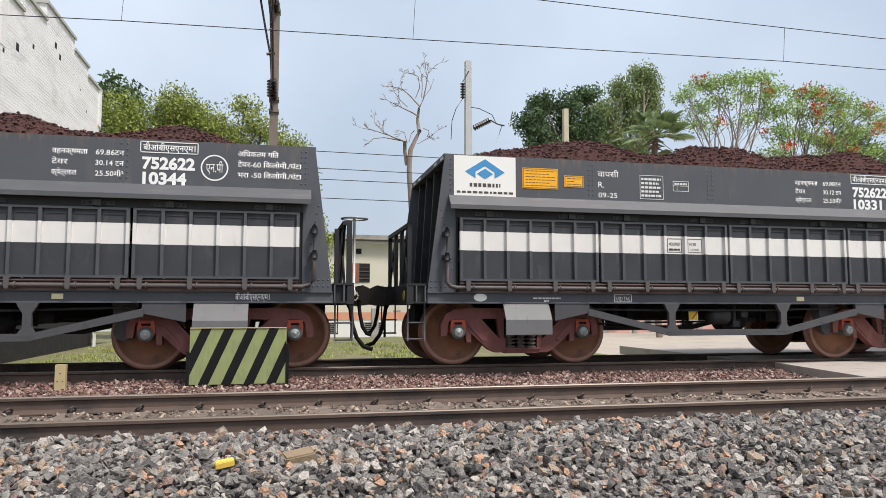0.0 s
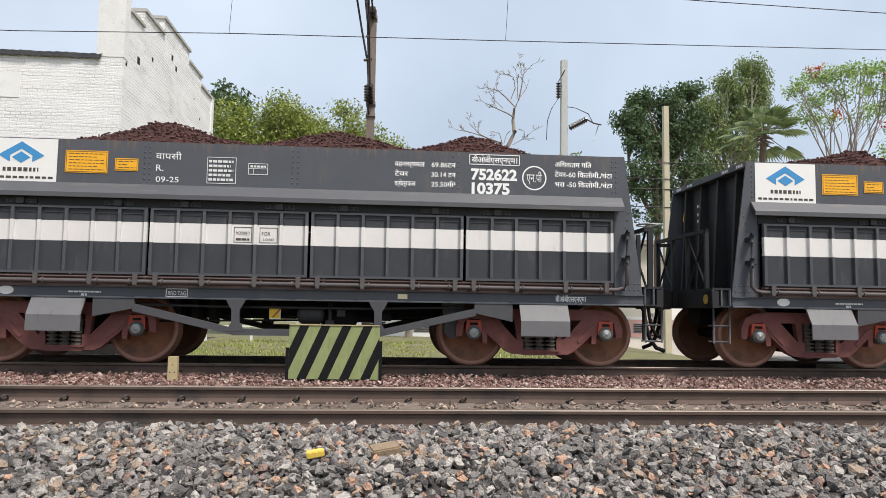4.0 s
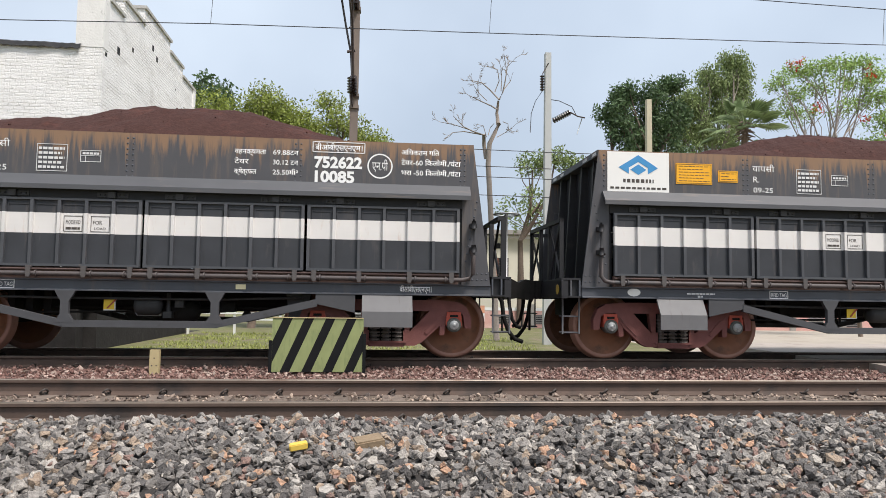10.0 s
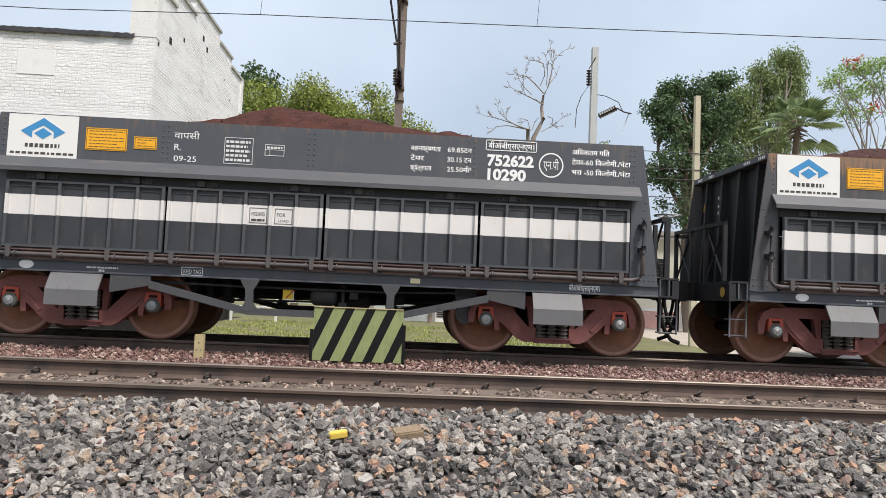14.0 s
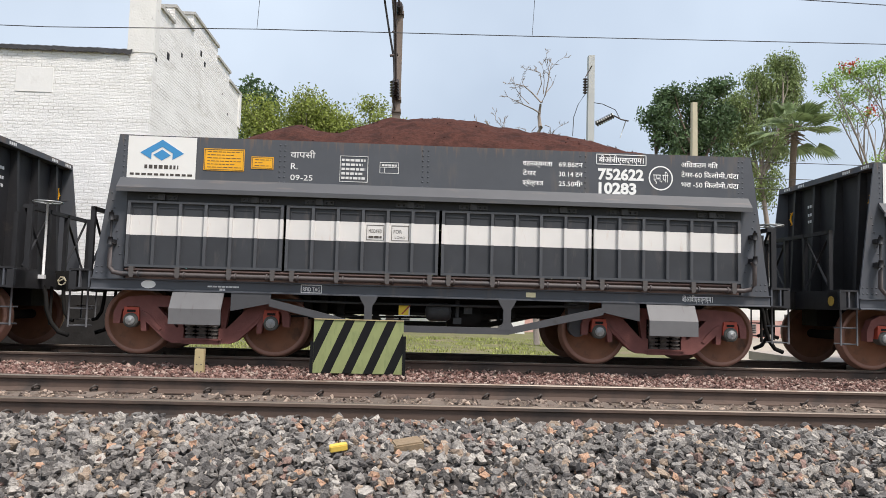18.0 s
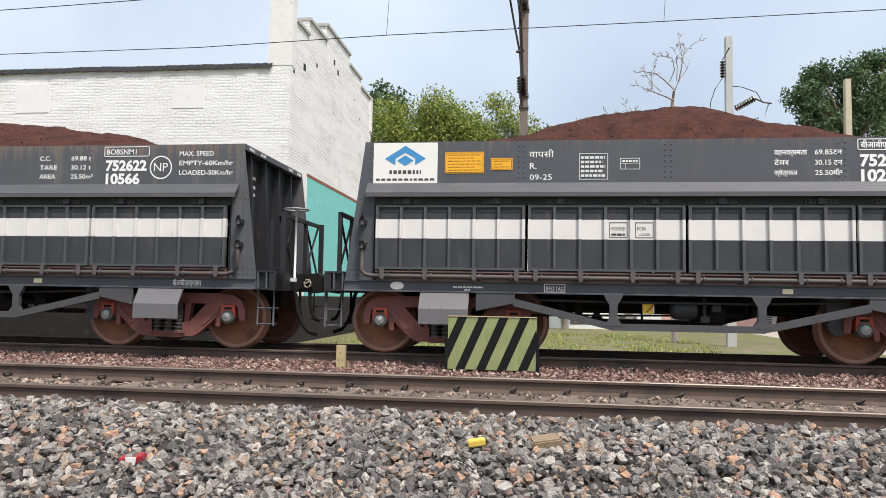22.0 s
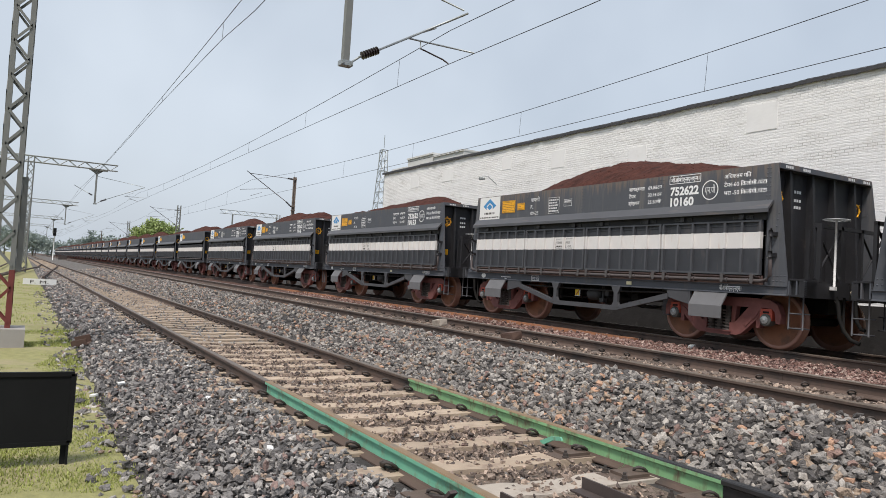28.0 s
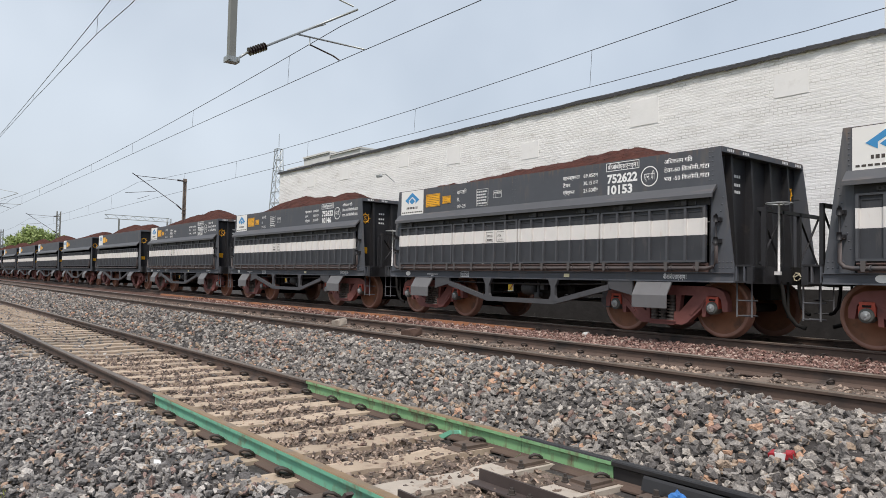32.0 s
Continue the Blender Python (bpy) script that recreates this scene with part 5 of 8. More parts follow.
def turnout_iron():
    guard = thing("check_rail_set", "brown steel check rail bars bolted to pale sleepers", "check rail")
    guard["kind"] = "structure"
    for y, x0, x1, h, k in ((2.24, -3.85, 1.2, 0.085, 1), (2.98, -3.95, 1.2, 0.085, -1)):
        bm = bmesh.new()
        profile_x(bm, [(y - k * 0.006, -0.455), (y + k * 0.11, -0.455), (y + k * 0.11, -0.443), (y + k * 0.010, -0.443), (y + k * 0.010, -0.455 + h), (y - k * 0.006, -0.455 + h)], x0, x1)
        part("angle_bar", bm, "steel_dark", guard)
        for x in (-4.13, -3.50, -2.88, -2.26, -1.64):
            for d in (-0.07, 0.09):
                if x + d < x0 + 0.1:
                    continue
                bm = bmesh.new()
                lathe(bm, [(0.03, 0), (0.03, 0.006), (0.02, 0.007), (0.02, 0.028), (0.012, 0.03), (0.012, 0.042)], 6, "z")
                part("bolt", bm, "clip", guard, at=pose(x + d, y + k * 0.065, -0.443))
    for x in (-4.78, -4.13, -3.50, -2.88, -2.26, -1.64):
        for yy in (3.60, 1.86) if x > -4.5 else (3.6,):
            bm = bmesh.new()
            box(bm, x - 0.12, x + 0.12, yy - 0.24, yy + 0.12, -0.475, -0.452)
            box(bm, x - 0.09, x + 0.09, yy - 0.12, yy + 0.1, -0.452, -0.43)
            part("bearing_plate", bm, "rust_plate", guard)
            for d in (-0.1, 0.1):
                bm = bmesh.new()
                lathe(bm, [(0.028, 0), (0.028, 0.01), (0.02, 0.012), (0.02, 0.034), (0.012, 0.036), (0.012, 0.055)], 6, "z")
                part("bolt", bm, "clip", guard, at=pose(x + d, yy - 0.16, -0.452))
    bm = bmesh.new()
    profile_x(bm, [(3.665, -0.435), (3.70, -0.435), (3.715, -0.37), (3.70, -0.345), (3.685, -0.36)], -3.15, -2.1)
    part("fishplate", bm, "rail_black", guard)
    bm = bmesh.new()
    profile_x(bm, [(1.93, -0.47), (2.035, -0.47), (2.035, -0.36), (2.005, -0.345), (1.985, -0.36), (1.975, -0.44), (1.93, -0.45)], -3.05, -2.62)
    part("fishplate", bm, "rail_black", guard)
    for x in (-2.95, -2.82, -2.70):
        bm = bmesh.new()
        lathe(bm, [(0.028, 0), (0.028, 0.014), (0.018, 0.016), (0.018, 0.05), (0.012, 0.052)], 6, "z")
        part("bolt", bm, "clip", guard, at=pose(x, 1.95, -0.455))
    for x in (-3.0, -2.86, -2.72, -2.32, -2.2, -2.08):
        bm = bmesh.new()
        lathe(bm, [(0.028, 0), (0.028, 0.014), (0.018, 0.016), (0.018, 0.05), (0.012, 0.052)], 6, "z")
        part("bolt", bm, "clip", guard, at=pose(x, 3.62, -0.44))
    bm = bmesh.new()
    box(bm, -3.1, -2.0, 3.55, 3.66, -0.47, -0.438)
    part("joint_plate", bm, "rust_plate", guard)
    # small lever of bent plate on the far rail
    bm = bmesh.new()
    prism(bm, [(-5.22, -0.45), (-5.17, -0.475), (-5.05, -0.41), (-4.93, -0.385), (-4.95, -0.36), (-5.07, -0.38)], 3.60, 3.62)
    tagged(finish("rail_anchor", bm, "rail_green"), "small bent green plate fixed on the rail", "rail anchor")
    bm = bmesh.new()
    prism(bm, [(-4.30, -0.475), (-4.27, -0.485), (-4.16, -0.45), (-4.02, -0.43), (-3.90, -0.40), (-3.84, -0.345), (-3.865, -0.335), (-3.92, -0.385), (-4.03, -0.412), (-4.17, -0.432)], 1.875, 1.925)
    tagged(finish("track_bar", bm, "steel_dark"), "dark flat bar lying against the green rail", "steel bar")


M["rust_plate"] = mat("bearing_plate_rust", (0.105, 0.075, 0.058), 0.8, spread=0.3, scale=12, bump=0.2)
turnout_iron()


# ---- loose stone ----
def bed_z(y):
    return np.interp(y, [p[0] for p in BED], [p[1] for p in BED])


CUBE = np.array([(x, y, z) for x in (-1, 1) for y in (-1, 1) for z in (-1, 1)], float)
CUBE_F = np.array([(0, 1, 3), (0, 3, 2), (4, 6, 7), (4, 7, 5), (0, 4, 5), (0, 5, 1), (2, 3, 7), (2, 7, 6), (0, 2, 6), (0, 6, 4), (1, 5, 7), (1, 7, 3)])


SHARD = np.array([(math.cos(1.2566 * k + s), math.sin(1.2566 * k + s), z) for s, z in ((0.0, -0.75), (0.6283, 0.75)) for k in range(5)])
SHARD_F = np.array([(0, 2, 1), (0, 3, 2), (0, 4, 3), (5, 6, 7), (5, 7, 8), (5, 8, 9)] + [f for k in range(5) for f in ((k, (k + 1) % 5, 5 + k), ((k + 1) % 5, 5 + (k + 1) % 5, 5 + k))])


def scatter(name, zones, material, label, seed, lift=0.0, thin=(0.4, 0.75), shard=False):
    """Broken stones strewn over the bed. zones: (x0, x1, y0, y1, per square metre, smallest, largest)."""
    g = np.random.default_rng(seed)
    allv = []
    for x0, x1, y0, y1, dens, a, b in zones:
        n = int((x1 - x0) * (y1 - y0) * dens)
        c = np.stack([g.uniform(x0, x1, n), g.uniform(y0, y1, n), np.zeros(n)], 1)
        size = g.uniform(a * 0.75, b * 0.98, n) * (1 + 0.55 * (g.random(n) ** 4))
        c[:, 2] = bed_z(c[:, 1]) + g.uniform(-0.02, 0.05, n) + lift - 0.01 * ((c[:, 1] > 2.05) & (c[:, 1] < 3.7)) - 0.022 * ((c[:, 1] > 6.4) & (c[:, 1] < 8.0))
        if shard:
            v = SHARD[None] * g.uniform(0.62, 1.12, (n, 10, 1)) + g.uniform(-0.24, 0.24, (n, 10, 3))
        else:
            v = CUBE[None] * g.uniform(0.36, 1.12, (n, 8, 3))
        v = v * np.stack([np.ones(n), g.uniform(0.55, 0.9, n), g.uniform(thin[0], thin[1], n)], 1)[:, None]
        ax = g.normal(size=(n, 3)) * [0.65, 0.65, 0.0]
        yaw = g.uniform(0, 2 * np.pi, n)
        cz, sz = np.cos(yaw)[:, None], np.sin(yaw)[:, None]
        x, y = v[..., 0] * cz - v[..., 1] * sz, v[..., 0] * sz + v[..., 1] * cz
        z = v[..., 2]
        cx, sx = np.cos(ax[:, :1]), np.sin(ax[:, :1])
        y, z = y * cx - z * sx, y * sx + z * cx
        cy, sy = np.cos(ax[:, 1:2]), np.sin(ax[:, 1:2])
        x, z = x * cy + z * sy, -x * sy + z * cy
        allv.append(np.stack([x, y, z], -1) * size[:, None, None] + c[:, None])
    v = np.concatenate(allv)
    n = len(v)
    corners = v.shape[1]
    f = ((SHARD_F if shard else CUBE_F)[None] + corners * np.arange(n)[:, None, None]).reshape(-1, 3)
    me = bpy.data.meshes.new(name)
    me.vertices.add(n * corners)
    me.vertices.foreach_set("co", v.ravel())
    me.loops.add(len(f) * 3)
    me.loops.foreach_set("vertex_index", f.ravel())
    me.polygons.add(len(f))
    me.polygons.foreach_set("loop_start", np.arange(len(f)) * 3)
    me.update(calc_edges=True)
    me.polygons.foreach_set("use_smooth", [False] * len(me.polygons))
    me.materials.append(M[material])
    return tagged(new(name, me), label, "ballast", kind="stuff")


scatter("ballast_stones", [(-13, 7.5, 3.85, 6.22, 560, 0.022, 0.046), (-2.4, 4.5, 3.9, 5.6, 170, 0.03, 0.046), (-32, -13, 3.85, 6.2, 150, 0.03, 0.05), (-50, -32, 3.85, 6.2, 70, 0.04, 0.06), (-75, -50, 3.85, 6.2, 26, 0.05, 0.08)], "ballast", "loose grey, buff and orange broken stone", 7, 0.0, (0.45, 0.8), True)
scatter("dark_stones", [(-13, 1.5, 0.1, 0.5, 170, 0.02, 0.04), (-13, 1.5, -0.3, 0.15, 12, 0.018, 0.03), (-32, -13, 0.0, 0.5, 50, 0.025, 0.045), (-9, 2.5, 0.45, 1.84, 900, 0.015, 0.036), (2.5, 8.5, 0.45, 1.84, 260, 0.025, 0.042), (-13, -9, 0.45, 1.86, 600, 0.018, 0.038), (-13, 2.5, 2.22, 3.54, 20, 0.016, 0.028), (-32, -13, 0.5, 1.95, 130, 0.028, 0.05), (-32, -13, 2.1, 3.65, 60, 0.022, 0.036),
                        (-50, -32, 0.5, 3.7, 60, 0.035, 0.06), (-75, -50, 0.5, 3.7, 24, 0.05, 0.08)], "ballast_dark", "loose dark grey broken stone beside the siding", 8, 0.0, (0.3, 0.6), True)
scatter("brown_stones", [(-14, 9, 6.42, 7.95, 320, 0.015, 0.03), (-13, 2.5, 2.22, 3.54, 640, 0.011, 0.026), (2.5, 8.5, 2.22, 3.54, 160, 0.018, 0.03), (-32, -14, 6.42, 7.95, 70, 0.022, 0.036)], "ballast_brown", "small brown stones between the rails", 9)
scatter("ore_dusted_stones", [(-13, 10, 8.16, 10.92, 540, 0.015, 0.032), (-32, -13, 8.1, 10.95, 90, 0.022, 0.04), (-12, 12, 13.0, 14.3, 120, 0.02, 0.04)], "ballast_red", "loose stone dusted rust-red by ore", 11)


# ---- concrete level crossing at the near end of the train's track ----
for a, b, x0, x1 in ((8.14, 10.93, 7.5, 8.1), (11.2, 12.62, 7.8, 7.9), (12.9, 16.5, 8.0, 8.0)):
    bm = bmesh.new()
    v = [bm.verts.new(p) for p in ((x0, a, -0.22), (34, a, -0.22), (34, b, -0.22), (x1, b, -0.22), (x0, a, -0.03), (34, a, -0.03), (34, b, -0.03), (x1, b, -0.03))]
    for q in ((3, 2, 1, 0), (4, 5, 6, 7), (0, 1, 5, 4), (1, 2, 6, 5), (2, 3, 7, 6), (3, 0, 4, 7)):
        bm.faces.new([v[i] for i in q])
    tagged(finish("crossing_slab", bm, "crossing"), "pale dusty concrete of the level crossing", kind="structure")


# ---- small things on the ground ----
def marker_board():
    ob = thing("striped_board", "low board with black and yellow-green slanting stripes between the tracks", "marker board")
    x0, x1, y, z0, z1 = -1.25, 0.0, 10.22, -0.13, 0.61
    bm = bmesh.new()
    box(bm, x0, x1, y, y + 0.012, z0, z1)
    panel = part("panel", bm, "board_green", ob)
    lean, w = 0.325, 0.128
    for k in range(7):
        a = x0 - 0.47 + 0.292 * k
        poly = []
        for u, z in ((a, z0), (a + w, z0), (a + w + lean, z1), (a + lean, z1)):
            poly.append((u, z))
        # clip to the panel
        def cut(ps, lim, keep_less):
            out = []
            for i in range(len(ps)):
                p, q = ps[i], ps[(i + 1) % len(ps)]
                pin, qin = (p[0] <= lim) == keep_less, (q[0] <= lim) == keep_less
                if pin:
                    out.append(p)
                if pin != qin:
                    t = (lim - p[0]) / (q[0] - p[0])
                    out.append((lim, p[1] + t * (q[1] - p[1])))
            return out
        poly = cut(cut(poly, x0 + 0.004, False), x1 - 0.004, True)
        if len(poly) > 2:
            bm = bmesh.new()
            prism(bm, poly, y - 0.003, y)
            part("stripe", bm, "board_black", panel)
    for x in (x0 - 0.02, x1 + 0.015):
        bm = bmesh.new()
        box(bm, x - 0.022, x + 0.022, y - 0.01, y + 0.05, -0.26, 0.40 if x > -0.5 else 0.30)
        part("post", bm, "board_black", ob)
    bm = bmesh.new()
    box(bm, x0, x1, y - 0.012, y + 0.03, z1, z1 + 0.012)
    part("top_edge", bm, "ochre", ob)


marker_board()
bm = bmesh.new()
box(bm, -0.062, 0.062, -0.04, 0.04, -0.25, 0.33)
st = tagged(finish("stake", bm, "ochre", at=pose(-2.79, 10.2, -0.165)), "buff-painted short square stake with bolt holes", "stake")
for dx, dz in ((0, 0.22), (0.03, 0.12), (-0.03, 0.12), (0.03, 0.02)):
    bm = bmesh.new()
    tube(bm, [(dx, -0.043, dz), (dx, -0.038, dz)], 0.009, 8)
    part("bolt_hole", bm, "ink", st)


def rough_block(name, x, y, z, sx, sy, sz, rz, material, label, category):
    bm = bmesh.new()
    box(bm, -sx / 2, sx / 2, -sy / 2, sy / 2, -sz / 2, sz / 2)
    bmesh.ops.bevel(bm, geom=bm.edges[:], offset=min(sx, sy, sz) * 0.12, segments=2, affect="EDGES")
    for v in bm.verts:
        v.co += Vector((noise.noise(v.co * 9), noise.noise(v.co * 9 + Vector((5, 0, 0))), noise.noise(v.co * 9 + Vector((0, 5, 0))))) * min(sx, sy, sz) * 0.12
    return tagged(finish(name, bm, material, at=pose(x, y, z, 8, -6, rz)), label, category)


bm = bmesh.new()
profile_x(bm, [(10.62, -0.2), (10.80, -0.2), (10.78, -0.10), (10.66, -0.10)], -37.0, -11.2)
tagged(finish("rusty_guard_strip", bm, "rust_orange"), "long orange-rusted steel strip lying beside the rail", "steel strip")
rough_block("pale_stone", -9.81, 10.8, -0.13, 0.12, 0.1, 0.09, 20, "white", "single white-painted stone by the rail", "stone")
rough_block("point_gear", -13.67, 7.42, -0.06, 0.3, 0.22, 0.14, 5, "sleeper_white", "pale concrete point gear cover between the rails", "track box")
rough_block("point_gear", -11.08, 7.46, -0.09, 0.34, 0.26, 0.14, 2, "box_rust", "rusty point gear cover between the rails", "track box")
rough_block("yellow_block", -0.43, 5.22, -0.155, 0.12, 0.06, 0.045, 12, "yellow", "small yellow painted block on the stones", "block")
rough_block("brown_lump", 0.055, 5.29, -0.155, 0.22, 0.14, 0.09, 15, "brown_lump", "broken brown brick lump on the stones", "brick")
pk = rough_block("red_packet", -2.80, 4.80, -0.285, 0.16, 0.09, 0.05, 10, "red_pack", "crushed dark red carton with a white flap", "packet")
bm = bmesh.new()
prism(bm, [(-0.03, -0.03), (0.03, -0.03), (0.045, 0.025), (-0.03, 0.03)], -0.052, -0.046)
part("flap", bm, "white", pk)


def cloth(name, x, y, z, r, material, label):
    bm = bmesh.new()
    bmesh.ops.create_icosphere(bm, subdivisions=3, radius=r)
    for v in bm.verts:
        k = 1 + 0.7 * noise.noise(v.co * 26) + 0.5 * noise.noise(v.co * 70)
        v.co = Vector((v.co.x * k * 0.9, v.co.y * k * 0.8, v.co.z * k * 1.15))
    return tagged(finish(name, bm, material, at=pose(x, y, z)), label, "rag")


cloth("blue_rag", -2.72, 3.46, -0.38, 0.055, "blue_cloth", "crumpled bright blue rag beside the rail")
r_lit = random.Random(5)
for k in range(8):
    rough_block("paper_scrap", r_lit.uniform(-12, -5.2), r_lit.uniform(0.3, 1.7), -0.455, 0.07, 0.045, 0.02, r_lit.uniform(0, 180), "white", "crumpled pale litter on the stones", "litter")


# ---- the whitewashed shed ----
def shed():
    ob = thing("shed", "long whitewashed brick shed with a stepped gable", "building")
    gx, fy = -6.46, 18.0
    bm = bmesh.new()
    box(bm, -39.6, gx - 0.35, fy, fy + 0.35, 0.85, 6.93)
    front = part("wall", bm, "white_brick", ob, "whitewashed brick front wall")
    bm = bmesh.new()
    steps = [(18.0, 6.93), (18.06, 6.93), (18.06, 8.22), (19.40, 8.22), (19.40, 8.68), (21.08, 8.68), (21.08, 9.16), (23.82, 9.16), (23.82, 8.82), (25.5, 8.82), (25.5, 8.52), (27.2, 8.52), (27.2, 0.85), (18.0, 0.85)]
    profile_x(bm, steps, gx - 0.35, gx)
    gable = part("gable_wall", bm, "white_brick", ob, "stepped whitewashed gable")
    for a, b, z in ((18.3, 19.38, 8.22), (19.38, 21.1, 8.68), (21.03, 23.87, 9.16), (23.8, 25.52, 8.82), (25.45, 27.26, 8.52)):
        bm = bmesh.new()
        box(bm, gx - 0.40, gx + 0.055, a, b, z, z + 0.085)
        part("coping", bm, "coping_grey", gable)
    bm = bmesh.new()
    box(bm, gx - 0.64, gx + 0.012, fy - 0.012, fy + 0.32, 6.93, 9.3)
    part("corner_pier", bm, "pier_plaster", ob, "mould-speckled plastered corner pier")
    bm = bmesh.new()
    box(bm, gx - 0.3, gx + 0.05, 26.95, 27.24, 7.25, 8.52)
    part("end_pier", bm, "white_brick", gable)
    # plinth colour holds the black shadow behind the wagons as well as stains
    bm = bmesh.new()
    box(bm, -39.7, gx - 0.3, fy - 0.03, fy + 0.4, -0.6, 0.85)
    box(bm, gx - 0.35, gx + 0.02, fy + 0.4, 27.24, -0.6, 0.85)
    part("plinth", bm, "plinth", ob, "dark stone plinth, stains and shade in its colour")
    bm = bmesh.new()
    box(bm, gx, gx + 0.012, 19.6, 27.2, 0.86, 4.22)
    part("teal_wash", bm, "teal", gable, "turquoise washed lower gable")
    bm = bmesh.new()
    box(bm, gx, gx + 0.018, 19.55, 27.2, 4.22, 4.31)
    part("red_line", bm, "brown_shutter", gable)
    for y, z, s in ((18.16, 6.78, .1), (18.98, 7.12, .19), (20.12, 7.57, .12), (21.9, 8.23, .17), (22.34, 8.04, .16), (24.6, 7.8, .06), (25.4, 7.3, .08)):
        bm = bmesh.new()
        box(bm, gx - 0.02, gx + 0.006, y, y + s, z, z + s)
        part("putlog_hole", bm, "dark", gable)
    # roof: corrugated sheets that end in a dark ragged edge
    bm = bmesh.new()
    verts = []
    n = 520
    for i in range(n + 1):
        x = -39.8 + (gx - 0.5 + 39.8) * i / n
        wv = 0.014 * math.sin(i * 1.9) + 0.03 * noise.noise((x * 0.7, 0, 0)) + 0.018 * noise.noise((x * 5, 3, 0))
        out = 0.085 + 0.05 * noise.noise((x * 2.2, 1, 0))
        verts.append([bm.verts.new((x, fy - out, 6.97 + wv)), bm.verts.new((x, fy + 5, 8.6 + wv)), bm.verts.new((x, fy - out, 6.86 + wv + 0.03 * noise.noise((x * 9, 5, 0))))])
    for a, b in zip(verts, verts[1:]):
        bm.faces.new((a[0], b[0], b[1], a[1]))
        bm.faces.new((a[2], b[2], b[0], a[0]))
    part("roof", bm, "roof_edge", ob, "dark corrugated sheet roof edge")
    for k in range(7):
        bm = bmesh.new()
        r = random.Random(k)
        x, z = -36.5 + 4.4 * k + r.uniform(-0.6, 0.6), r.uniform(5.25, 5.95)
        box(bm, x, x + r.uniform(0.7, 1.1), fy - 0.014, fy + 0.01, z, z + r.uniform(0.55, 0.8))
        part("patch", bm, "patch_plaster", front, "smooth plastered-over vent")
    bm = bmesh.new()
    tube(bm, [(-27.5, fy, 5.3), (-27.5, fy - 0.5, 5.6), (-27.5, fy - 0.8, 5.55)], 0.02, 6)
    tube(bm, [(-27.5, fy - 0.7, 5.5), (-27.5, fy - 0.95, 5.45)], 0.07, 8)
    tagged(finish("wall_lamp", bm, "galv"), "small curved lamp bracket on the white wall", "wall lamp")
    # the far neighbour with flat concrete roofs
    far = thing("flat_roof_block", "pale concrete block with stepped flat roofs behind the shed", "building")
    for x0, x1, z in ((-51.0, -48.6, 8.95), (-48.5, -44.6, 9.55), (-44.5, -40.5, 9.3)):
        bm = bmesh.new()
        box(bm, x0, x1, 24.0, 30.0, -0.5, z)
        wl = part("wall", bm, "pale_render", far)
        bm = bmesh.new()
        box(bm, x0 - 0.05, x1 + 0.03, 23.9, 30.1, z, z + 0.12)
        part("roof_slab", bm, "pale_render", wl)


M["coping_grey"] = mat("coping_weathered", (0.44, 0.43, 0.41), 0.9, spread=0.25, scale=6, second=(0.24, 0.23, 0.22), second_scale=3, second_at=0.6)
M["pier_plaster"] = mat("mouldy_white_plaster", (0.74, 0.73, 0.71), 0.9, spread=0.1, scale=3, second=(0.30, 0.29, 0.28), second_scale=7, second_at=0.60, bump=0.3, bump_scale=20)
M["patch_plaster"] = mat("smooth_white_plaster", (0.785, 0.775, 0.76), 0.9, spread=0.06, scale=3, second=(0.68, 0.66, 0.64), second_scale=2, second_at=0.6, bump=0.15, bump_scale=12)
M["pale_render"] = mat("pale_render", (0.6, 0.6, 0.58), 0.85, spread=0.08, scale=1)
# stained masonry, darkened further by painted-in shadow
M["plinth"] = mat("shaded_stained_masonry", (0.028, 0.026, 0.025), 0.95, spread=0.4, scale=3, bump=0.6, bump_scale=9, second=(0.06, 0.055, 0.052), second_scale=2, second_at=0.6, spec=0.2)
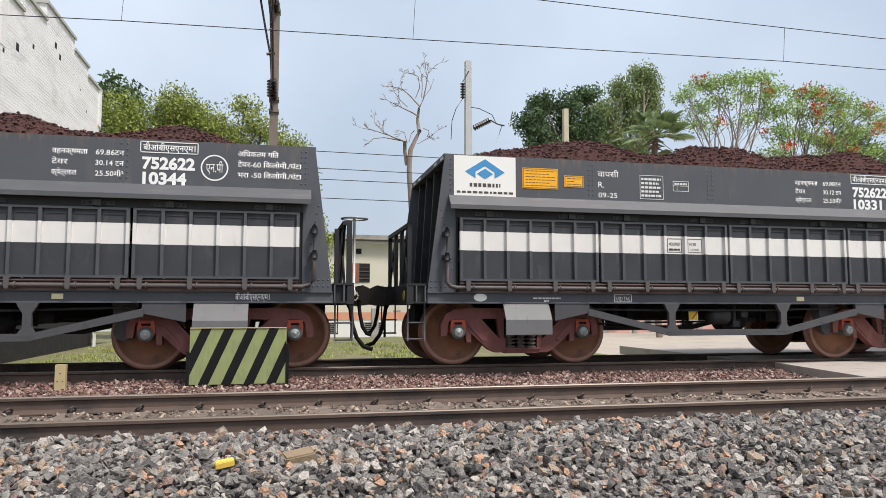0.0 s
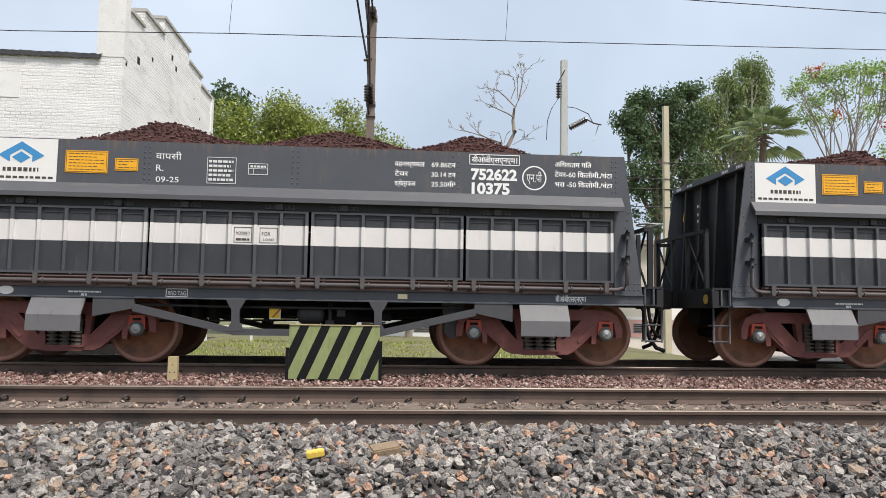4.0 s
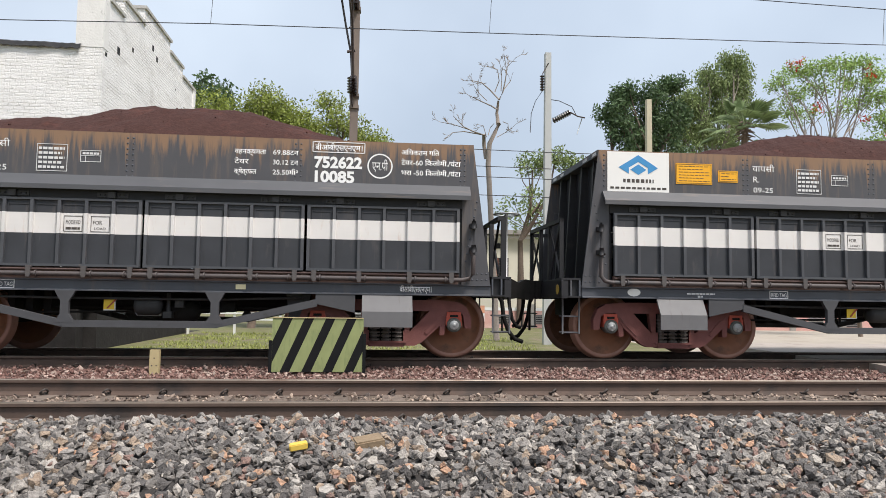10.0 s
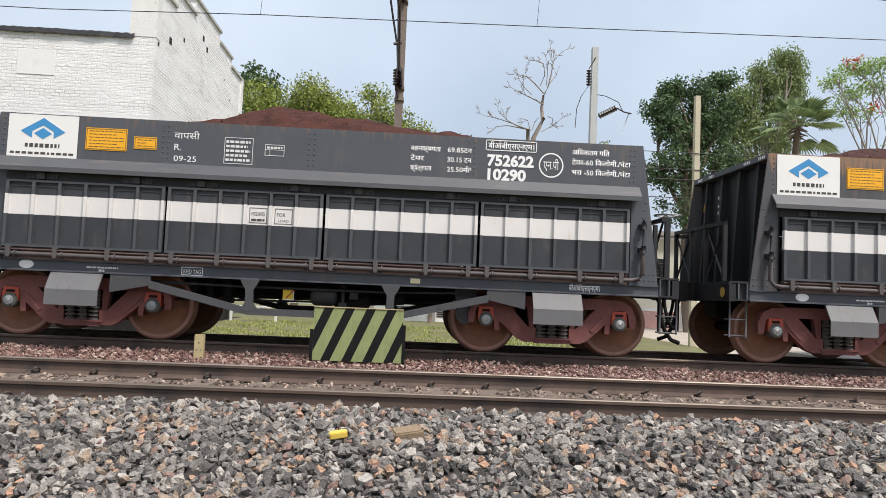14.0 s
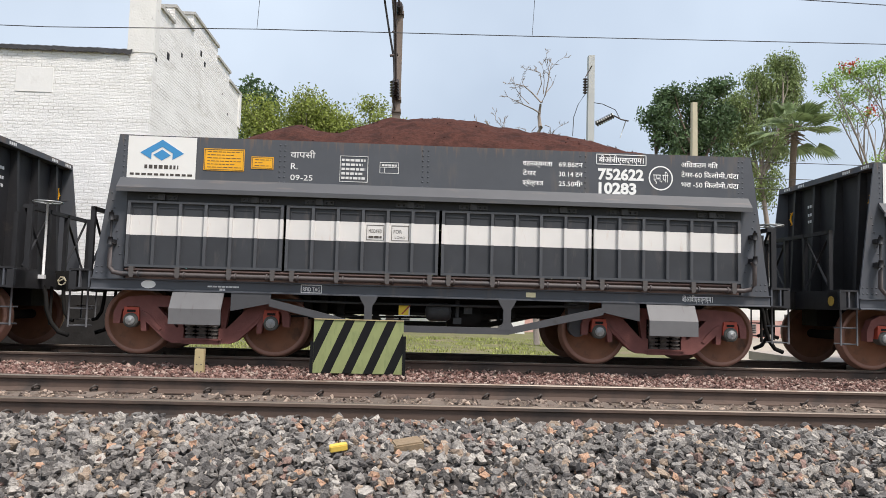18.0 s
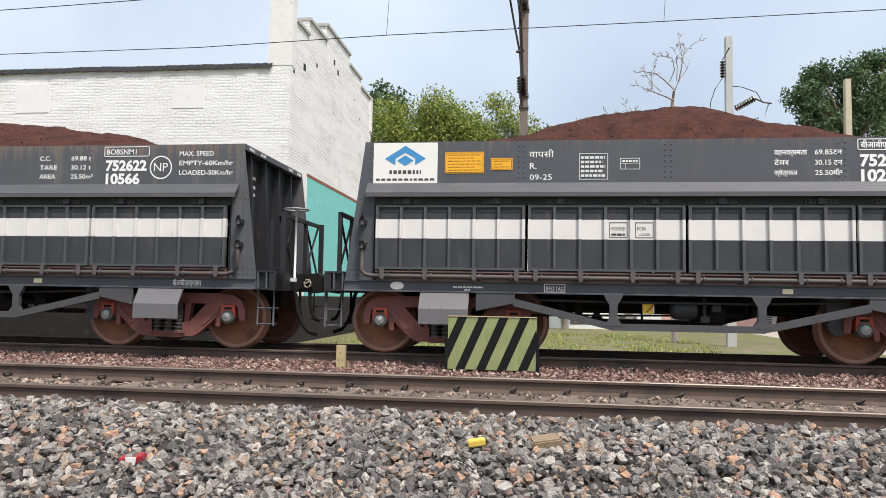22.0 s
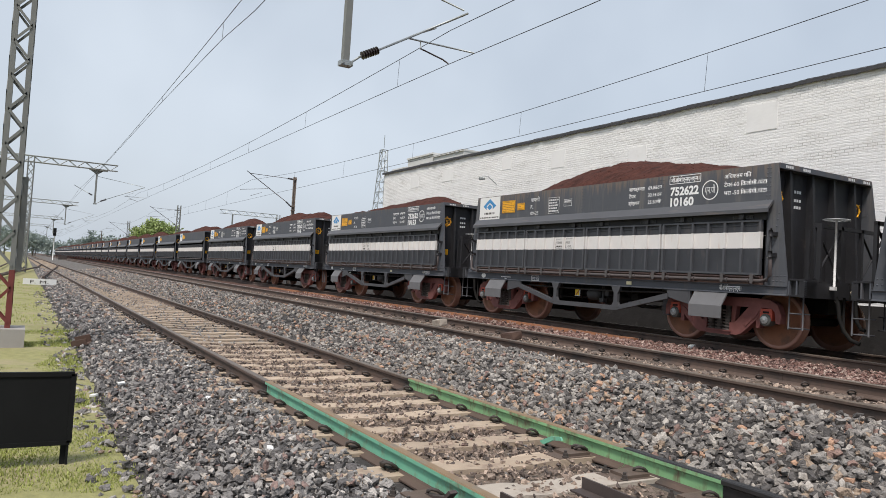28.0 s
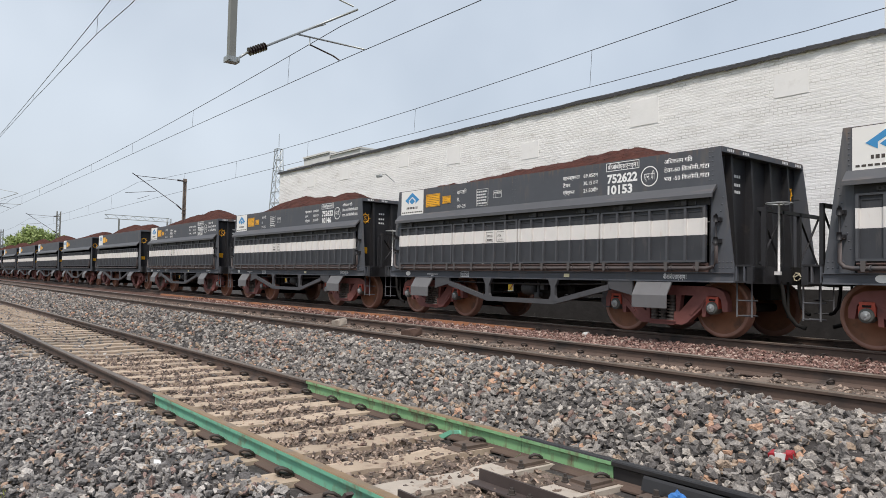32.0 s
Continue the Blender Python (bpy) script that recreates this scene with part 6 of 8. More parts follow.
def brick_relief(m, strength=0.5):
    """Courses of brick showing through the whitewash, with dirt in some of the joints."""
    n, l = m.node_tree.nodes, m.node_tree.links
    tc, br = n.new("ShaderNodeTexCoord"), n.new("ShaderNodeTexBrick")
    sep, comb = n.new("ShaderNodeSeparateXYZ"), n.new("ShaderNodeCombineXYZ")
    add = n.new("ShaderNodeMath")
    l.new(tc.outputs["Object"], sep.inputs[0])
    l.new(sep.outputs[0], add.inputs[0])
    l.new(sep.outputs[1], add.inputs[1])
    l.new(add.outputs[0], comb.inputs[0])
    l.new(sep.outputs[2], comb.inputs[1])
    br.inputs["Scale"].default_value = 1.0
    br.inputs["Brick Width"].default_value, br.inputs["Row Height"].default_value, br.inputs["Mortar Size"].default_value = 0.24, 0.082, 0.012
    wob = n.new("ShaderNodeTexNoise")
    wob.inputs["Scale"].default_value = 4.5
    l.new(tc.outputs["Object"], wob.inputs["Vector"])
    vm = n.new("ShaderNodeVectorMath")
    vm.operation = "MULTIPLY_ADD"
    vm.inputs[1].default_value = (0.09, 0.035, 0.06)
    l.new(wob.outputs["Color"], vm.inputs[0])
    l.new(comb.outputs[0], vm.inputs[2])
    l.new(vm.outputs[0], br.inputs["Vector"])
    b = n.new("ShaderNodeBump")
    b.inputs["Strength"].default_value, b.inputs["Distance"].default_value = strength, 0.014
    b.invert = True
    lump, both = n.new("ShaderNodeTexNoise"), n.new("ShaderNodeMath")
    lump.inputs["Scale"].default_value, lump.inputs["Detail"].default_value, lump.inputs["Roughness"].default_value = 8, 9, 0.78
    sq = n.new("ShaderNodeMapping")
    sq.inputs["Scale"].default_value = (0.7, 0.7, 1.5)
    l.new(tc.outputs["Object"], sq.inputs[0])
    l.new(sq.outputs[0], lump.inputs["Vector"])
    both.operation = "MULTIPLY_ADD"
    both.inputs[1].default_value = -2.6
    l.new(lump.outputs["Fac"], both.inputs[0])
    l.new(br.outputs["Fac"], both.inputs[2])
    l.new(both.outputs[0], b.inputs["Height"])
    p = n["Principled BSDF"]
    l.new(b.outputs[0], p.inputs["Normal"])
    big = n.new("ShaderNodeTexNoise")
    big.inputs["Scale"].default_value, big.inputs["Detail"].default_value = 0.9, 6
    mp2 = n.new("ShaderNodeMapping")
    mp2.inputs["Scale"].default_value = (0.5, 0.5, 4.0)
    l.new(tc.outputs["Object"], mp2.inputs[0])
    l.new(mp2.outputs[0], big.inputs["Vector"])
    gate = n.new("ShaderNodeMapRange")
    gate.inputs["From Min"].default_value, gate.inputs["From Max"].default_value = 0.44, 0.66
    gate.inputs["To Max"].default_value = 0.5
    l.new(big.outputs["Fac"], gate.inputs["Value"])
    mul = n.new("ShaderNodeMath")
    mul.operation = "MULTIPLY"
    l.new(gate.outputs[0], mul.inputs[0])
    l.new(br.outputs["Fac"], mul.inputs[1])
    mix = n.new("ShaderNodeMixRGB")
    src = p.inputs["Base Color"].links[0].from_socket
    l.new(mul.outputs[0], mix.inputs[0])
    l.new(src, mix.inputs[1])
    mix.inputs[2].default_value = (0.30, 0.27, 0.24, 1)
    l.new(mix.outputs[0], p.inputs["Base Color"])


brick_relief(M["white_brick"], strength=0.75)
shed()


# ---- the station buildings seen through the gaps ----
def low_house(x0, x1, y, h, wall, label):
    ob = thing("low_house", label, "building")
    bm = bmesh.new()
    box(bm, x0, x1, y, y + 6, -0.5, h)
    wl = part("wall", bm, wall, ob)
    bm = bmesh.new()
    box(bm, x0 - 0.4, x1 + 0.4, y - 0.5, y + 6.4, h, h + 0.25)
    part("roof_slab", bm, "concrete", ob)
    bm = bmesh.new()
    box(bm, x0 - 0.1, x1 + 0.1, y - 0.12, y, 4.55, 4.68)
    part("ledge", bm, "white", wl)
    x = x0 + 1.0
    while x < x1 - 1.5:
        bm = bmesh.new()
        box(bm, x, x + 1.1, y - 0.03, y + 0.05, 2.35, 3.42)
        win = part("window", bm, "dark", wl)
        bm = bmesh.new()
        box(bm, x + 0.02, x + 0.5, y - 0.06, y - 0.03, 2.37, 3.40)
        part("shutter", bm, "brown_shutter", win)
        for z in (2.55, 2.75, 2.95, 3.15):
            bm = bmesh.new()
            tube(bm, [(x + 0.5, y - 0.045, z), (x + 1.08, y - 0.045, z)], 0.02, 5)
            part("window_bar", bm, "steel_dark", win)
        bm = bmesh.new()
        box(bm, x + 0.3, x + 0.62, y - 0.02, y + 0.04, 3.96, 4.26)
        part("vent", bm, "dark", wl)
        x += 3.4
    return ob


low_house(-0.7, 16.0, 41.0, 4.75, "wall_cream", "low cream plastered building with brown shutters")
low_house(18.0, 34.0, 46.0, 4.2, "white", "low white building behind the trees")


def low_fence(x0, x1, y, wall, h, label, band, top):
    ob = thing("low_wall", label, "wall")
    bm = bmesh.new()
    box(bm, x0, x1, y, y + 0.2, -0.5, h)
    base = part("wall", bm, wall, ob)
    bm = bmesh.new()
    box(bm, x0, x1, y - 0.02, y + 0.22, h, top)
    part("band", bm, band, ob)
    h = top
    x = x0 + 0.9
    while x < x1 - 1.2:
        bm = bmesh.new()
        box(bm, x, x + 0.85, y - 0.012, y + 0.02, -0.22, 0.26)
        grille = part("grille", bm, "concrete", base)
        for k in range(5):
            bm = bmesh.new()
            box(bm, x + 0.04, x + 0.81, y - 0.03, y - 0.012, -0.18 + 0.09 * k, -0.14 + 0.09 * k)
            part("grille_bar", bm, "dark", grille)
        x += 2.1
    x = x0
    while x <= x1:
        bm = bmesh.new()
        box(bm, x - 0.16, x + 0.16, y - 0.06, y + 0.26, -0.5, h + 0.18)
        part("pillar", bm, "concrete", base)
        x += 2.8
    return ob


low_fence(-1.5, 5.5, 33.0, "white", 0.36, "low white boundary wall with an orange band and pale pillars", "orange_wall", 0.70)
low_fence(5.6, 30.0, 36.0, "pink_wall", 0.45, "low faded pink boundary wall", "white", 0.6)


def rail_fence(x0, x1, y):
    ob = thing("white_fence", "white painted steel rail fence on the grass", "fence")
    for z in (0.1, 0.32, 0.54, 0.76):
        bm = bmesh.new()
        box(bm, x0, x1, y, y + 0.03, z, z + 0.06)
        part("rail", bm, "white", ob)
    x = x0
    while x <= x1:
        bm = bmesh.new()
        box(bm, x - 0.04, x + 0.04, y + 0.03, y + 0.09, -0.5, 0.85)
        part("post", bm, "white", ob)
        x += 1.6


rail_fence(-6.2, -1.6, 26.5)


# ---- grass ----
def blades(name, zones, label, seed):
    g = np.random.default_rng(seed)
    vs = []
    for x0, x1, y0, y1, n, h0, h1, z in zones:
        base = np.stack([g.uniform(x0, x1, n), g.uniform(y0, y1, n)], 1)
        clump = np.array([noise.noise((a * 1.3, b * 1.3, 2.0)) for a, b in base])
        keep = clump > -0.16
        base, clump = base[keep], clump[keep]
        m = len(base)
        zz = (np.interp(base[:, 1], [p[0] for p in bm_ground], [p[1] for p in bm_ground]) if z is None else np.full(m, z))
        yaw, h = g.uniform(0, 6.28, m), g.uniform(h0, h1, m) * (0.7 + clump)
        w = h * 0.14 + 0.004
        lean = g.normal(0, 0.45, (m, 2)) * h[:, None]
        a = np.stack([base[:, 0] - w * np.cos(yaw), base[:, 1] - w * np.sin(yaw), zz - 0.01], 1)
        b = np.stack([base[:, 0] + w * np.cos(yaw), base[:, 1] + w * np.sin(yaw), zz - 0.01], 1)
        c = np.stack([base[:, 0] + lean[:, 0], base[:, 1] + lean[:, 1], zz + h], 1)
        vs.append(np.stack([a, b, c], 1))
    v = np.concatenate(vs)
    me = bpy.data.meshes.new(name)
    me.from_pydata(v.reshape(-1, 3).tolist(), [], np.arange(len(v) * 3).reshape(-1, 3).tolist())
    me.materials.append(M["grass"])
    return tagged(new(name, me), label, "grass", kind="stuff")


blades("grass", [(-9, -3.0, -2.5, 0.3, 60000, 0.012, 0.034, None), (-9, -3.0, 0.1, 0.75, 3500, 0.015, 0.04, None), (-16, -9, -4, 0.4, 40000, 0.015, 0.04, None), (-16, -9, 0.2, 0.9, 2500, 0.025, 0.06, None), (-45, -16, -9, 0.4, 26000, 0.025, 0.06, None)], "short patchy green grass beside the stones", 3)
blades("grass", [(-7, 8, 14.8, 18.0, 22000, 0.03, 0.08, None), (-6, 5, 18, 28, 14000, 0.05, 0.1, None)], "short green grass behind the train", 4)


# ---- trees ----
def limb(bm, a, b, r0, r1, rnd, bend=0.12, n=5):
    a, b = Vector(a), Vector(b)
    d = (b - a).length
    pts = []
    off = Vector((rnd.uniform(-1, 1), rnd.uniform(-1, 1), rnd.uniform(-0.4, 0.4))) * d * bend
    for k in range(n):
        t = k / (n - 1)
        pts.append(a.lerp(b, t) + off * math.sin(math.pi * t))
    tube(bm, pts, r0, 6, r1=r1)
    return pts


def leaf_cloud(clumps, per, radius, size, seed, droop=0.0, flat=1.0):
    """Leaves as small bent two-faced cards strewn about clump centres."""
    g = np.random.default_rng(seed)
    c = np.repeat(np.array(clumps), per, 0)
    n = len(c)
    off = g.normal(size=(n, 3))
    off /= np.linalg.norm(off, axis=1, keepdims=True)
    off *= (g.random(n)[:, None] ** 0.45) * radius * np.array([1, 1, flat])
    off[:, 2] -= droop * g.random(n) * radius
    p = c + off
    u = g.normal(size=(n, 3))
    if droop:
        u[:, 2] = -abs(u[:, 2]) * (1 + 2 * droop)
    u /= np.linalg.norm(u, axis=1, keepdims=True)
    w = np.cross(u, g.normal(size=(n, 3)))
    w /= np.linalg.norm(w, axis=1, keepdims=True)
    s = size * g.uniform(0.6, 1.3, n)[:, None]
    q = np.stack([p, p + u * s * 0.5 + w * s * 0.22, p + u * s, p + u * s * 0.5 - w * s * 0.22], 1)
    return q


def tree(name, base, trunk_top, blobs, leaf, label, seed, per=30, clump_r=0.55, size=0.26, density=1.0, bark="bark", droop=0.0, trunk_r=0.22, flowers=0):
    """A tapered trunk, limbs to each clump group, and a crown of many small leaves. blobs: (x, y, z, rx, rz, clumps), places in the world."""
    rnd = random.Random(seed)
    ob = thing(name, label, "tree")
    bm = bmesh.new()
    top = Vector(trunk_top)
    limb(bm, base, trunk_top, trunk_r, trunk_r * 0.6, rnd, 0.05, 7)
    clumps = []
    for bx, by, bz, rx, rz, n in blobs:
        centre = Vector((bx, by, bz))
        pts = limb(bm, top, centre, trunk_r * 0.5, trunk_r * 0.16, rnd, 0.14, 6)
        for k in range(n):
            d = Vector((rnd.gauss(0, 1), rnd.gauss(0, 1), rnd.gauss(0, 1))).normalized() * rnd.random() ** 0.4
            c = centre + Vector((d.x * rx, d.y * rx, d.z * rz))
            clumps.append(c[:])
            if k % 3 == 0:
                limb(bm, pts[rnd.randrange(2, 6)], c, trunk_r * 0.14, 0.012, rnd, 0.12, 4)
    part("trunk", bm, bark, ob)
    q = leaf_cloud(clumps, int(per * density), clump_r, size, seed, droop)
    me = bpy.data.meshes.new("crown")
    me.from_pydata(q.reshape(-1, 3).tolist(), [], np.arange(len(q) * 4).reshape(-1, 4).tolist())
    me.materials.append(M[leaf])
    cr = new("crown", me)
    cr.parent = ob
    cr["kind"] = "stuff"
    if flowers:
        pick = rnd.sample(clumps, flowers)
        q = leaf_cloud([(a, b - 0.2, c + 0.2) for a, b, c in pick], 26, 0.32, 0.2, seed + 1)
        me = bpy.data.meshes.new("blossom")
        me.from_pydata(q.reshape(-1, 3).tolist(), [], np.arange(len(q) * 4).reshape(-1, 4).tolist())
        me.materials.append(M["flower"])
        fl = new("blossom", me)
        fl.parent = ob
        fl["kind"] = "stuff"
    return ob


G = -0.42
tree("tree", (-7.6, 40, G), (-7.8, 40, 7), [(-9.2, 40, 11.9, 1.0, 1.2, 26), (-7.9, 40, 11.8, 0.9, 0.7, 18), (-8.4, 40, 10.2, 1.2, 1.3, 26)], "leaf_dark", "dark green broadleaf tree behind the shed", 21, 40, 0.45, 0.26)
tree("tree", (-5.0, 33, G), (-5.0, 33, 3.5), [(-7.0, 33, 8.9, 1.0, 1.1, 40), (-5.9, 33, 8.0, 1.5, 1.4, 56), (-6.5, 33, 6.0, 1.6, 1.6, 48), (-4.9, 33, 9.3, 1.1, 1.0, 44), (-3.9, 33, 8.9, 1.1, 1.0, 44), (-3.0, 33, 8.2, 1.2, 1.3, 48), (-4.3, 33, 7.2, 1.7, 1.5, 60),
     (-5.2, 32.6, 4.4, 2.0, 1.6, 48), (-2.9, 32.4, 5.6, 1.4, 1.6, 50), (-2.9, 33, 2.8, 1.5, 1.4, 34)],
     "leaf_light", "light green feathery tree behind the train", 22, 110, 0.6, 0.16, trunk_r=0.2)
tree("tree", (-0.6, 33.5, G), (-1.0, 33.5, 4.4), [(-1.8, 33.5, 9.9, 0.6, 0.6, 14), (-1.2, 33.5, 9.0, 0.9, 0.7, 22), (-1.9, 33.5, 8.2, 0.8, 0.9, 24), (-0.2, 33.5, 8.4, 0.8, 0.7, 22), (0.5, 33.5, 7.8, 0.8, 0.9, 26), (0.5, 33.5, 6.6, 0.9, 1.0, 28), (-0.6, 33.5, 6.8, 1.0, 1.0, 26),
     (0.3, 33.5, 5.0, 1.0, 1.1, 28), (-1.2, 33.5, 5.4, 1.0, 1.0, 22), (0.2, 33.5, 3.4, 0.9, 0.9, 20)],
     "leaf_light", "thin wispy tree with sparse green leaves", 23, 64, 0.46, 0.15, trunk_r=0.13)
tree("tree", (1.2, 32, G), (1.1, 32, 1.4), [(0.4, 32, 3.4, 0.8, 1.3, 22), (1.3, 32, 4.0, 0.7, 0.9, 16), (1.4, 32, 2.2, 0.8, 0.9, 16)], "leaf_light", "low bushy green tree", 24, 60, 0.45, 0.16, trunk_r=0.1)
tree("tree", (13.2, 33, G), (13.0, 33, 5), [(11.6, 33, 9.9, 0.75, 0.75, 30), (12.25, 33, 10.8, 0.6, 0.55, 24), (12.4, 33, 9.0, 1.1, 1.0, 42), (13.5, 33, 10.7, 0.75, 0.7, 30), (13.6, 33, 9.4, 1.0, 1.0, 40), (14.75, 33, 11.45, 0.65, 0.35, 16), (14.7, 33, 9.8, 0.7, 0.8, 28),
     (12.2, 33, 7.2, 1.4, 1.0, 40), (14.4, 33, 7.6, 1.2, 1.2, 40), (13.4, 33, 5.6, 1.6, 1.0, 30)],
     "leaf_dark", "dense dark green mango tree", 25, 72, 0.40, 0.19, trunk_r=0.22)
tree("tree", (18.0, 35, G), (17.6, 35, 7.5), [(18.7, 35, 13.5, 0.7, 0.5, 26), (19.35, 35, 13.0, 0.5, 0.5, 18), (17.4, 35, 12.75, 0.55, 0.55, 20), (18.1, 35, 12.3, 0.75, 0.7, 30), (19.15, 35, 12.2, 0.6, 0.6, 24), (15.9, 35, 11.3, 0.55, 0.6, 22), (16.8, 35, 11.4, 0.7, 0.8, 28),
     (18.0, 35, 11.1, 0.8, 0.7, 30), (15.5, 35, 9.9, 0.7, 0.9, 28), (17.1, 35, 10.0, 1.0, 0.9, 36), (19.0, 35, 10.9, 0.7, 0.8, 26), (16.3, 35, 8.5, 1.0, 1.0, 34), (18.4, 35, 9.4, 1.0, 1.0, 34), (17.6, 35, 7.4, 1.4, 1.0, 34)],
     "leaf_mid", "tall grey-green eucalyptus with hanging leaves", 26, 92, 0.44, 0.15, droop=0.7, bark="bark_pale", trunk_r=0.16)
tree("tree", (22.4, 33, G), (22.4, 33, 6.5), [(20.2, 33, 11.9, 0.7, 0.35, 18), (21.1, 33, 12.5, 0.8, 0.3, 20), (22.3, 33, 12.7, 0.8, 0.35, 22), (23.4, 33, 12.9, 0.8, 0.35, 22), (24.6, 33, 13.1, 0.8, 0.35, 20), (25.3, 33, 12.5, 0.7, 0.4, 18), (21.0, 33, 11.3, 0.9, 0.35, 18), (22.6, 33, 11.8, 1.0, 0.4, 20),
     (24.2, 33, 12.0, 0.9, 0.4, 20), (20.4, 33, 10.4, 0.7, 0.4, 14), (23.4, 33, 10.8, 0.9, 0.4, 12), (25.0, 33, 11.2, 0.7, 0.4, 14), (21.4, 33, 10.2, 0.7, 0.4, 10)],
     "leaf_flame", "spreading flame tree with bare lower limbs", 27, 30, 0.36, 0.15, bark="bark_pale", trunk_r=0.11, flowers=5)
tree("tree", (27.0, 33, G), (26.6, 33, 6.2), [(26.0, 33, 11.4, 0.9, 0.4, 22), (27.2, 33, 12.3, 0.9, 0.35, 24), (28.4, 33, 12.4, 0.9, 0.35, 24), (29.7, 33, 12.0, 0.9, 0.4, 24), (31.0, 33, 11.7, 0.9, 0.4, 22), (32.0, 33, 11.0, 0.8, 0.5, 20), (27.4, 33, 11.2, 1.0, 0.4, 24), (29.0, 33, 11.1, 1.0, 0.4, 24),
     (30.4, 33, 10.5, 1.0, 0.45, 24), (25.6, 33, 10.2, 0.9, 0.4, 20), (27.0, 33, 10.0, 1.0, 0.45, 24), (28.6, 33, 9.8, 1.0, 0.45, 24), (25.2, 33, 9.1, 0.9, 0.45, 20), (30.2, 33, 9.3, 1.1, 0.5, 22), (32.4, 33, 9.6, 0.9, 0.5, 18), (27.8, 33, 8.6, 1.2, 0.5, 22)],
     "leaf_flame", "flame tree with scarlet flowers", 28, 36, 0.4, 0.15, trunk_r=0.13, flowers=22)
tree("tree", (34.5, 37, G), (34.5, 37, 5), [(33.6, 37, 10.5, 1.4, 1.5, 40), (35.5, 37, 9.5, 1.6, 1.6, 40), (34, 37, 7.5, 1.8, 1.6, 40)], "leaf_dark", "dark green tree at the edge of the yard", 29, 40, 0.5, 0.26)
tree("tree", (7.8, 36, G), (7.8, 36, 4), [(8.4, 36, 8.0, 0.8, 0.5, 14), (9.6, 36, 8.2, 0.9, 0.5, 16), (10.6, 36, 7.8, 1.0, 0.6, 16), (8.8, 36, 5.6, 2.2, 1.3, 34)], "leaf_mid", "low green tree behind the poles", 30, 44, 0.45, 0.2)
tree("tree", (21.5, 29.5, G), (21.5, 29.5, 3), [(20.4, 29.5, 7.0, 1.1, 0.8, 26), (22.4, 29.5, 6.9, 1.2, 0.8, 26), (21.3, 29.5, 5.0, 1.8, 1.0, 30)], "leaf_flame", "young feathery green tree", 31, 40, 0.45, 0.16, trunk_r=0.1)


def palm():
    rnd = random.Random(8)
    ob = thing("fan_palm", "fan palm with spiky grey-green fronds", "palm tree")
    bm = bmesh.new()
    hx, hy, hz = 16.63, 30.0, 8.75
    limb(bm, (hx, hy, G), (hx, hy, hz - 0.1), 0.15, 0.13, rnd, 0.02, 8)
    for k in range(26):
        a = k * 2.4
        tube(bm, [(hx + 0.12 * math.cos(a), hy + 0.12 * math.sin(a), hz - 0.5 + 0.03 * k), (hx + 0.42 * math.cos(a), hy + 0.42 * math.sin(a), hz - 0.62 + 0.03 * k)], 0.05, 5, r1=0.02)
    part("trunk", bm, "bark", ob)
    for k in range(20):
        az, el = k * 2.39996, -0.5 + 1.7 * ((k * 7) % 20) / 19
        d = Vector((math.cos(az) * math.cos(el), math.sin(az) * math.cos(el), math.sin(el)))
        hub = Vector((hx, hy, hz)) + d * rnd.uniform(0.85, 1.3) - Vector((0, 0, 0.12))
        bm = bmesh.new()
        tube(bm, [Vector((hx, hy, hz)), hub], 0.028, 5, r1=0.014)
        side = d.cross(Vector((0, 0, 1))).normalized()
        up = side.cross(d).normalized()
        for j in range(25):
            t = -1.9 + 3.8 * j / 24
            out = (d * math.cos(t) + side * math.sin(t)).normalized()
            ln = 0.95 * (0.78 + 0.22 * math.cos(t)) * rnd.uniform(0.9, 1.1)
            tip = hub + out * ln - Vector((0, 0, 0.2 * ln * ln))
            w = (out.cross(up)).normalized() * 0.045
            mid = hub + out * ln * 0.55
            v = [bm.verts.new(hub), bm.verts.new(mid + w + up * 0.03), bm.verts.new(tip), bm.verts.new(mid - w - up * 0.02)]
            bm.faces.new(v)
        part("frond", bm, "leaf_palm", ob)


palm()


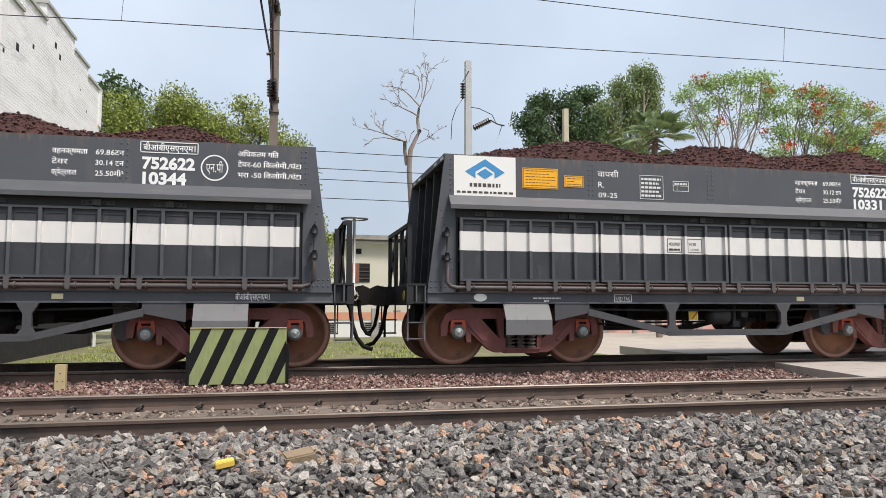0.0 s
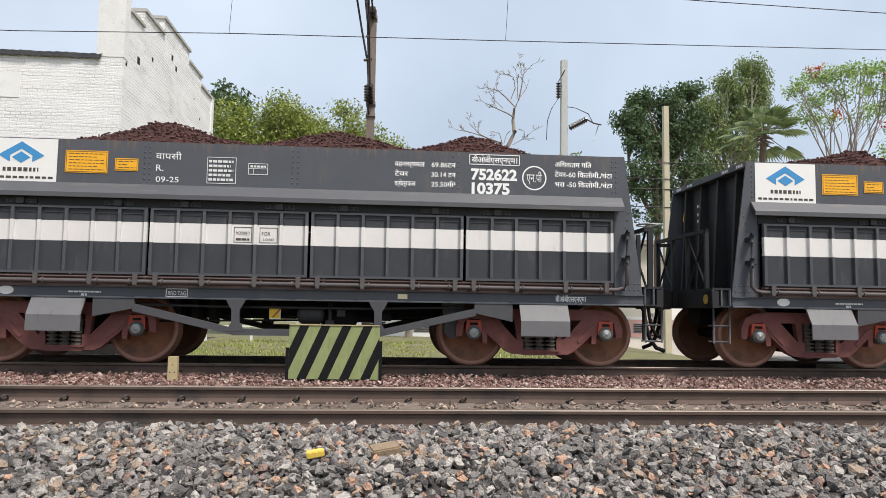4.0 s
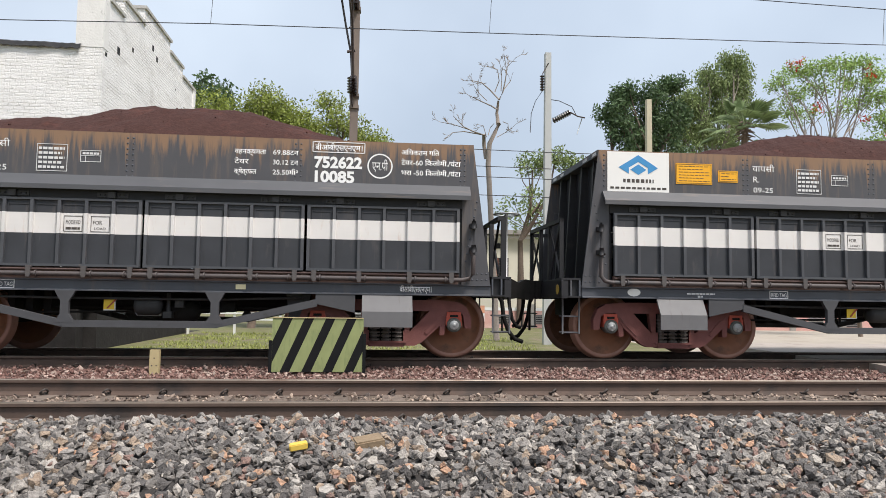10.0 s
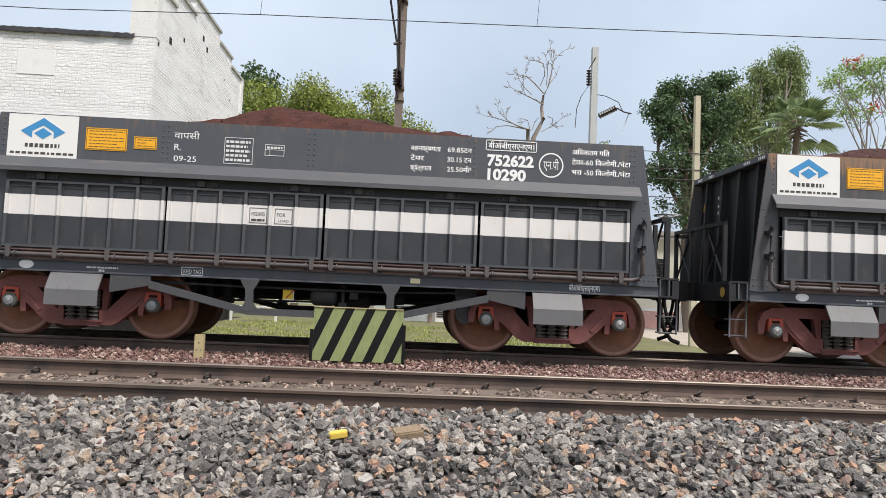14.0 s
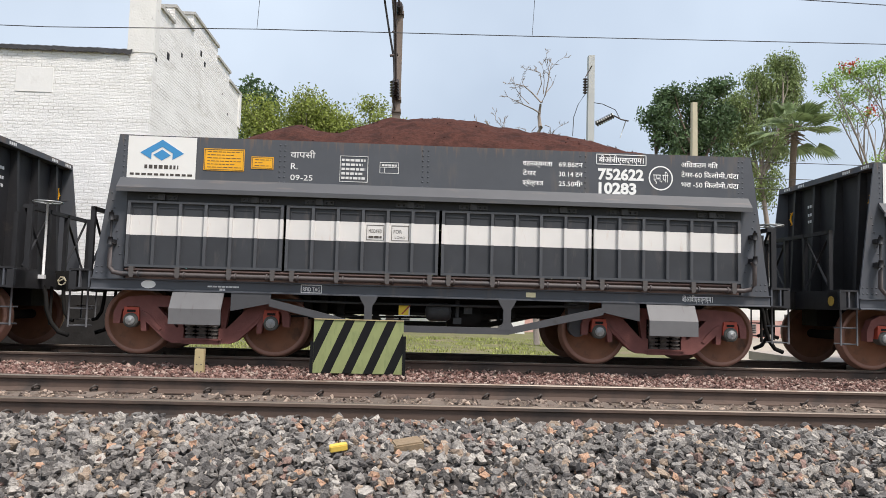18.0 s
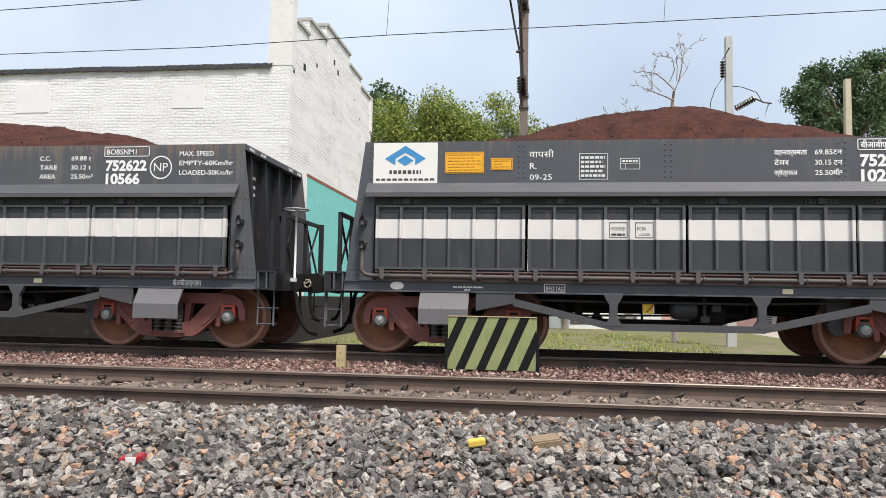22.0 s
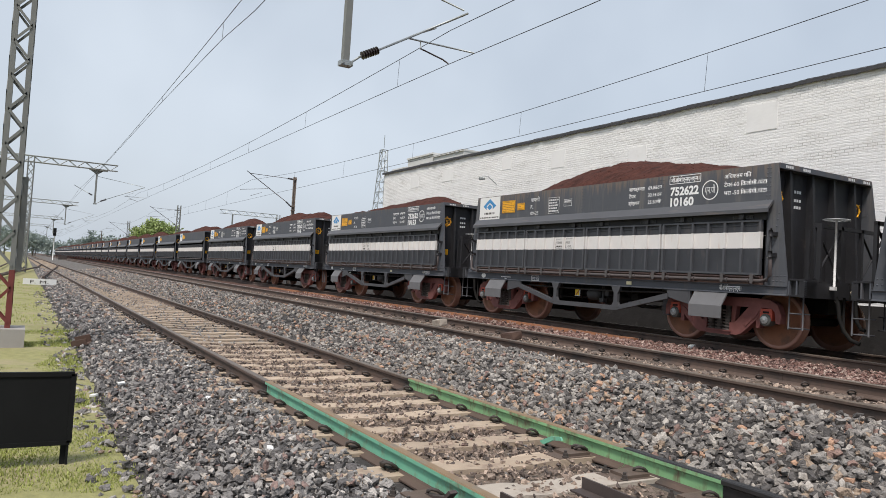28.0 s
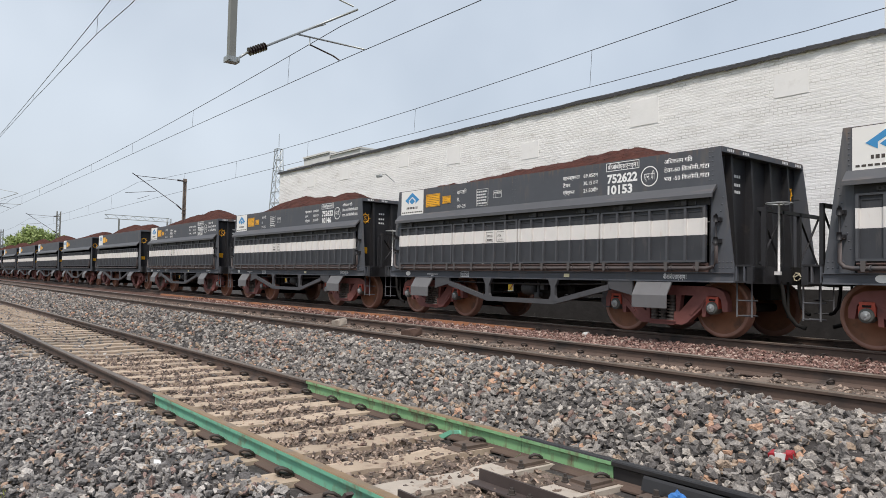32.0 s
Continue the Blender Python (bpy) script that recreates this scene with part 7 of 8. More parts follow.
def dead_tree():
    rnd = random.Random(4)
    ob = thing("dead_tree", "bare dead tree with grey twisted branches", "tree")
    bm = bmesh.new()

    def grow(a, d, ln, r, depth):
        pts, p, dd = [a], a.copy(), d.copy()
        for _ in range(4):
            dd = (dd + Vector((rnd.gauss(0, .16), rnd.gauss(0, .12), rnd.gauss(0.03, .13)))).normalized()
            p = p + dd * ln / 4
            pts.append(p.copy())
        tube(bm, pts, r, 6 if r > 0.03 else 4, r1=max(0.005, r * 0.55))
        if depth:
            for k in range(3):
                q = pts[rnd.choice((2, 3, 4, 4))]
                nd = (dd + Vector((rnd.gauss(0, .55), rnd.gauss(0, .3), rnd.gauss(0.1, .4)))).normalized()
                grow(q, nd, ln * rnd.uniform(0.5, 0.72), max(0.007, r * 0.6), depth - 1)

    def bough(pts, r0, r1, twigs=2):
        ps = [Vector((4.44 + (x - 4.38) * 0.96, 24 + rnd.uniform(-.15, .15), z - 0.05)) for x, z in pts]
        tube(bm, ps, r0 * 0.72, 6, r1=r1 * 0.72)
        d = (ps[-1] - ps[-2]).normalized()
        for k in range(twigs):
            nd = (d + Vector((rnd.gauss(0, .35), rnd.gauss(0, .3), rnd.gauss(0.1, .3)))).normalized()
            grow(ps[-1 if k % 2 else -2], nd, 0.26, r1 * 0.65, 2)

    bough([(4.35, G), (4.15, 3.0), (4.0, 5.6), (4.03, 6.28), (4.22, 6.67), (4.38, 7.0)], 0.15, 0.095, 0)
    bough([(4.38, 7.0), (4.32, 7.39), (4.37, 7.82)], 0.1, 0.055, 0)
    bough([(4.37, 7.82), (4.52, 8.12), (4.59, 8.51), (4.65, 8.97), (4.95, 9.3)], 0.045, 0.014, 3)
    bough([(4.55, 8.2), (4.78, 8.5), (4.9, 8.85)], 0.025, 0.012, 1)
    bough([(4.65, 8.97), (4.56, 9.4)], 0.018, 0.01, 2)
    bough([(4.37, 7.82), (4.06, 8.2), (3.74, 8.39), (3.35, 8.51)], 0.04, 0.014, 3)
    bough([(4.25, 8.15), (4.38, 8.5), (4.3, 8.85), (4.05, 8.95)], 0.028, 0.012, 3)
    bough([(4.47, 8.18), (4.5, 8.65), (4.47, 9.0)], 0.024, 0.012, 2)
    bough([(4.32, 7.46), (4.13, 7.65), (3.74, 7.8), (3.29, 7.92)], 0.045, 0.014, 3)
    bough([(3.93, 7.77), (3.66, 8.05), (3.48, 8.3)], 0.022, 0.012, 2)
    bough([(3.95, 5.8), (3.87, 6.27), (3.83, 6.6)], 0.11, 0.08, 0)
    bough([(3.83, 6.6), (3.42, 6.72), (3.09, 6.84), (2.77, 7.22)], 0.04, 0.014, 3)
    bough([(3.75, 6.62), (3.15, 6.72), (2.74, 6.65), (2.48, 6.45)], 0.03, 0.012, 1)
    bough([(3.42, 6.74), (2.8, 6.92), (2.35, 7.0)], 0.024, 0.012, 3)
    bough([(3.95, 6.55), (3.8, 6.88), (3.5, 6.95)], 0.022, 0.01, 1)
    bough([(4.0, 6.6), (4.1, 6.9), (4.2, 7.0)], 0.025, 0.012, 0)
    bough([(4.32, 6.54), (4.64, 6.74), (4.9, 6.91)], 0.022, 0.01, 2)
    bough([(4.5, 7.05), (4.7, 7.0), (4.76, 6.78)], 0.02, 0.01, 1)
    part("trunk", bm, "bark_pale", ob)


dead_tree()


# ---- overhead line ----
def insulator(bm, a, b, r=0.07, n=7):
    """A ribbed porcelain body turned about the line from a to b."""
    a, b = Vector(a), Vector(b)
    d = (b - a).normalized()
    s = d.cross(Vector((0, 0, 1)) if abs(d.z) < 0.9 else Vector((1, 0, 0))).normalized()
    u = s.cross(d)
    rings = []
    for k in range(n):
        for f, q in ((0.02, 0.42), (0.3, 0.5), (0.42, 1.0), (0.62, 0.96), (0.72, 0.5)):
            c = a.lerp(b, (k + f) / n)
            rings.append([bm.verts.new(c + r * q * (math.cos(math.pi * i / 5) * s + math.sin(math.pi * i / 5) * u)) for i in range(10)])
    for p, q in zip(rings, rings[1:]):
        for i in range(10):
            bm.faces.new((p[i], p[(i + 1) % 10], q[(i + 1) % 10], q[i]))
    bm.faces.new(rings[0])
    bm.faces.new(rings[-1][::-1])


def line_part(ob, name, pts, r, material, label=""):
    bm = bmesh.new()
    tube(bm, pts, r, 6)
    return part(name, bm, material, ob, label)


def insulator_part(ob, a, b, r=0.07, n=7):
    bm = bmesh.new()
    insulator(bm, a, b, r, n)
    return part("insulator", bm, "insulator", ob, "ribbed brown porcelain insulator")


def lattice(bm, x, y, z0, z1, half, step, r=0.018):
    for dx in (-half, half):
        for dy in (-half, half):
            tube(bm, [(x + dx, y + dy, z0), (x + dx, y + dy, z1)], r * 1.3, 4)
    z, k = z0, 0
    while z + step <= z1 + 0.01:
        for (ax, ay), (bx, by) in (((-1, -1), (1, -1)), ((1, -1), (1, 1)), ((1, 1), (-1, 1)), ((-1, 1), (-1, -1))):
            s = 1 if k % 2 else -1
            tube(bm, [(x + ax * half, y + ay * half, z if s > 0 else z + step), (x + bx * half, y + by * half, z + step if s > 0 else z)], r * 0.8, 4)
        z += step
        k += 1


def ohe_mast(x, y=14.55, lattice_mast=False):
    """A mast behind the train with the bracket that holds the wires over its track."""
    ob = thing("overhead_mast", "brown steel overhead line mast with insulated bracket" if not lattice_mast else "grey lattice overhead line mast with bracket", "overhead mast", "overhead masts")
    bm = bmesh.new()
    if lattice_mast:
        lattice(bm, x, y, G, 7.4, 0.17, 0.55, 0.03)
        part("post", bm, "mast_grey", ob)
    else:
        for d in (-0.085, 0.085):
            box(bm, x - 0.08, x + 0.08, y + d - 0.008, y + d + 0.008, G, 6.96)
        box(bm, x - 0.008, x + 0.008, y - 0.085, y + 0.085, G, 6.96)
        part("post", bm, "mast_brown", ob)
    cz, sz = 5.42, 6.75
    insulator_part(ob, (x, y - 0.15, 4.98), (x - 0.02, y - 0.5, 5.28))
    line_part(ob, "bracket_tube", [(x - 0.02, y - 0.5, 5.28), (x - 0.06, YC - 0.35, 7.0)], 0.024, "steel_dark")
    insulator_part(ob, (x, y - 0.12, 6.8), (x, y - 0.5, 6.82))
    line_part(ob, "stay_tube", [(x, y - 0.5, 6.82), (x - 0.06, YC - 0.1, 6.86)], 0.018, "steel_dark")
    line_part(ob, "steady_tube", [(x - 0.04, 13.0, 6.0), (x - 0.05, 11.2, 5.75)], 0.016, "steel_dark")
    line_part(ob, "register_arm", [(x - 0.04, 12.6, 5.7), (x - 0.05, 11.9, cz)], 0.013, "steel_dark")
    for z in (3.4, 4.76, 5.0, 6.8):
        bm = bmesh.new()
        box(bm, x - 0.095, x + 0.095, y - 0.13, y + 0.11, z - 0.03, z + 0.03)
        part("clamp", bm, "mast_brown", ob)
    if x > -1:
        # feeder hung in front of the post on a long insulator
        insulator_part(ob, (x - 0.045, y - 0.2, 5.0), (x - 0.05, y - 0.2, 5.34), 0.1, 6)
        line_part(ob, "feeder_link", [(x - 0.03, y - 0.12, 4.76), (x - 0.04, y - 0.2, 4.85), (x - 0.045, y - 0.2, 5.0)], 0.022, "steel_dark")
        line_part(ob, "feeder", [(x - 0.05, y - 0.2, 5.34), (x - 0.08, y - 0.22, 5.8), (x - 0.2, y - 0.3, 6.4), (x - 0.42, y - 0.5, 7.6)], 0.024, "wire")
        line_part(ob, "feeder", [(x - 0.05, y - 0.2, 5.34), (x - 0.07, y - 0.24, 5.9), (x - 0.1, y - 0.3, 6.6), (x - 0.22, y - 0.5, 7.6)], 0.018, "wire")
        line_part(ob, "feeder_tie", [(x - 0.16, y - 0.24, 5.84), (x - 0.0, y - 0.24, 5.87)], 0.028, "steel_dark")
    return ob


def contact_line(name, y, supports, contact, top, sags, droppers, label, r=0.007):
    """Contact wire, catenary and droppers between supports along the track. contact: (x, z) from right to left."""
    ob = thing(name, label, "overhead wire")
    line_part(ob, "contact_wire", [(x, y, z) for x, z in contact], r, "wire")
    cx, cz = [q[0] for q in contact][::-1], [q[1] for q in contact][::-1]
    pts = []
    for (a, b), sag in zip(zip(supports, supports[1:]), sags):
        for k in range(16):
            u = k / 8 - 1
            pts.append((a + (b - a) * k / 16, y, top - sag * (1 - u * u)))
    pts.append((supports[-1], y, top))
    line_part(ob, "catenary_wire", pts, r * 1.1, "wire")
    px, pz = [q[0] for q in pts][::-1], [q[2] for q in pts][::-1]
    for x in droppers:
        line_part(ob, "dropper", [(x, y, float(np.interp(x, cx, cz))), (x + 0.05, y, float(np.interp(x, px, pz)))], r * 0.6, "wire")
    return ob


ohe_mast(-0.29)
ohe_mast(-46.6, 14.75)
ohe_mast(-88.0, 14.7, True)
ohe_mast(-135.0, 14.7, True)
ohe_mast(-185.0, 14.7)
contact_line("wires_over_train", 11.9, [46, -0.29, -46.6, -88, -135, -185, -400], [(46, 5.65), (9.3, 5.62), (2, 5.45), (-2.6, 5.36), (-6, 5.24), (-17.4, 5.18), (-46.6, 5.2), (-400, 5.3)], 6.45, [0.25, 0.6, 0.6, 0.6, 0.6, 0.3],
             [16, 9.27, 2.03, -2.6, -10.75, -17.43, -24.2, -31, -38, -53, -60, -67, -74], "contact wire, catenary and droppers over the train")
contact_line("wires_over_middle_track", 7.1, [36, -13.4, -62, -110.5, -159, -207, -400], [(36, 5.35), (-9, 5.38), (-13.4, 5.43), (-62, 5.47), (-400, 5.5)], 6.16, [0.3, 0.35, 0.35, 0.35, 0.35, 0.3],
             [-4.5, -15.85, -22.5, -29.3, -36.2, -43, -50, -57], "contact wire, catenary and droppers over the empty track")
contact_line("wires_over_siding", 2.85, [36, -13.4, -62, -110.5, -159, -207, -400], [(36, 5.3), (-13, 5.44), (-15.5, 5.57), (-23, 5.65), (-400, 5.65)], 5.97, [0.3, 0.26, 0.3, 0.3, 0.3, 0.3],
             [-15.5, -23.1, -28.2, -36, -43], "contact wire and catenary over the siding")
for z, yy in ((5.6, 21.9), (5.08, 21.9), (4.75, 21.9), (4.18, 21.9)):
    bm = bmesh.new()
    tube(bm, [(-0.5, yy, z + 0.02), (5.6, yy, z - 0.03), (20, yy, z), (60, yy, z)], 0.012, 5)
    tagged(finish("aerial_wire", bm, "wire"), "thin aerial wire behind the train", "wire", "aerial wires")


def portal(x, near=False):
    """A boom on a lattice mast beside the siding, with a drop tube and bracket over the middle track."""
    ob = thing("overhead_portal", "grey lattice mast and boom that carry the overhead wires", "overhead mast", "overhead portals")
    y = -0.64 if near else -0.45
    yd = 4.77 if near else 4.0
    bm = bmesh.new()
    if near:
        hw = 0.115

        def straps(bm, z0, z1):
            """Flat lacing bars that zigzag up the four faces."""
            z, k = z0, 0
            while z < z1:
                a, b = (-hw, hw) if k % 2 else (hw, -hw)
                for s in (-1, 1):
                    ya, xa = y + s * (hw + 0.042), x + s * (hw + 0.042)
                    prism(bm, [(x + a, z - 0.03), (x + b, z + 0.24), (x + b, z + 0.30), (x + a, z + 0.03)], ya - 0.006, ya + 0.006)
                    profile_x(bm, [(y + a, z - 0.03), (y + b, z + 0.24), (y + b, z + 0.30), (y + a, z + 0.03)], xa - 0.006, xa + 0.006)
                z += 0.27
                k += 1

        for dx in (-hw, hw):
            for dy in (-hw, hw):
                box(bm, x + dx - 0.035, x + dx + 0.035, y + dy - 0.035, y + dy + 0.035, 0.62, 8.2)
        straps(bm, 0.68, 7.9)
        part("lattice_post", bm, "mast_grey", ob)
        bm = bmesh.new()
        for dx in (-hw, hw):
            for dy in (-hw, hw):
                box(bm, x + dx - 0.037, x + dx + 0.037, y + dy - 0.037, y + dy + 0.037, -0.3, 0.62)
        straps(bm, -0.2, 0.4)
        part("red_foot", bm, "mast_red", ob, "red-oxide painted foot")
        bm = bmesh.new()
        box(bm, x - 0.36, x + 0.36, y - 0.36, y + 0.36, -0.75, -0.28)
        part("footing", bm, "concrete", ob)
        bm = bmesh.new()
        box(bm, x - 0.24, x - 0.06, y + 0.16, y + 0.24, 0.6, 2.1)
        part("side_plate", bm, "mast_grey", ob)
    else:
        lattice(bm, x, y, -0.6, 8.0, 0.2, 0.6, 0.035)
        part("lattice_post", bm, "mast_grey", ob)
    bm = bmesh.new()
    z0, z1, y1 = 7.65, 8.1, 5.45
    for dx in (-0.2, 0.2):
        for z in (z0, z1):
            tube(bm, [(x + dx, y - 4.5, z), (x + dx, y1, z)], 0.035, 4)
        n = 18
        for k in range(n):
            ya, yb = y - 4.5 + (y1 - y + 4.5) * k / n, y - 4.5 + (y1 - y + 4.5) * (k + 1) / n
            tube(bm, [(x + dx, ya, z0 if k % 2 else z1), (x + dx, yb, z1 if k % 2 else z0)], 0.022, 4)
    part("boom", bm, "galv", ob)
    bm = bmesh.new()
    box(bm, x - 0.065, x + 0.065, yd - 0.065, yd + 0.065, 4.98, 7.65)
    part("drop_tube", bm, "mast_grey", ob)
    bm = bmesh.new()
    box(bm, x - 0.10, x + 0.10, yd - 0.11, yd + 0.13, 4.92, 5.02)
    for d in (-0.08, 0.1):
        box(bm, x + 0.1, x + 0.13, yd + d - 0.02, yd + d + 0.02, 4.94, 5.0)
    part("drop_foot", bm, "galv", ob)
    bm = bmesh.new()
    box(bm, x - 0.12, x + 0.12, yd - 0.55, yd + 0.75, 7.53, 7.62)
    for s in (-1, 1):
        profile_x(bm, [(yd + s * 0.07, 7.53), (yd + s * 0.45, 7.53), (yd + s * 0.07, 7.25)][::s], x - 0.02, x + 0.02)
    part("drop_head", bm, "mast_grey", ob)
    line_part(ob, "link", [(x, yd + 0.09, 4.99), (x, 5.10 if near else yd + 0.4, 5.19)], 0.025, "galv")
    if near:
        insulator_part(ob, (x, 5.10, 5.19), (x, 5.46, 5.385), 0.085, 7)
    else:
        insulator_part(ob, (x, yd + 0.4, 5.19), (x, yd + 0.8, 5.4), 0.085, 7)
    line_part(ob, "bracket_tube", [(x, 5.46, 5.385) if near else (x, yd + 0.8, 5.4), (x, 7.5, 6.62)], 0.026, "galv")
    line_part(ob, "stay_tube", [(x, yd + 0.1, 7.1), (x, 7.4, 6.66)], 0.018, "galv")
    line_part(ob, "steady_tube", [(x, 6.09, 5.77), (x, 7.70, 5.80)], 0.018, "galv")
    line_part(ob, "register_arm", [(x, 6.40, 5.62), (x, 6.95, 5.50), (x, 7.09, 5.44)], 0.016, "steel_dark")
    line_part(ob, "hanger", [(x, 6.40, 5.78), (x, 6.40, 5.60)], 0.012, "galv")
    line_part(ob, "tie", [(x, 6.05, 5.76), (x, 6.75, 6.12)], 0.01, "galv")
    if not near:
        insulator_part(ob, (x, yd - 0.2, 5.6), (x, yd - 0.5, 5.75), 0.08, 5)
        line_part(ob, "bracket_tube", [(x, yd - 0.5, 5.75), (x, 2.5, 6.25)], 0.024, "galv")
    return ob


portal(-13.4, True)
for px in (-62.0, -110.5, -159.0, -207.0):
    portal(px)


def boom_gantry(x, y0, y1, z):
    ob = thing("overhead_portal", "grey lattice boom beyond the train", "overhead mast", "overhead portals")
    bm = bmesh.new()
    for zz in (z, z + 0.6):
        tube(bm, [(x, y0, zz), (x, y1, zz)], 0.05, 4)
    for k in range(14):
        ya, yb = y0 + (y1 - y0) * k / 14, y0 + (y1 - y0) * (k + 1) / 14
        tube(bm, [(x, ya, z if k % 2 else z + 0.6), (x, yb, z + 0.6 if k % 2 else z)], 0.03, 4)
    part("boom", bm, "galv", ob)
    bm = bmesh.new()
    lattice(bm, x, y1, G, z + 0.6, 0.25, 0.8, 0.04)
    part("lattice_post", bm, "mast_grey", ob)
    bm = bmesh.new()
    box(bm, x - 0.1, x + 0.1, y0 + 2.0, y0 + 2.2, z - 2.4, z)
    part("drop_tube", bm, "mast_grey", ob)


boom_gantry(-120.0, 26.5, 36.2, 9.2)


def pole(name, x, y, z1, w, material, label, fittings=True):
    ob = thing(name, label, "pole")
    bm = bmesh.new()
    prism(bm, [(x - w * 0.62, G), (x + w * 0.62, G), (x + w * 0.45, z1), (x - w * 0.45, z1)], y - w / 2, y + w / 2)
    part("post", bm, material, ob)
    if fittings:
        line_part(ob, "bracket", [(x - 0.2, y - 0.1, z1 - 0.72), (x, y - 0.1, z1 - 0.35)], 0.018, "steel_dark")
        insulator_part(ob, (x - 0.2, y - 0.1, z1 - 1.26), (x - 0.2, y - 0.1, z1 - 0.74), 0.08, 6)
        insulator_part(ob, (x + 0.15, y - 0.1, z1 - 2.2), (x + 0.70, y - 0.1, z1 - 1.9), 0.10, 8)
        line_part(ob, "jumper", [(x - 0.2, y - 0.1, z1 - 1.26), (x - 0.42, y - 0.1, z1 - 1.6), (x - 0.55, y - 0.1, z1 - 2.0), (x - 0.58, y - 0.1, z1 - 2.6)], 0.012, "wire")
        line_part(ob, "jumper", [(x + 0.08, y - 0.1, z1 - 1.52), (x + 0.35, y - 0.1, z1 - 1.55), (x + 0.76, y - 0.1, z1 - 1.72), (x + 0.92, y - 0.1, z1 - 2.02)], 0.012, "wire")
        line_part(ob, "arm", [(x + 0.70, y - 0.1, z1 - 1.9), (x + 0.95, y - 0.1, z1 - 2.02), (x + 1.18, y - 0.1, z1 - 2.06)], 0.022, "steel_dark")
        line_part(ob, "arm", [(x + 1.10, y - 0.1, z1 - 2.04), (x + 0.92, y - 0.1, z1 - 2.6)], 0.014, "galv")
    return ob


pole("concrete_pole", 5.63, 22, 8.78, 0.205, "galv_pole", "grey steel pole with brown insulators")
pole("concrete_pole", 8.94, 22, 7.42, 0.17, "ochre_pole", "short buff concrete post", False)


# ---- the yard to the left: boards, signal, crossing tracks, distance ----
def name_board():
    ob = thing("black_board", "blank black signboard on two legs in the grass", "signboard")
    x, y0, y1, z0, z1 = -5.95, -0.95, 0.0, -0.41, 0.07
    bm = bmesh.new()
    box(bm, x - 0.012, x + 0.012, y0, y1, z0, z1)
    part("panel", bm, "board_black", ob)
    bm = bmesh.new()
    for a, b, c, d in ((y0, y1, z1 - 0.015, z1 + 0.015), (y0, y1, z0 - 0.015, z0 + 0.015), (y1 - 0.02, y1 + 0.012, z0, z1), (y0 - 0.012, y0 + 0.02, z0, z1)):
        box(bm, x - 0.02, x + 0.02, a, b, c, d)
    part("frame", bm, "board_black", ob)
    for y in (-0.87, -0.03):
        bm = bmesh.new()
        box(bm, x - 0.03, x - 0.015, y - 0.025, y + 0.025, -0.62, z1)
        box(bm, x - 0.03, x + 0.01, y + 0.01, y + 0.025, -0.62, z1)
        part("leg", bm, "board_black", ob)


name_board()
bm = bmesh.new()
profile_x(bm, [(-0.14, -0.1), (0.14, -0.1), (0.14, 0.1), (0.122, 0.1), (0.122, -0.082), (-0.122, -0.082), (-0.122, 0.06), (-0.14, 0.06)], -0.2, 0.2)
tagged(finish("steel_channel", bm, "box_rust", at=pose(-13.0, 0.50, -0.44, 12, -14, 62) @ Matrix.Scale(0.62, 4)), "short rusty steel channel lying open on the stones", "steel channel")
fm = thing("fouling_mark", "low white marker board with black letters", "marker board")
bm = bmesh.new()
box(bm, -37.05, -37.0, -0.36, 0.95, -0.50, -0.24)
part("panel", bm, "white", fm)
me_fm = lettering("F. M.", 0.2, 0.72)
me_fm.materials.append(M["ink"])
fmt = new("letters", me_fm)
fmt.parent = fm
fmt.matrix_basis = pose(-36.99, -0.08, -0.445, 0, 0, 90)


def signal():
    ob = thing("signal_post", "white signal post with a dark lamp head", "railway signal")
    x, y = -168, 4.6
    bm = bmesh.new()
    tube(bm, [(x, y, -0.4), (x, y, 5.2)], 0.09, 8)
    part("post", bm, "white", ob)
    bm = bmesh.new()
    box(bm, x - 0.15, x + 0.15, y - 0.3, y + 0.3, 4.6, 6.2)
    part("lamp_head", bm, "board_black", ob)
    bm = bmesh.new()
    box(bm, x - 0.4, x + 0.4, y + 1.0, y + 2.6, -0.4, 0.6)
    part("relay_case", bm, "steel_dark", ob)


signal()


def cross_tracks():
    """Rails that swing off the siding far down the line."""
    for k, (pts, label) in enumerate((([(-44.0, 0.55), (-60, 1.35), (-78, 2.3), (-90, 2.85), (-110, 3.1)], "rusty turnout rail curving away"), ([(-40.5, -1.6), (-56, -0.6), (-76, 0.75), (-92, 1.25), (-120, 1.35)], "rusty turnout rail curving away"),
                                      ([(-40, -3.4), (-70, -2.0), (-110, -1.8), (-300, -2.5)], "rusty rail of a far siding"), ([(-40, -1.7), (-70, -0.25), (-110, -0.1), (-300, -0.8)], "rusty rail of a far siding"))):
        bm = bmesh.new()
        for (xa, ya), (xb, yb) in zip(pts, pts[1:]):
            a, b = Vector((xa, ya, Z3 - 0.1)), Vector((xb, yb, Z3 - 0.1))
            n = (b - a).cross(Vector((0, 0, 1))).normalized() * 0.045
            vs = [bm.verts.new(p) for p in (a - n, b - n, b + n, a + n)]
            vt = [bm.verts.new(v.co + Vector((0, 0, 0.1))) for v in vs]
            bm.faces.new(vt)
            for i in range(4):
                bm.faces.new((vs[i], vs[(i + 1) % 4], vt[(i + 1) % 4], vt[i]))
        tagged(finish("rail_turnout_%d" % (k + 1), bm, "rail_side"), label, kind="structure")


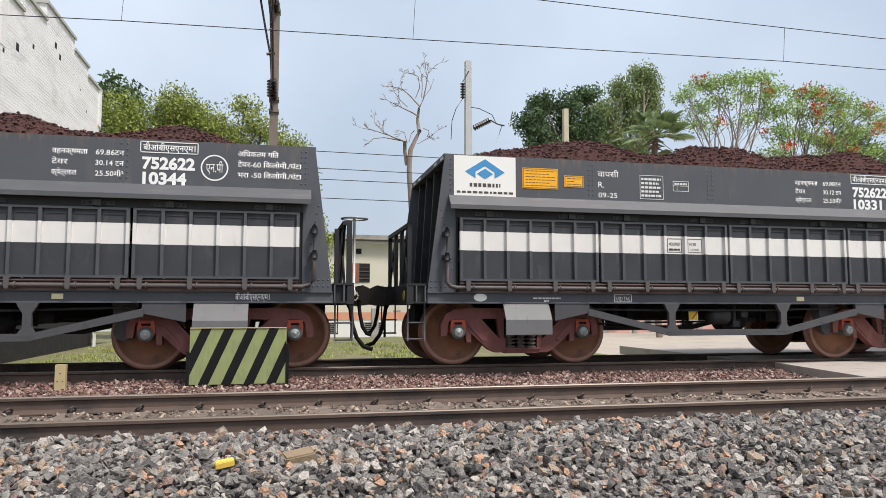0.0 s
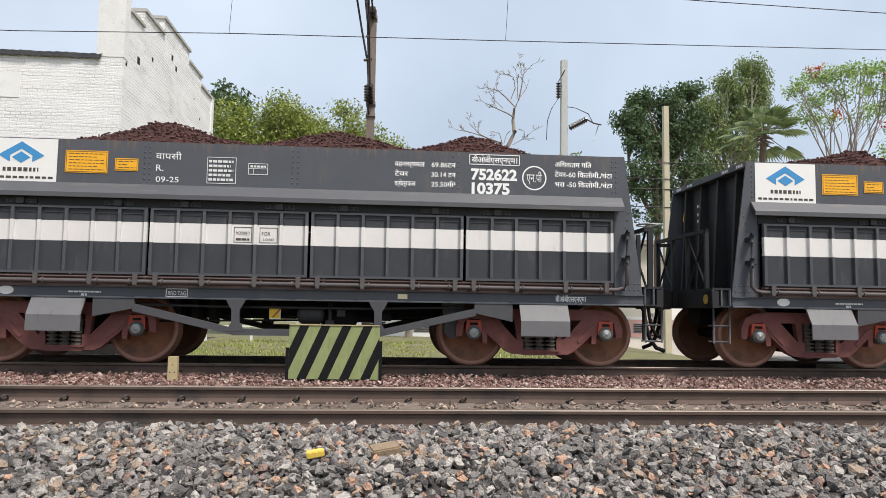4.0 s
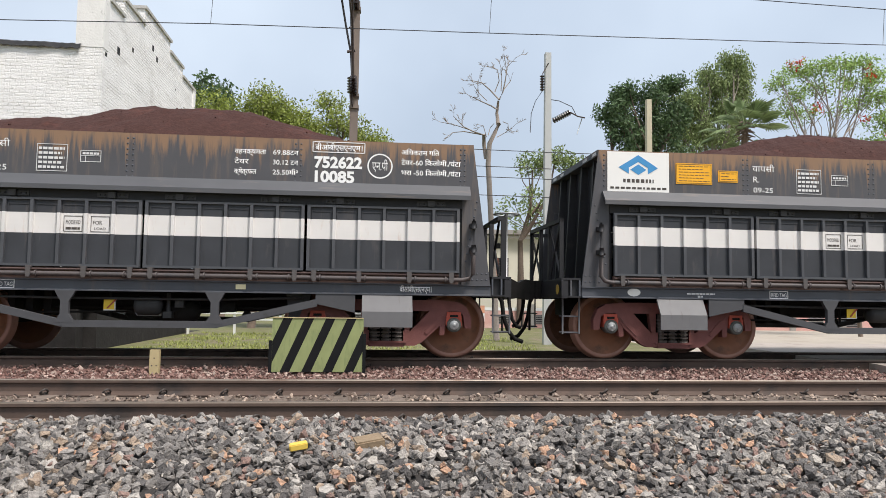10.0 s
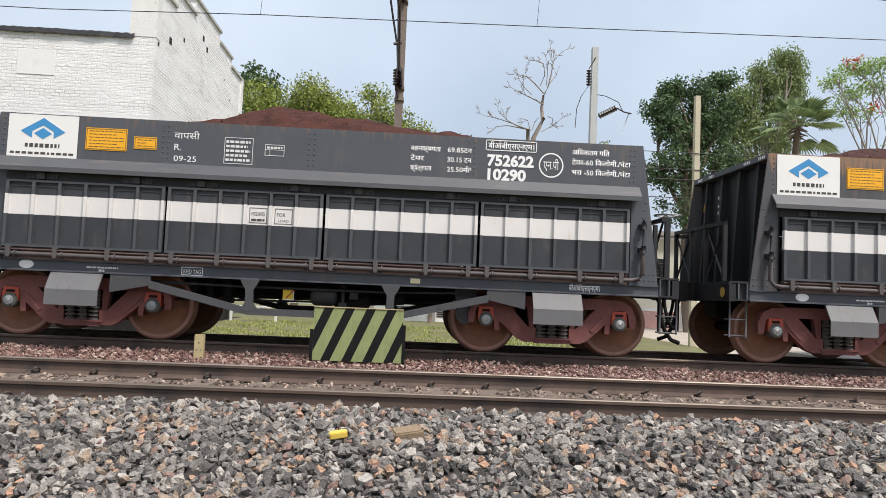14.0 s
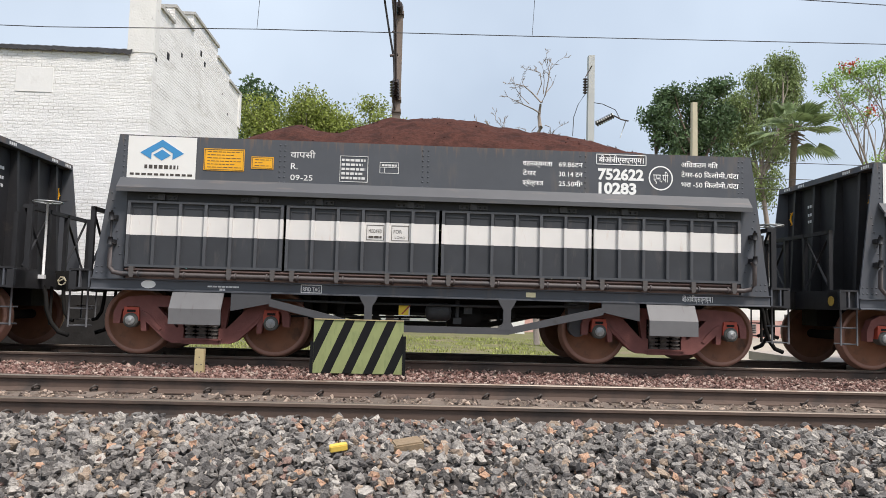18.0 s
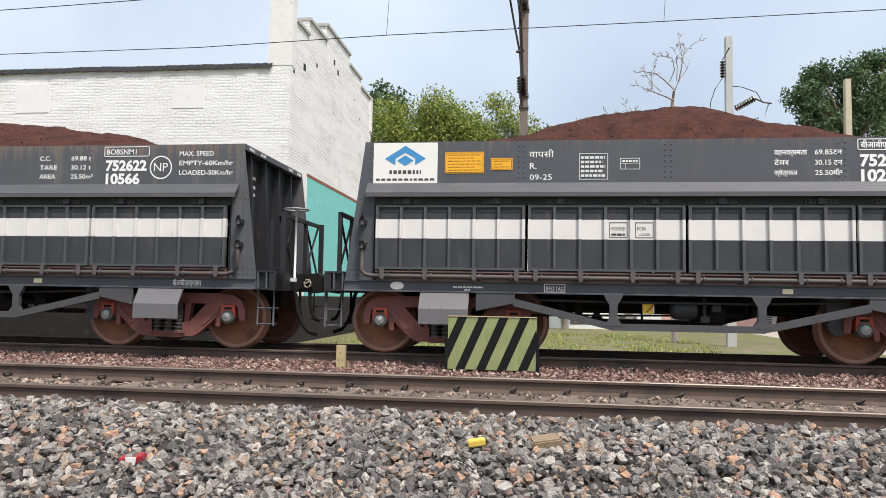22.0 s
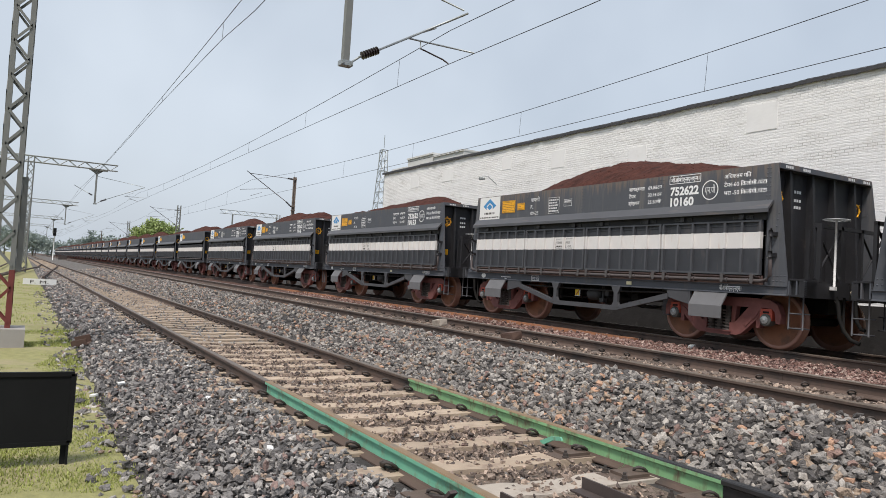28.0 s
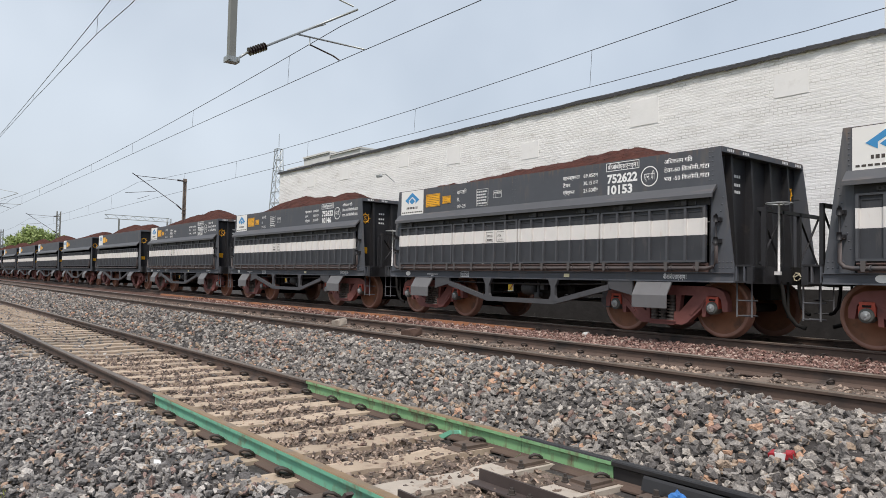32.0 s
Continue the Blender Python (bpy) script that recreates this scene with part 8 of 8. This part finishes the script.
cross_tracks()
# far treeline; its haze comes from the pale leaf colour alone
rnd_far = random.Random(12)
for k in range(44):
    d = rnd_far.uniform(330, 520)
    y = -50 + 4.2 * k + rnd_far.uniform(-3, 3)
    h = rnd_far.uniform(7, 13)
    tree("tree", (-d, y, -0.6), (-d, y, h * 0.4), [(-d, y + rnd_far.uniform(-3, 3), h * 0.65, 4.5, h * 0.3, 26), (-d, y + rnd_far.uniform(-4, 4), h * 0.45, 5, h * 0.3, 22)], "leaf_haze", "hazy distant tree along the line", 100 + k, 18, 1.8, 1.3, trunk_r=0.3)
tree("tree", (-150, 21, G), (-150, 21, 3), [(-150, 19, 5.6, 2.2, 1.6, 40), (-150, 21.5, 6.9, 2.4, 1.4, 46), (-150, 24, 6.0, 2.0, 1.6, 40), (-150, 21.5, 4.0, 4.0, 1.8, 50)], "leaf_far", "round bright green tree beyond the train", 60, 40, 1.0, 0.7)


def lattice_tower():
    ob = thing("radio_tower", "slender grey lattice tower behind the shed", "lattice tower")
    x, y = -62.0, 28.2
    bm = bmesh.new()
    z, half, k = G, 0.9, 0
    lv = []
    while z < 13.5:
        lv.append((z, half))
        z += 1.0
        half = max(0.28, half - 0.05)
    for (za, ha), (zb, hb) in zip(lv, lv[1:]):
        ca = [(x + a * ha, y + b * ha, za) for a, b in ((-1, -1), (1, -1), (1, 1), (-1, 1))]
        cb = [(x + a * hb, y + b * hb, zb) for a, b in ((-1, -1), (1, -1), (1, 1), (-1, 1))]
        for i in range(4):
            tube(bm, [ca[i], cb[i]], 0.04, 4)
            tube(bm, [ca[i], cb[(i + 1) % 4]], 0.025, 4)
            tube(bm, [cb[i], cb[(i + 1) % 4]], 0.025, 4)
    part("mast", bm, "galv", ob)
    bm = bmesh.new()
    tube(bm, [(x, y, 12.8), (x, y, 14.0)], 0.03, 5)
    part("spike", bm, "galv", ob)


lattice_tower()


# ---- the train: one wagon built, the others copied ----
LOADS = [("lump", [(-4.0, 3.4), (-3.06, 3.62), (-2.17, 3.8), (-1.5, 3.76), (-1.0, 3.62), (-0.2, 3.66), (0.3, 3.8), (1.1, 3.8), (1.6, 3.68), (2.9, 3.76), (3.7, 3.84)]),
         ("lump", [(-3.8, 3.36), (-2.8, 3.52), (-2.2, 3.72), (-1.53, 3.52), (-1.0, 3.43), (-0.52, 3.53), (0.3, 3.79), (1.17, 3.53), (1.5, 3.44), (1.93, 3.52), (2.7, 3.74), (3.5, 3.45)]),
         ("lump", [(-3.9, 3.3), (-3.3, 3.5), (-2.35, 3.78), (-1.55, 3.52), (-1.0, 3.42), (-0.45, 3.52), (0.19, 3.76), (1.04, 3.52), (1.4, 3.42), (1.78, 3.5), (2.42, 3.74), (3.5, 3.4)]),
         ("dark", [(-3.0, 3.35), (-1.9, 3.6), (-1.05, 3.82), (-0.4, 3.9), (0.1, 3.88), (0.9, 3.84), (1.6, 3.68), (2.05, 3.52), (3.2, 3.3)]),
         ("dark", [(-3.6, 3.35), (-2.9, 3.5), (-2.2, 3.62), (-1.35, 3.64), (-1.0, 3.74), (-0.31, 3.91), (0.4, 3.94), (1.07, 3.9), (1.8, 3.72), (2.5, 3.5), (3.2, 3.3)]),
         ("fine", [(-3.0, 3.3), (-1.7, 3.58), (-0.9, 3.8), (-0.15, 3.74), (1.0, 3.57), (1.4, 3.5), (2.0, 3.52), (3.2, 3.3)]),
         ("fine", [(-3.4, 3.3), (-2.6, 3.6), (-2.26, 3.72), (-1.8, 3.62), (-1.5, 3.7), (-0.8, 3.9), (0.35, 3.92), (1.8, 3.72), (2.7, 3.62), (3.4, 3.4)]),
         ("fine", [(-3.3, 3.3), (-2.0, 3.65), (-0.8, 3.92), (0.6, 3.98), (1.2, 3.76), (1.5, 3.68), (2.0, 3.67), (2.5, 3.5), (3.2, 3.3)]),
         ("fine", [(-3.8, 3.35), (-3.3, 3.5), (-2.6, 3.66), (-1.6, 3.86), (-0.4, 3.9), (0.1, 3.82), (0.85, 3.76), (1.25, 3.68), (2.0, 3.62), (2.4, 3.55), (3.0, 3.3)]),
         ("fine", [(-3.6, 3.34), (-2.9, 3.52), (-2.3, 3.56), (-1.8, 3.78), (-0.9, 3.82), (0.0, 3.9), (0.7, 3.82), (1.35, 3.62), (2.2, 3.44), (3.0, 3.3)]),
         ("fine", [(-3.6, 3.25), (-2.8, 3.42), (-2.1, 3.68), (-1.0, 3.84), (-0.2, 3.88), (1.4, 3.7), (2.7, 3.5), (3.4, 3.3)]),
         ("fine", [(-3.9, 3.42), (-3.0, 3.46), (-1.1, 3.6), (0.0, 3.58), (1.2, 3.67), (2.1, 3.68), (2.7, 3.46), (3.3, 3.3)]),
         ("fine", [(-3.9, 3.4), (-3.2, 3.6), (-1.4, 3.8), (0.5, 3.62), (1.1, 3.44), (1.8, 3.7), (2.3, 3.6), (2.9, 3.36)]),
         ("fine", [(-4.0, 3.4), (-3.2, 3.6), (-1.4, 3.76), (0.3, 3.7), (0.85, 3.9), (2.0, 3.7), (3.05, 3.42)])]
COUNT = 40


def run(t):
    return 2.409 + 3.75065 * t - 0.0351648 * t ** 2 + 0.00107372 * t ** 3 - 1.32623e-5 * t ** 4


first_wagon = build_wagon()
WAGONS, LOAD_OBS = [], []
heaps = [heap_mesh("ore_heap", hs, k * 3.7, {"lump": "ore_lump", "dark": "ore_dark", "fine": "ore_fine"}[kind], kind == "lump") for k, (kind, hs) in enumerate(LOADS)]
for i in range(-1, COUNT):
    w = first_wagon if i == -1 else copy_thing(first_wagon, Matrix.Identity(4))
    if i >= len(NUMBERS):
        # far down the train: the small gear is never made out there
        for o in list(w.children_recursive):
            if o.name.split(".")[0] in ("riveting", "stencil_box", "stencil_word", "tag_plate", "tag_word", "sill_letters", "oval_plate", "maker_marks", "reflector", "brake_rigging", "hanger", "handle_tag", "tag_edge", "brace", "end_reflector",
                                        "notice_writing", "emblem_lines", "spring_nest", "pipe_bracket", "brake_hose", "backing_strip", "lock_lever", "axle_cap", "bearing", "slot", "locking_rod", "door_hinge", "air_reservoir", "control_valve", "train_pipe", "tag_slash", "adapter", "hinge_bar", "step", "bracket_web", "hose_tie",
                                        "load_table", "date_table", "end_stencil", "end_letter", "end_rib", "brake_column", "brake_wheel"):
                bpy.data.objects.remove(o)
    WAGONS.append((i, w))
    load = new("ore_load", heaps[max(0, i) if i < len(heaps) else 8 + (i * 5) % 6])
    tagged(load, "heaped maroon ore pellets filling the wagon" if 0 <= i < 3 else "heaped dark red-brown fine ore filling the wagon", "ore load", "ore loads")
    LOAD_OBS.append((i, load))
for i, w in WAGONS:
    if i in (3, 4, 8, 9, 10):
        for o in w.children:
            if o.name.startswith("side_plate"):
                o.data = o.data.copy()
                o.data.materials[0] = M["wagon_streaked" if i < 5 else "wagon_stained"]
    if 0 <= i < len(NUMBERS):
        number_wagon(w, *NUMBERS[i], english=(i == 8), shift={0: 0.15, 8: 0.06, 3: -0.03}.get(i, 0.0))


def motions():
    dt = 0.16
    ts = [k * dt for k in range(int(32 / dt) + 1)]
    for (i, w), (_, load) in zip(WAGONS, LOAD_OBS):
        rows = [(t, pose(run(t) + 4.53 - PITCH * i, YC, 0.01)) for t in range(33)]
        walk(w, rows)
        walk(load, rows)
        for o in w.children:
            if o.name.startswith("wheelset"):
                x = o.location.x
                if i < 16:
                    walk(o, [(t, Matrix.Translation((x, 0, 0.51)) @ Matrix.Rotation((run(t) / 0.502) % (2 * math.pi), 4, "Y")) for t in ts])


motions()
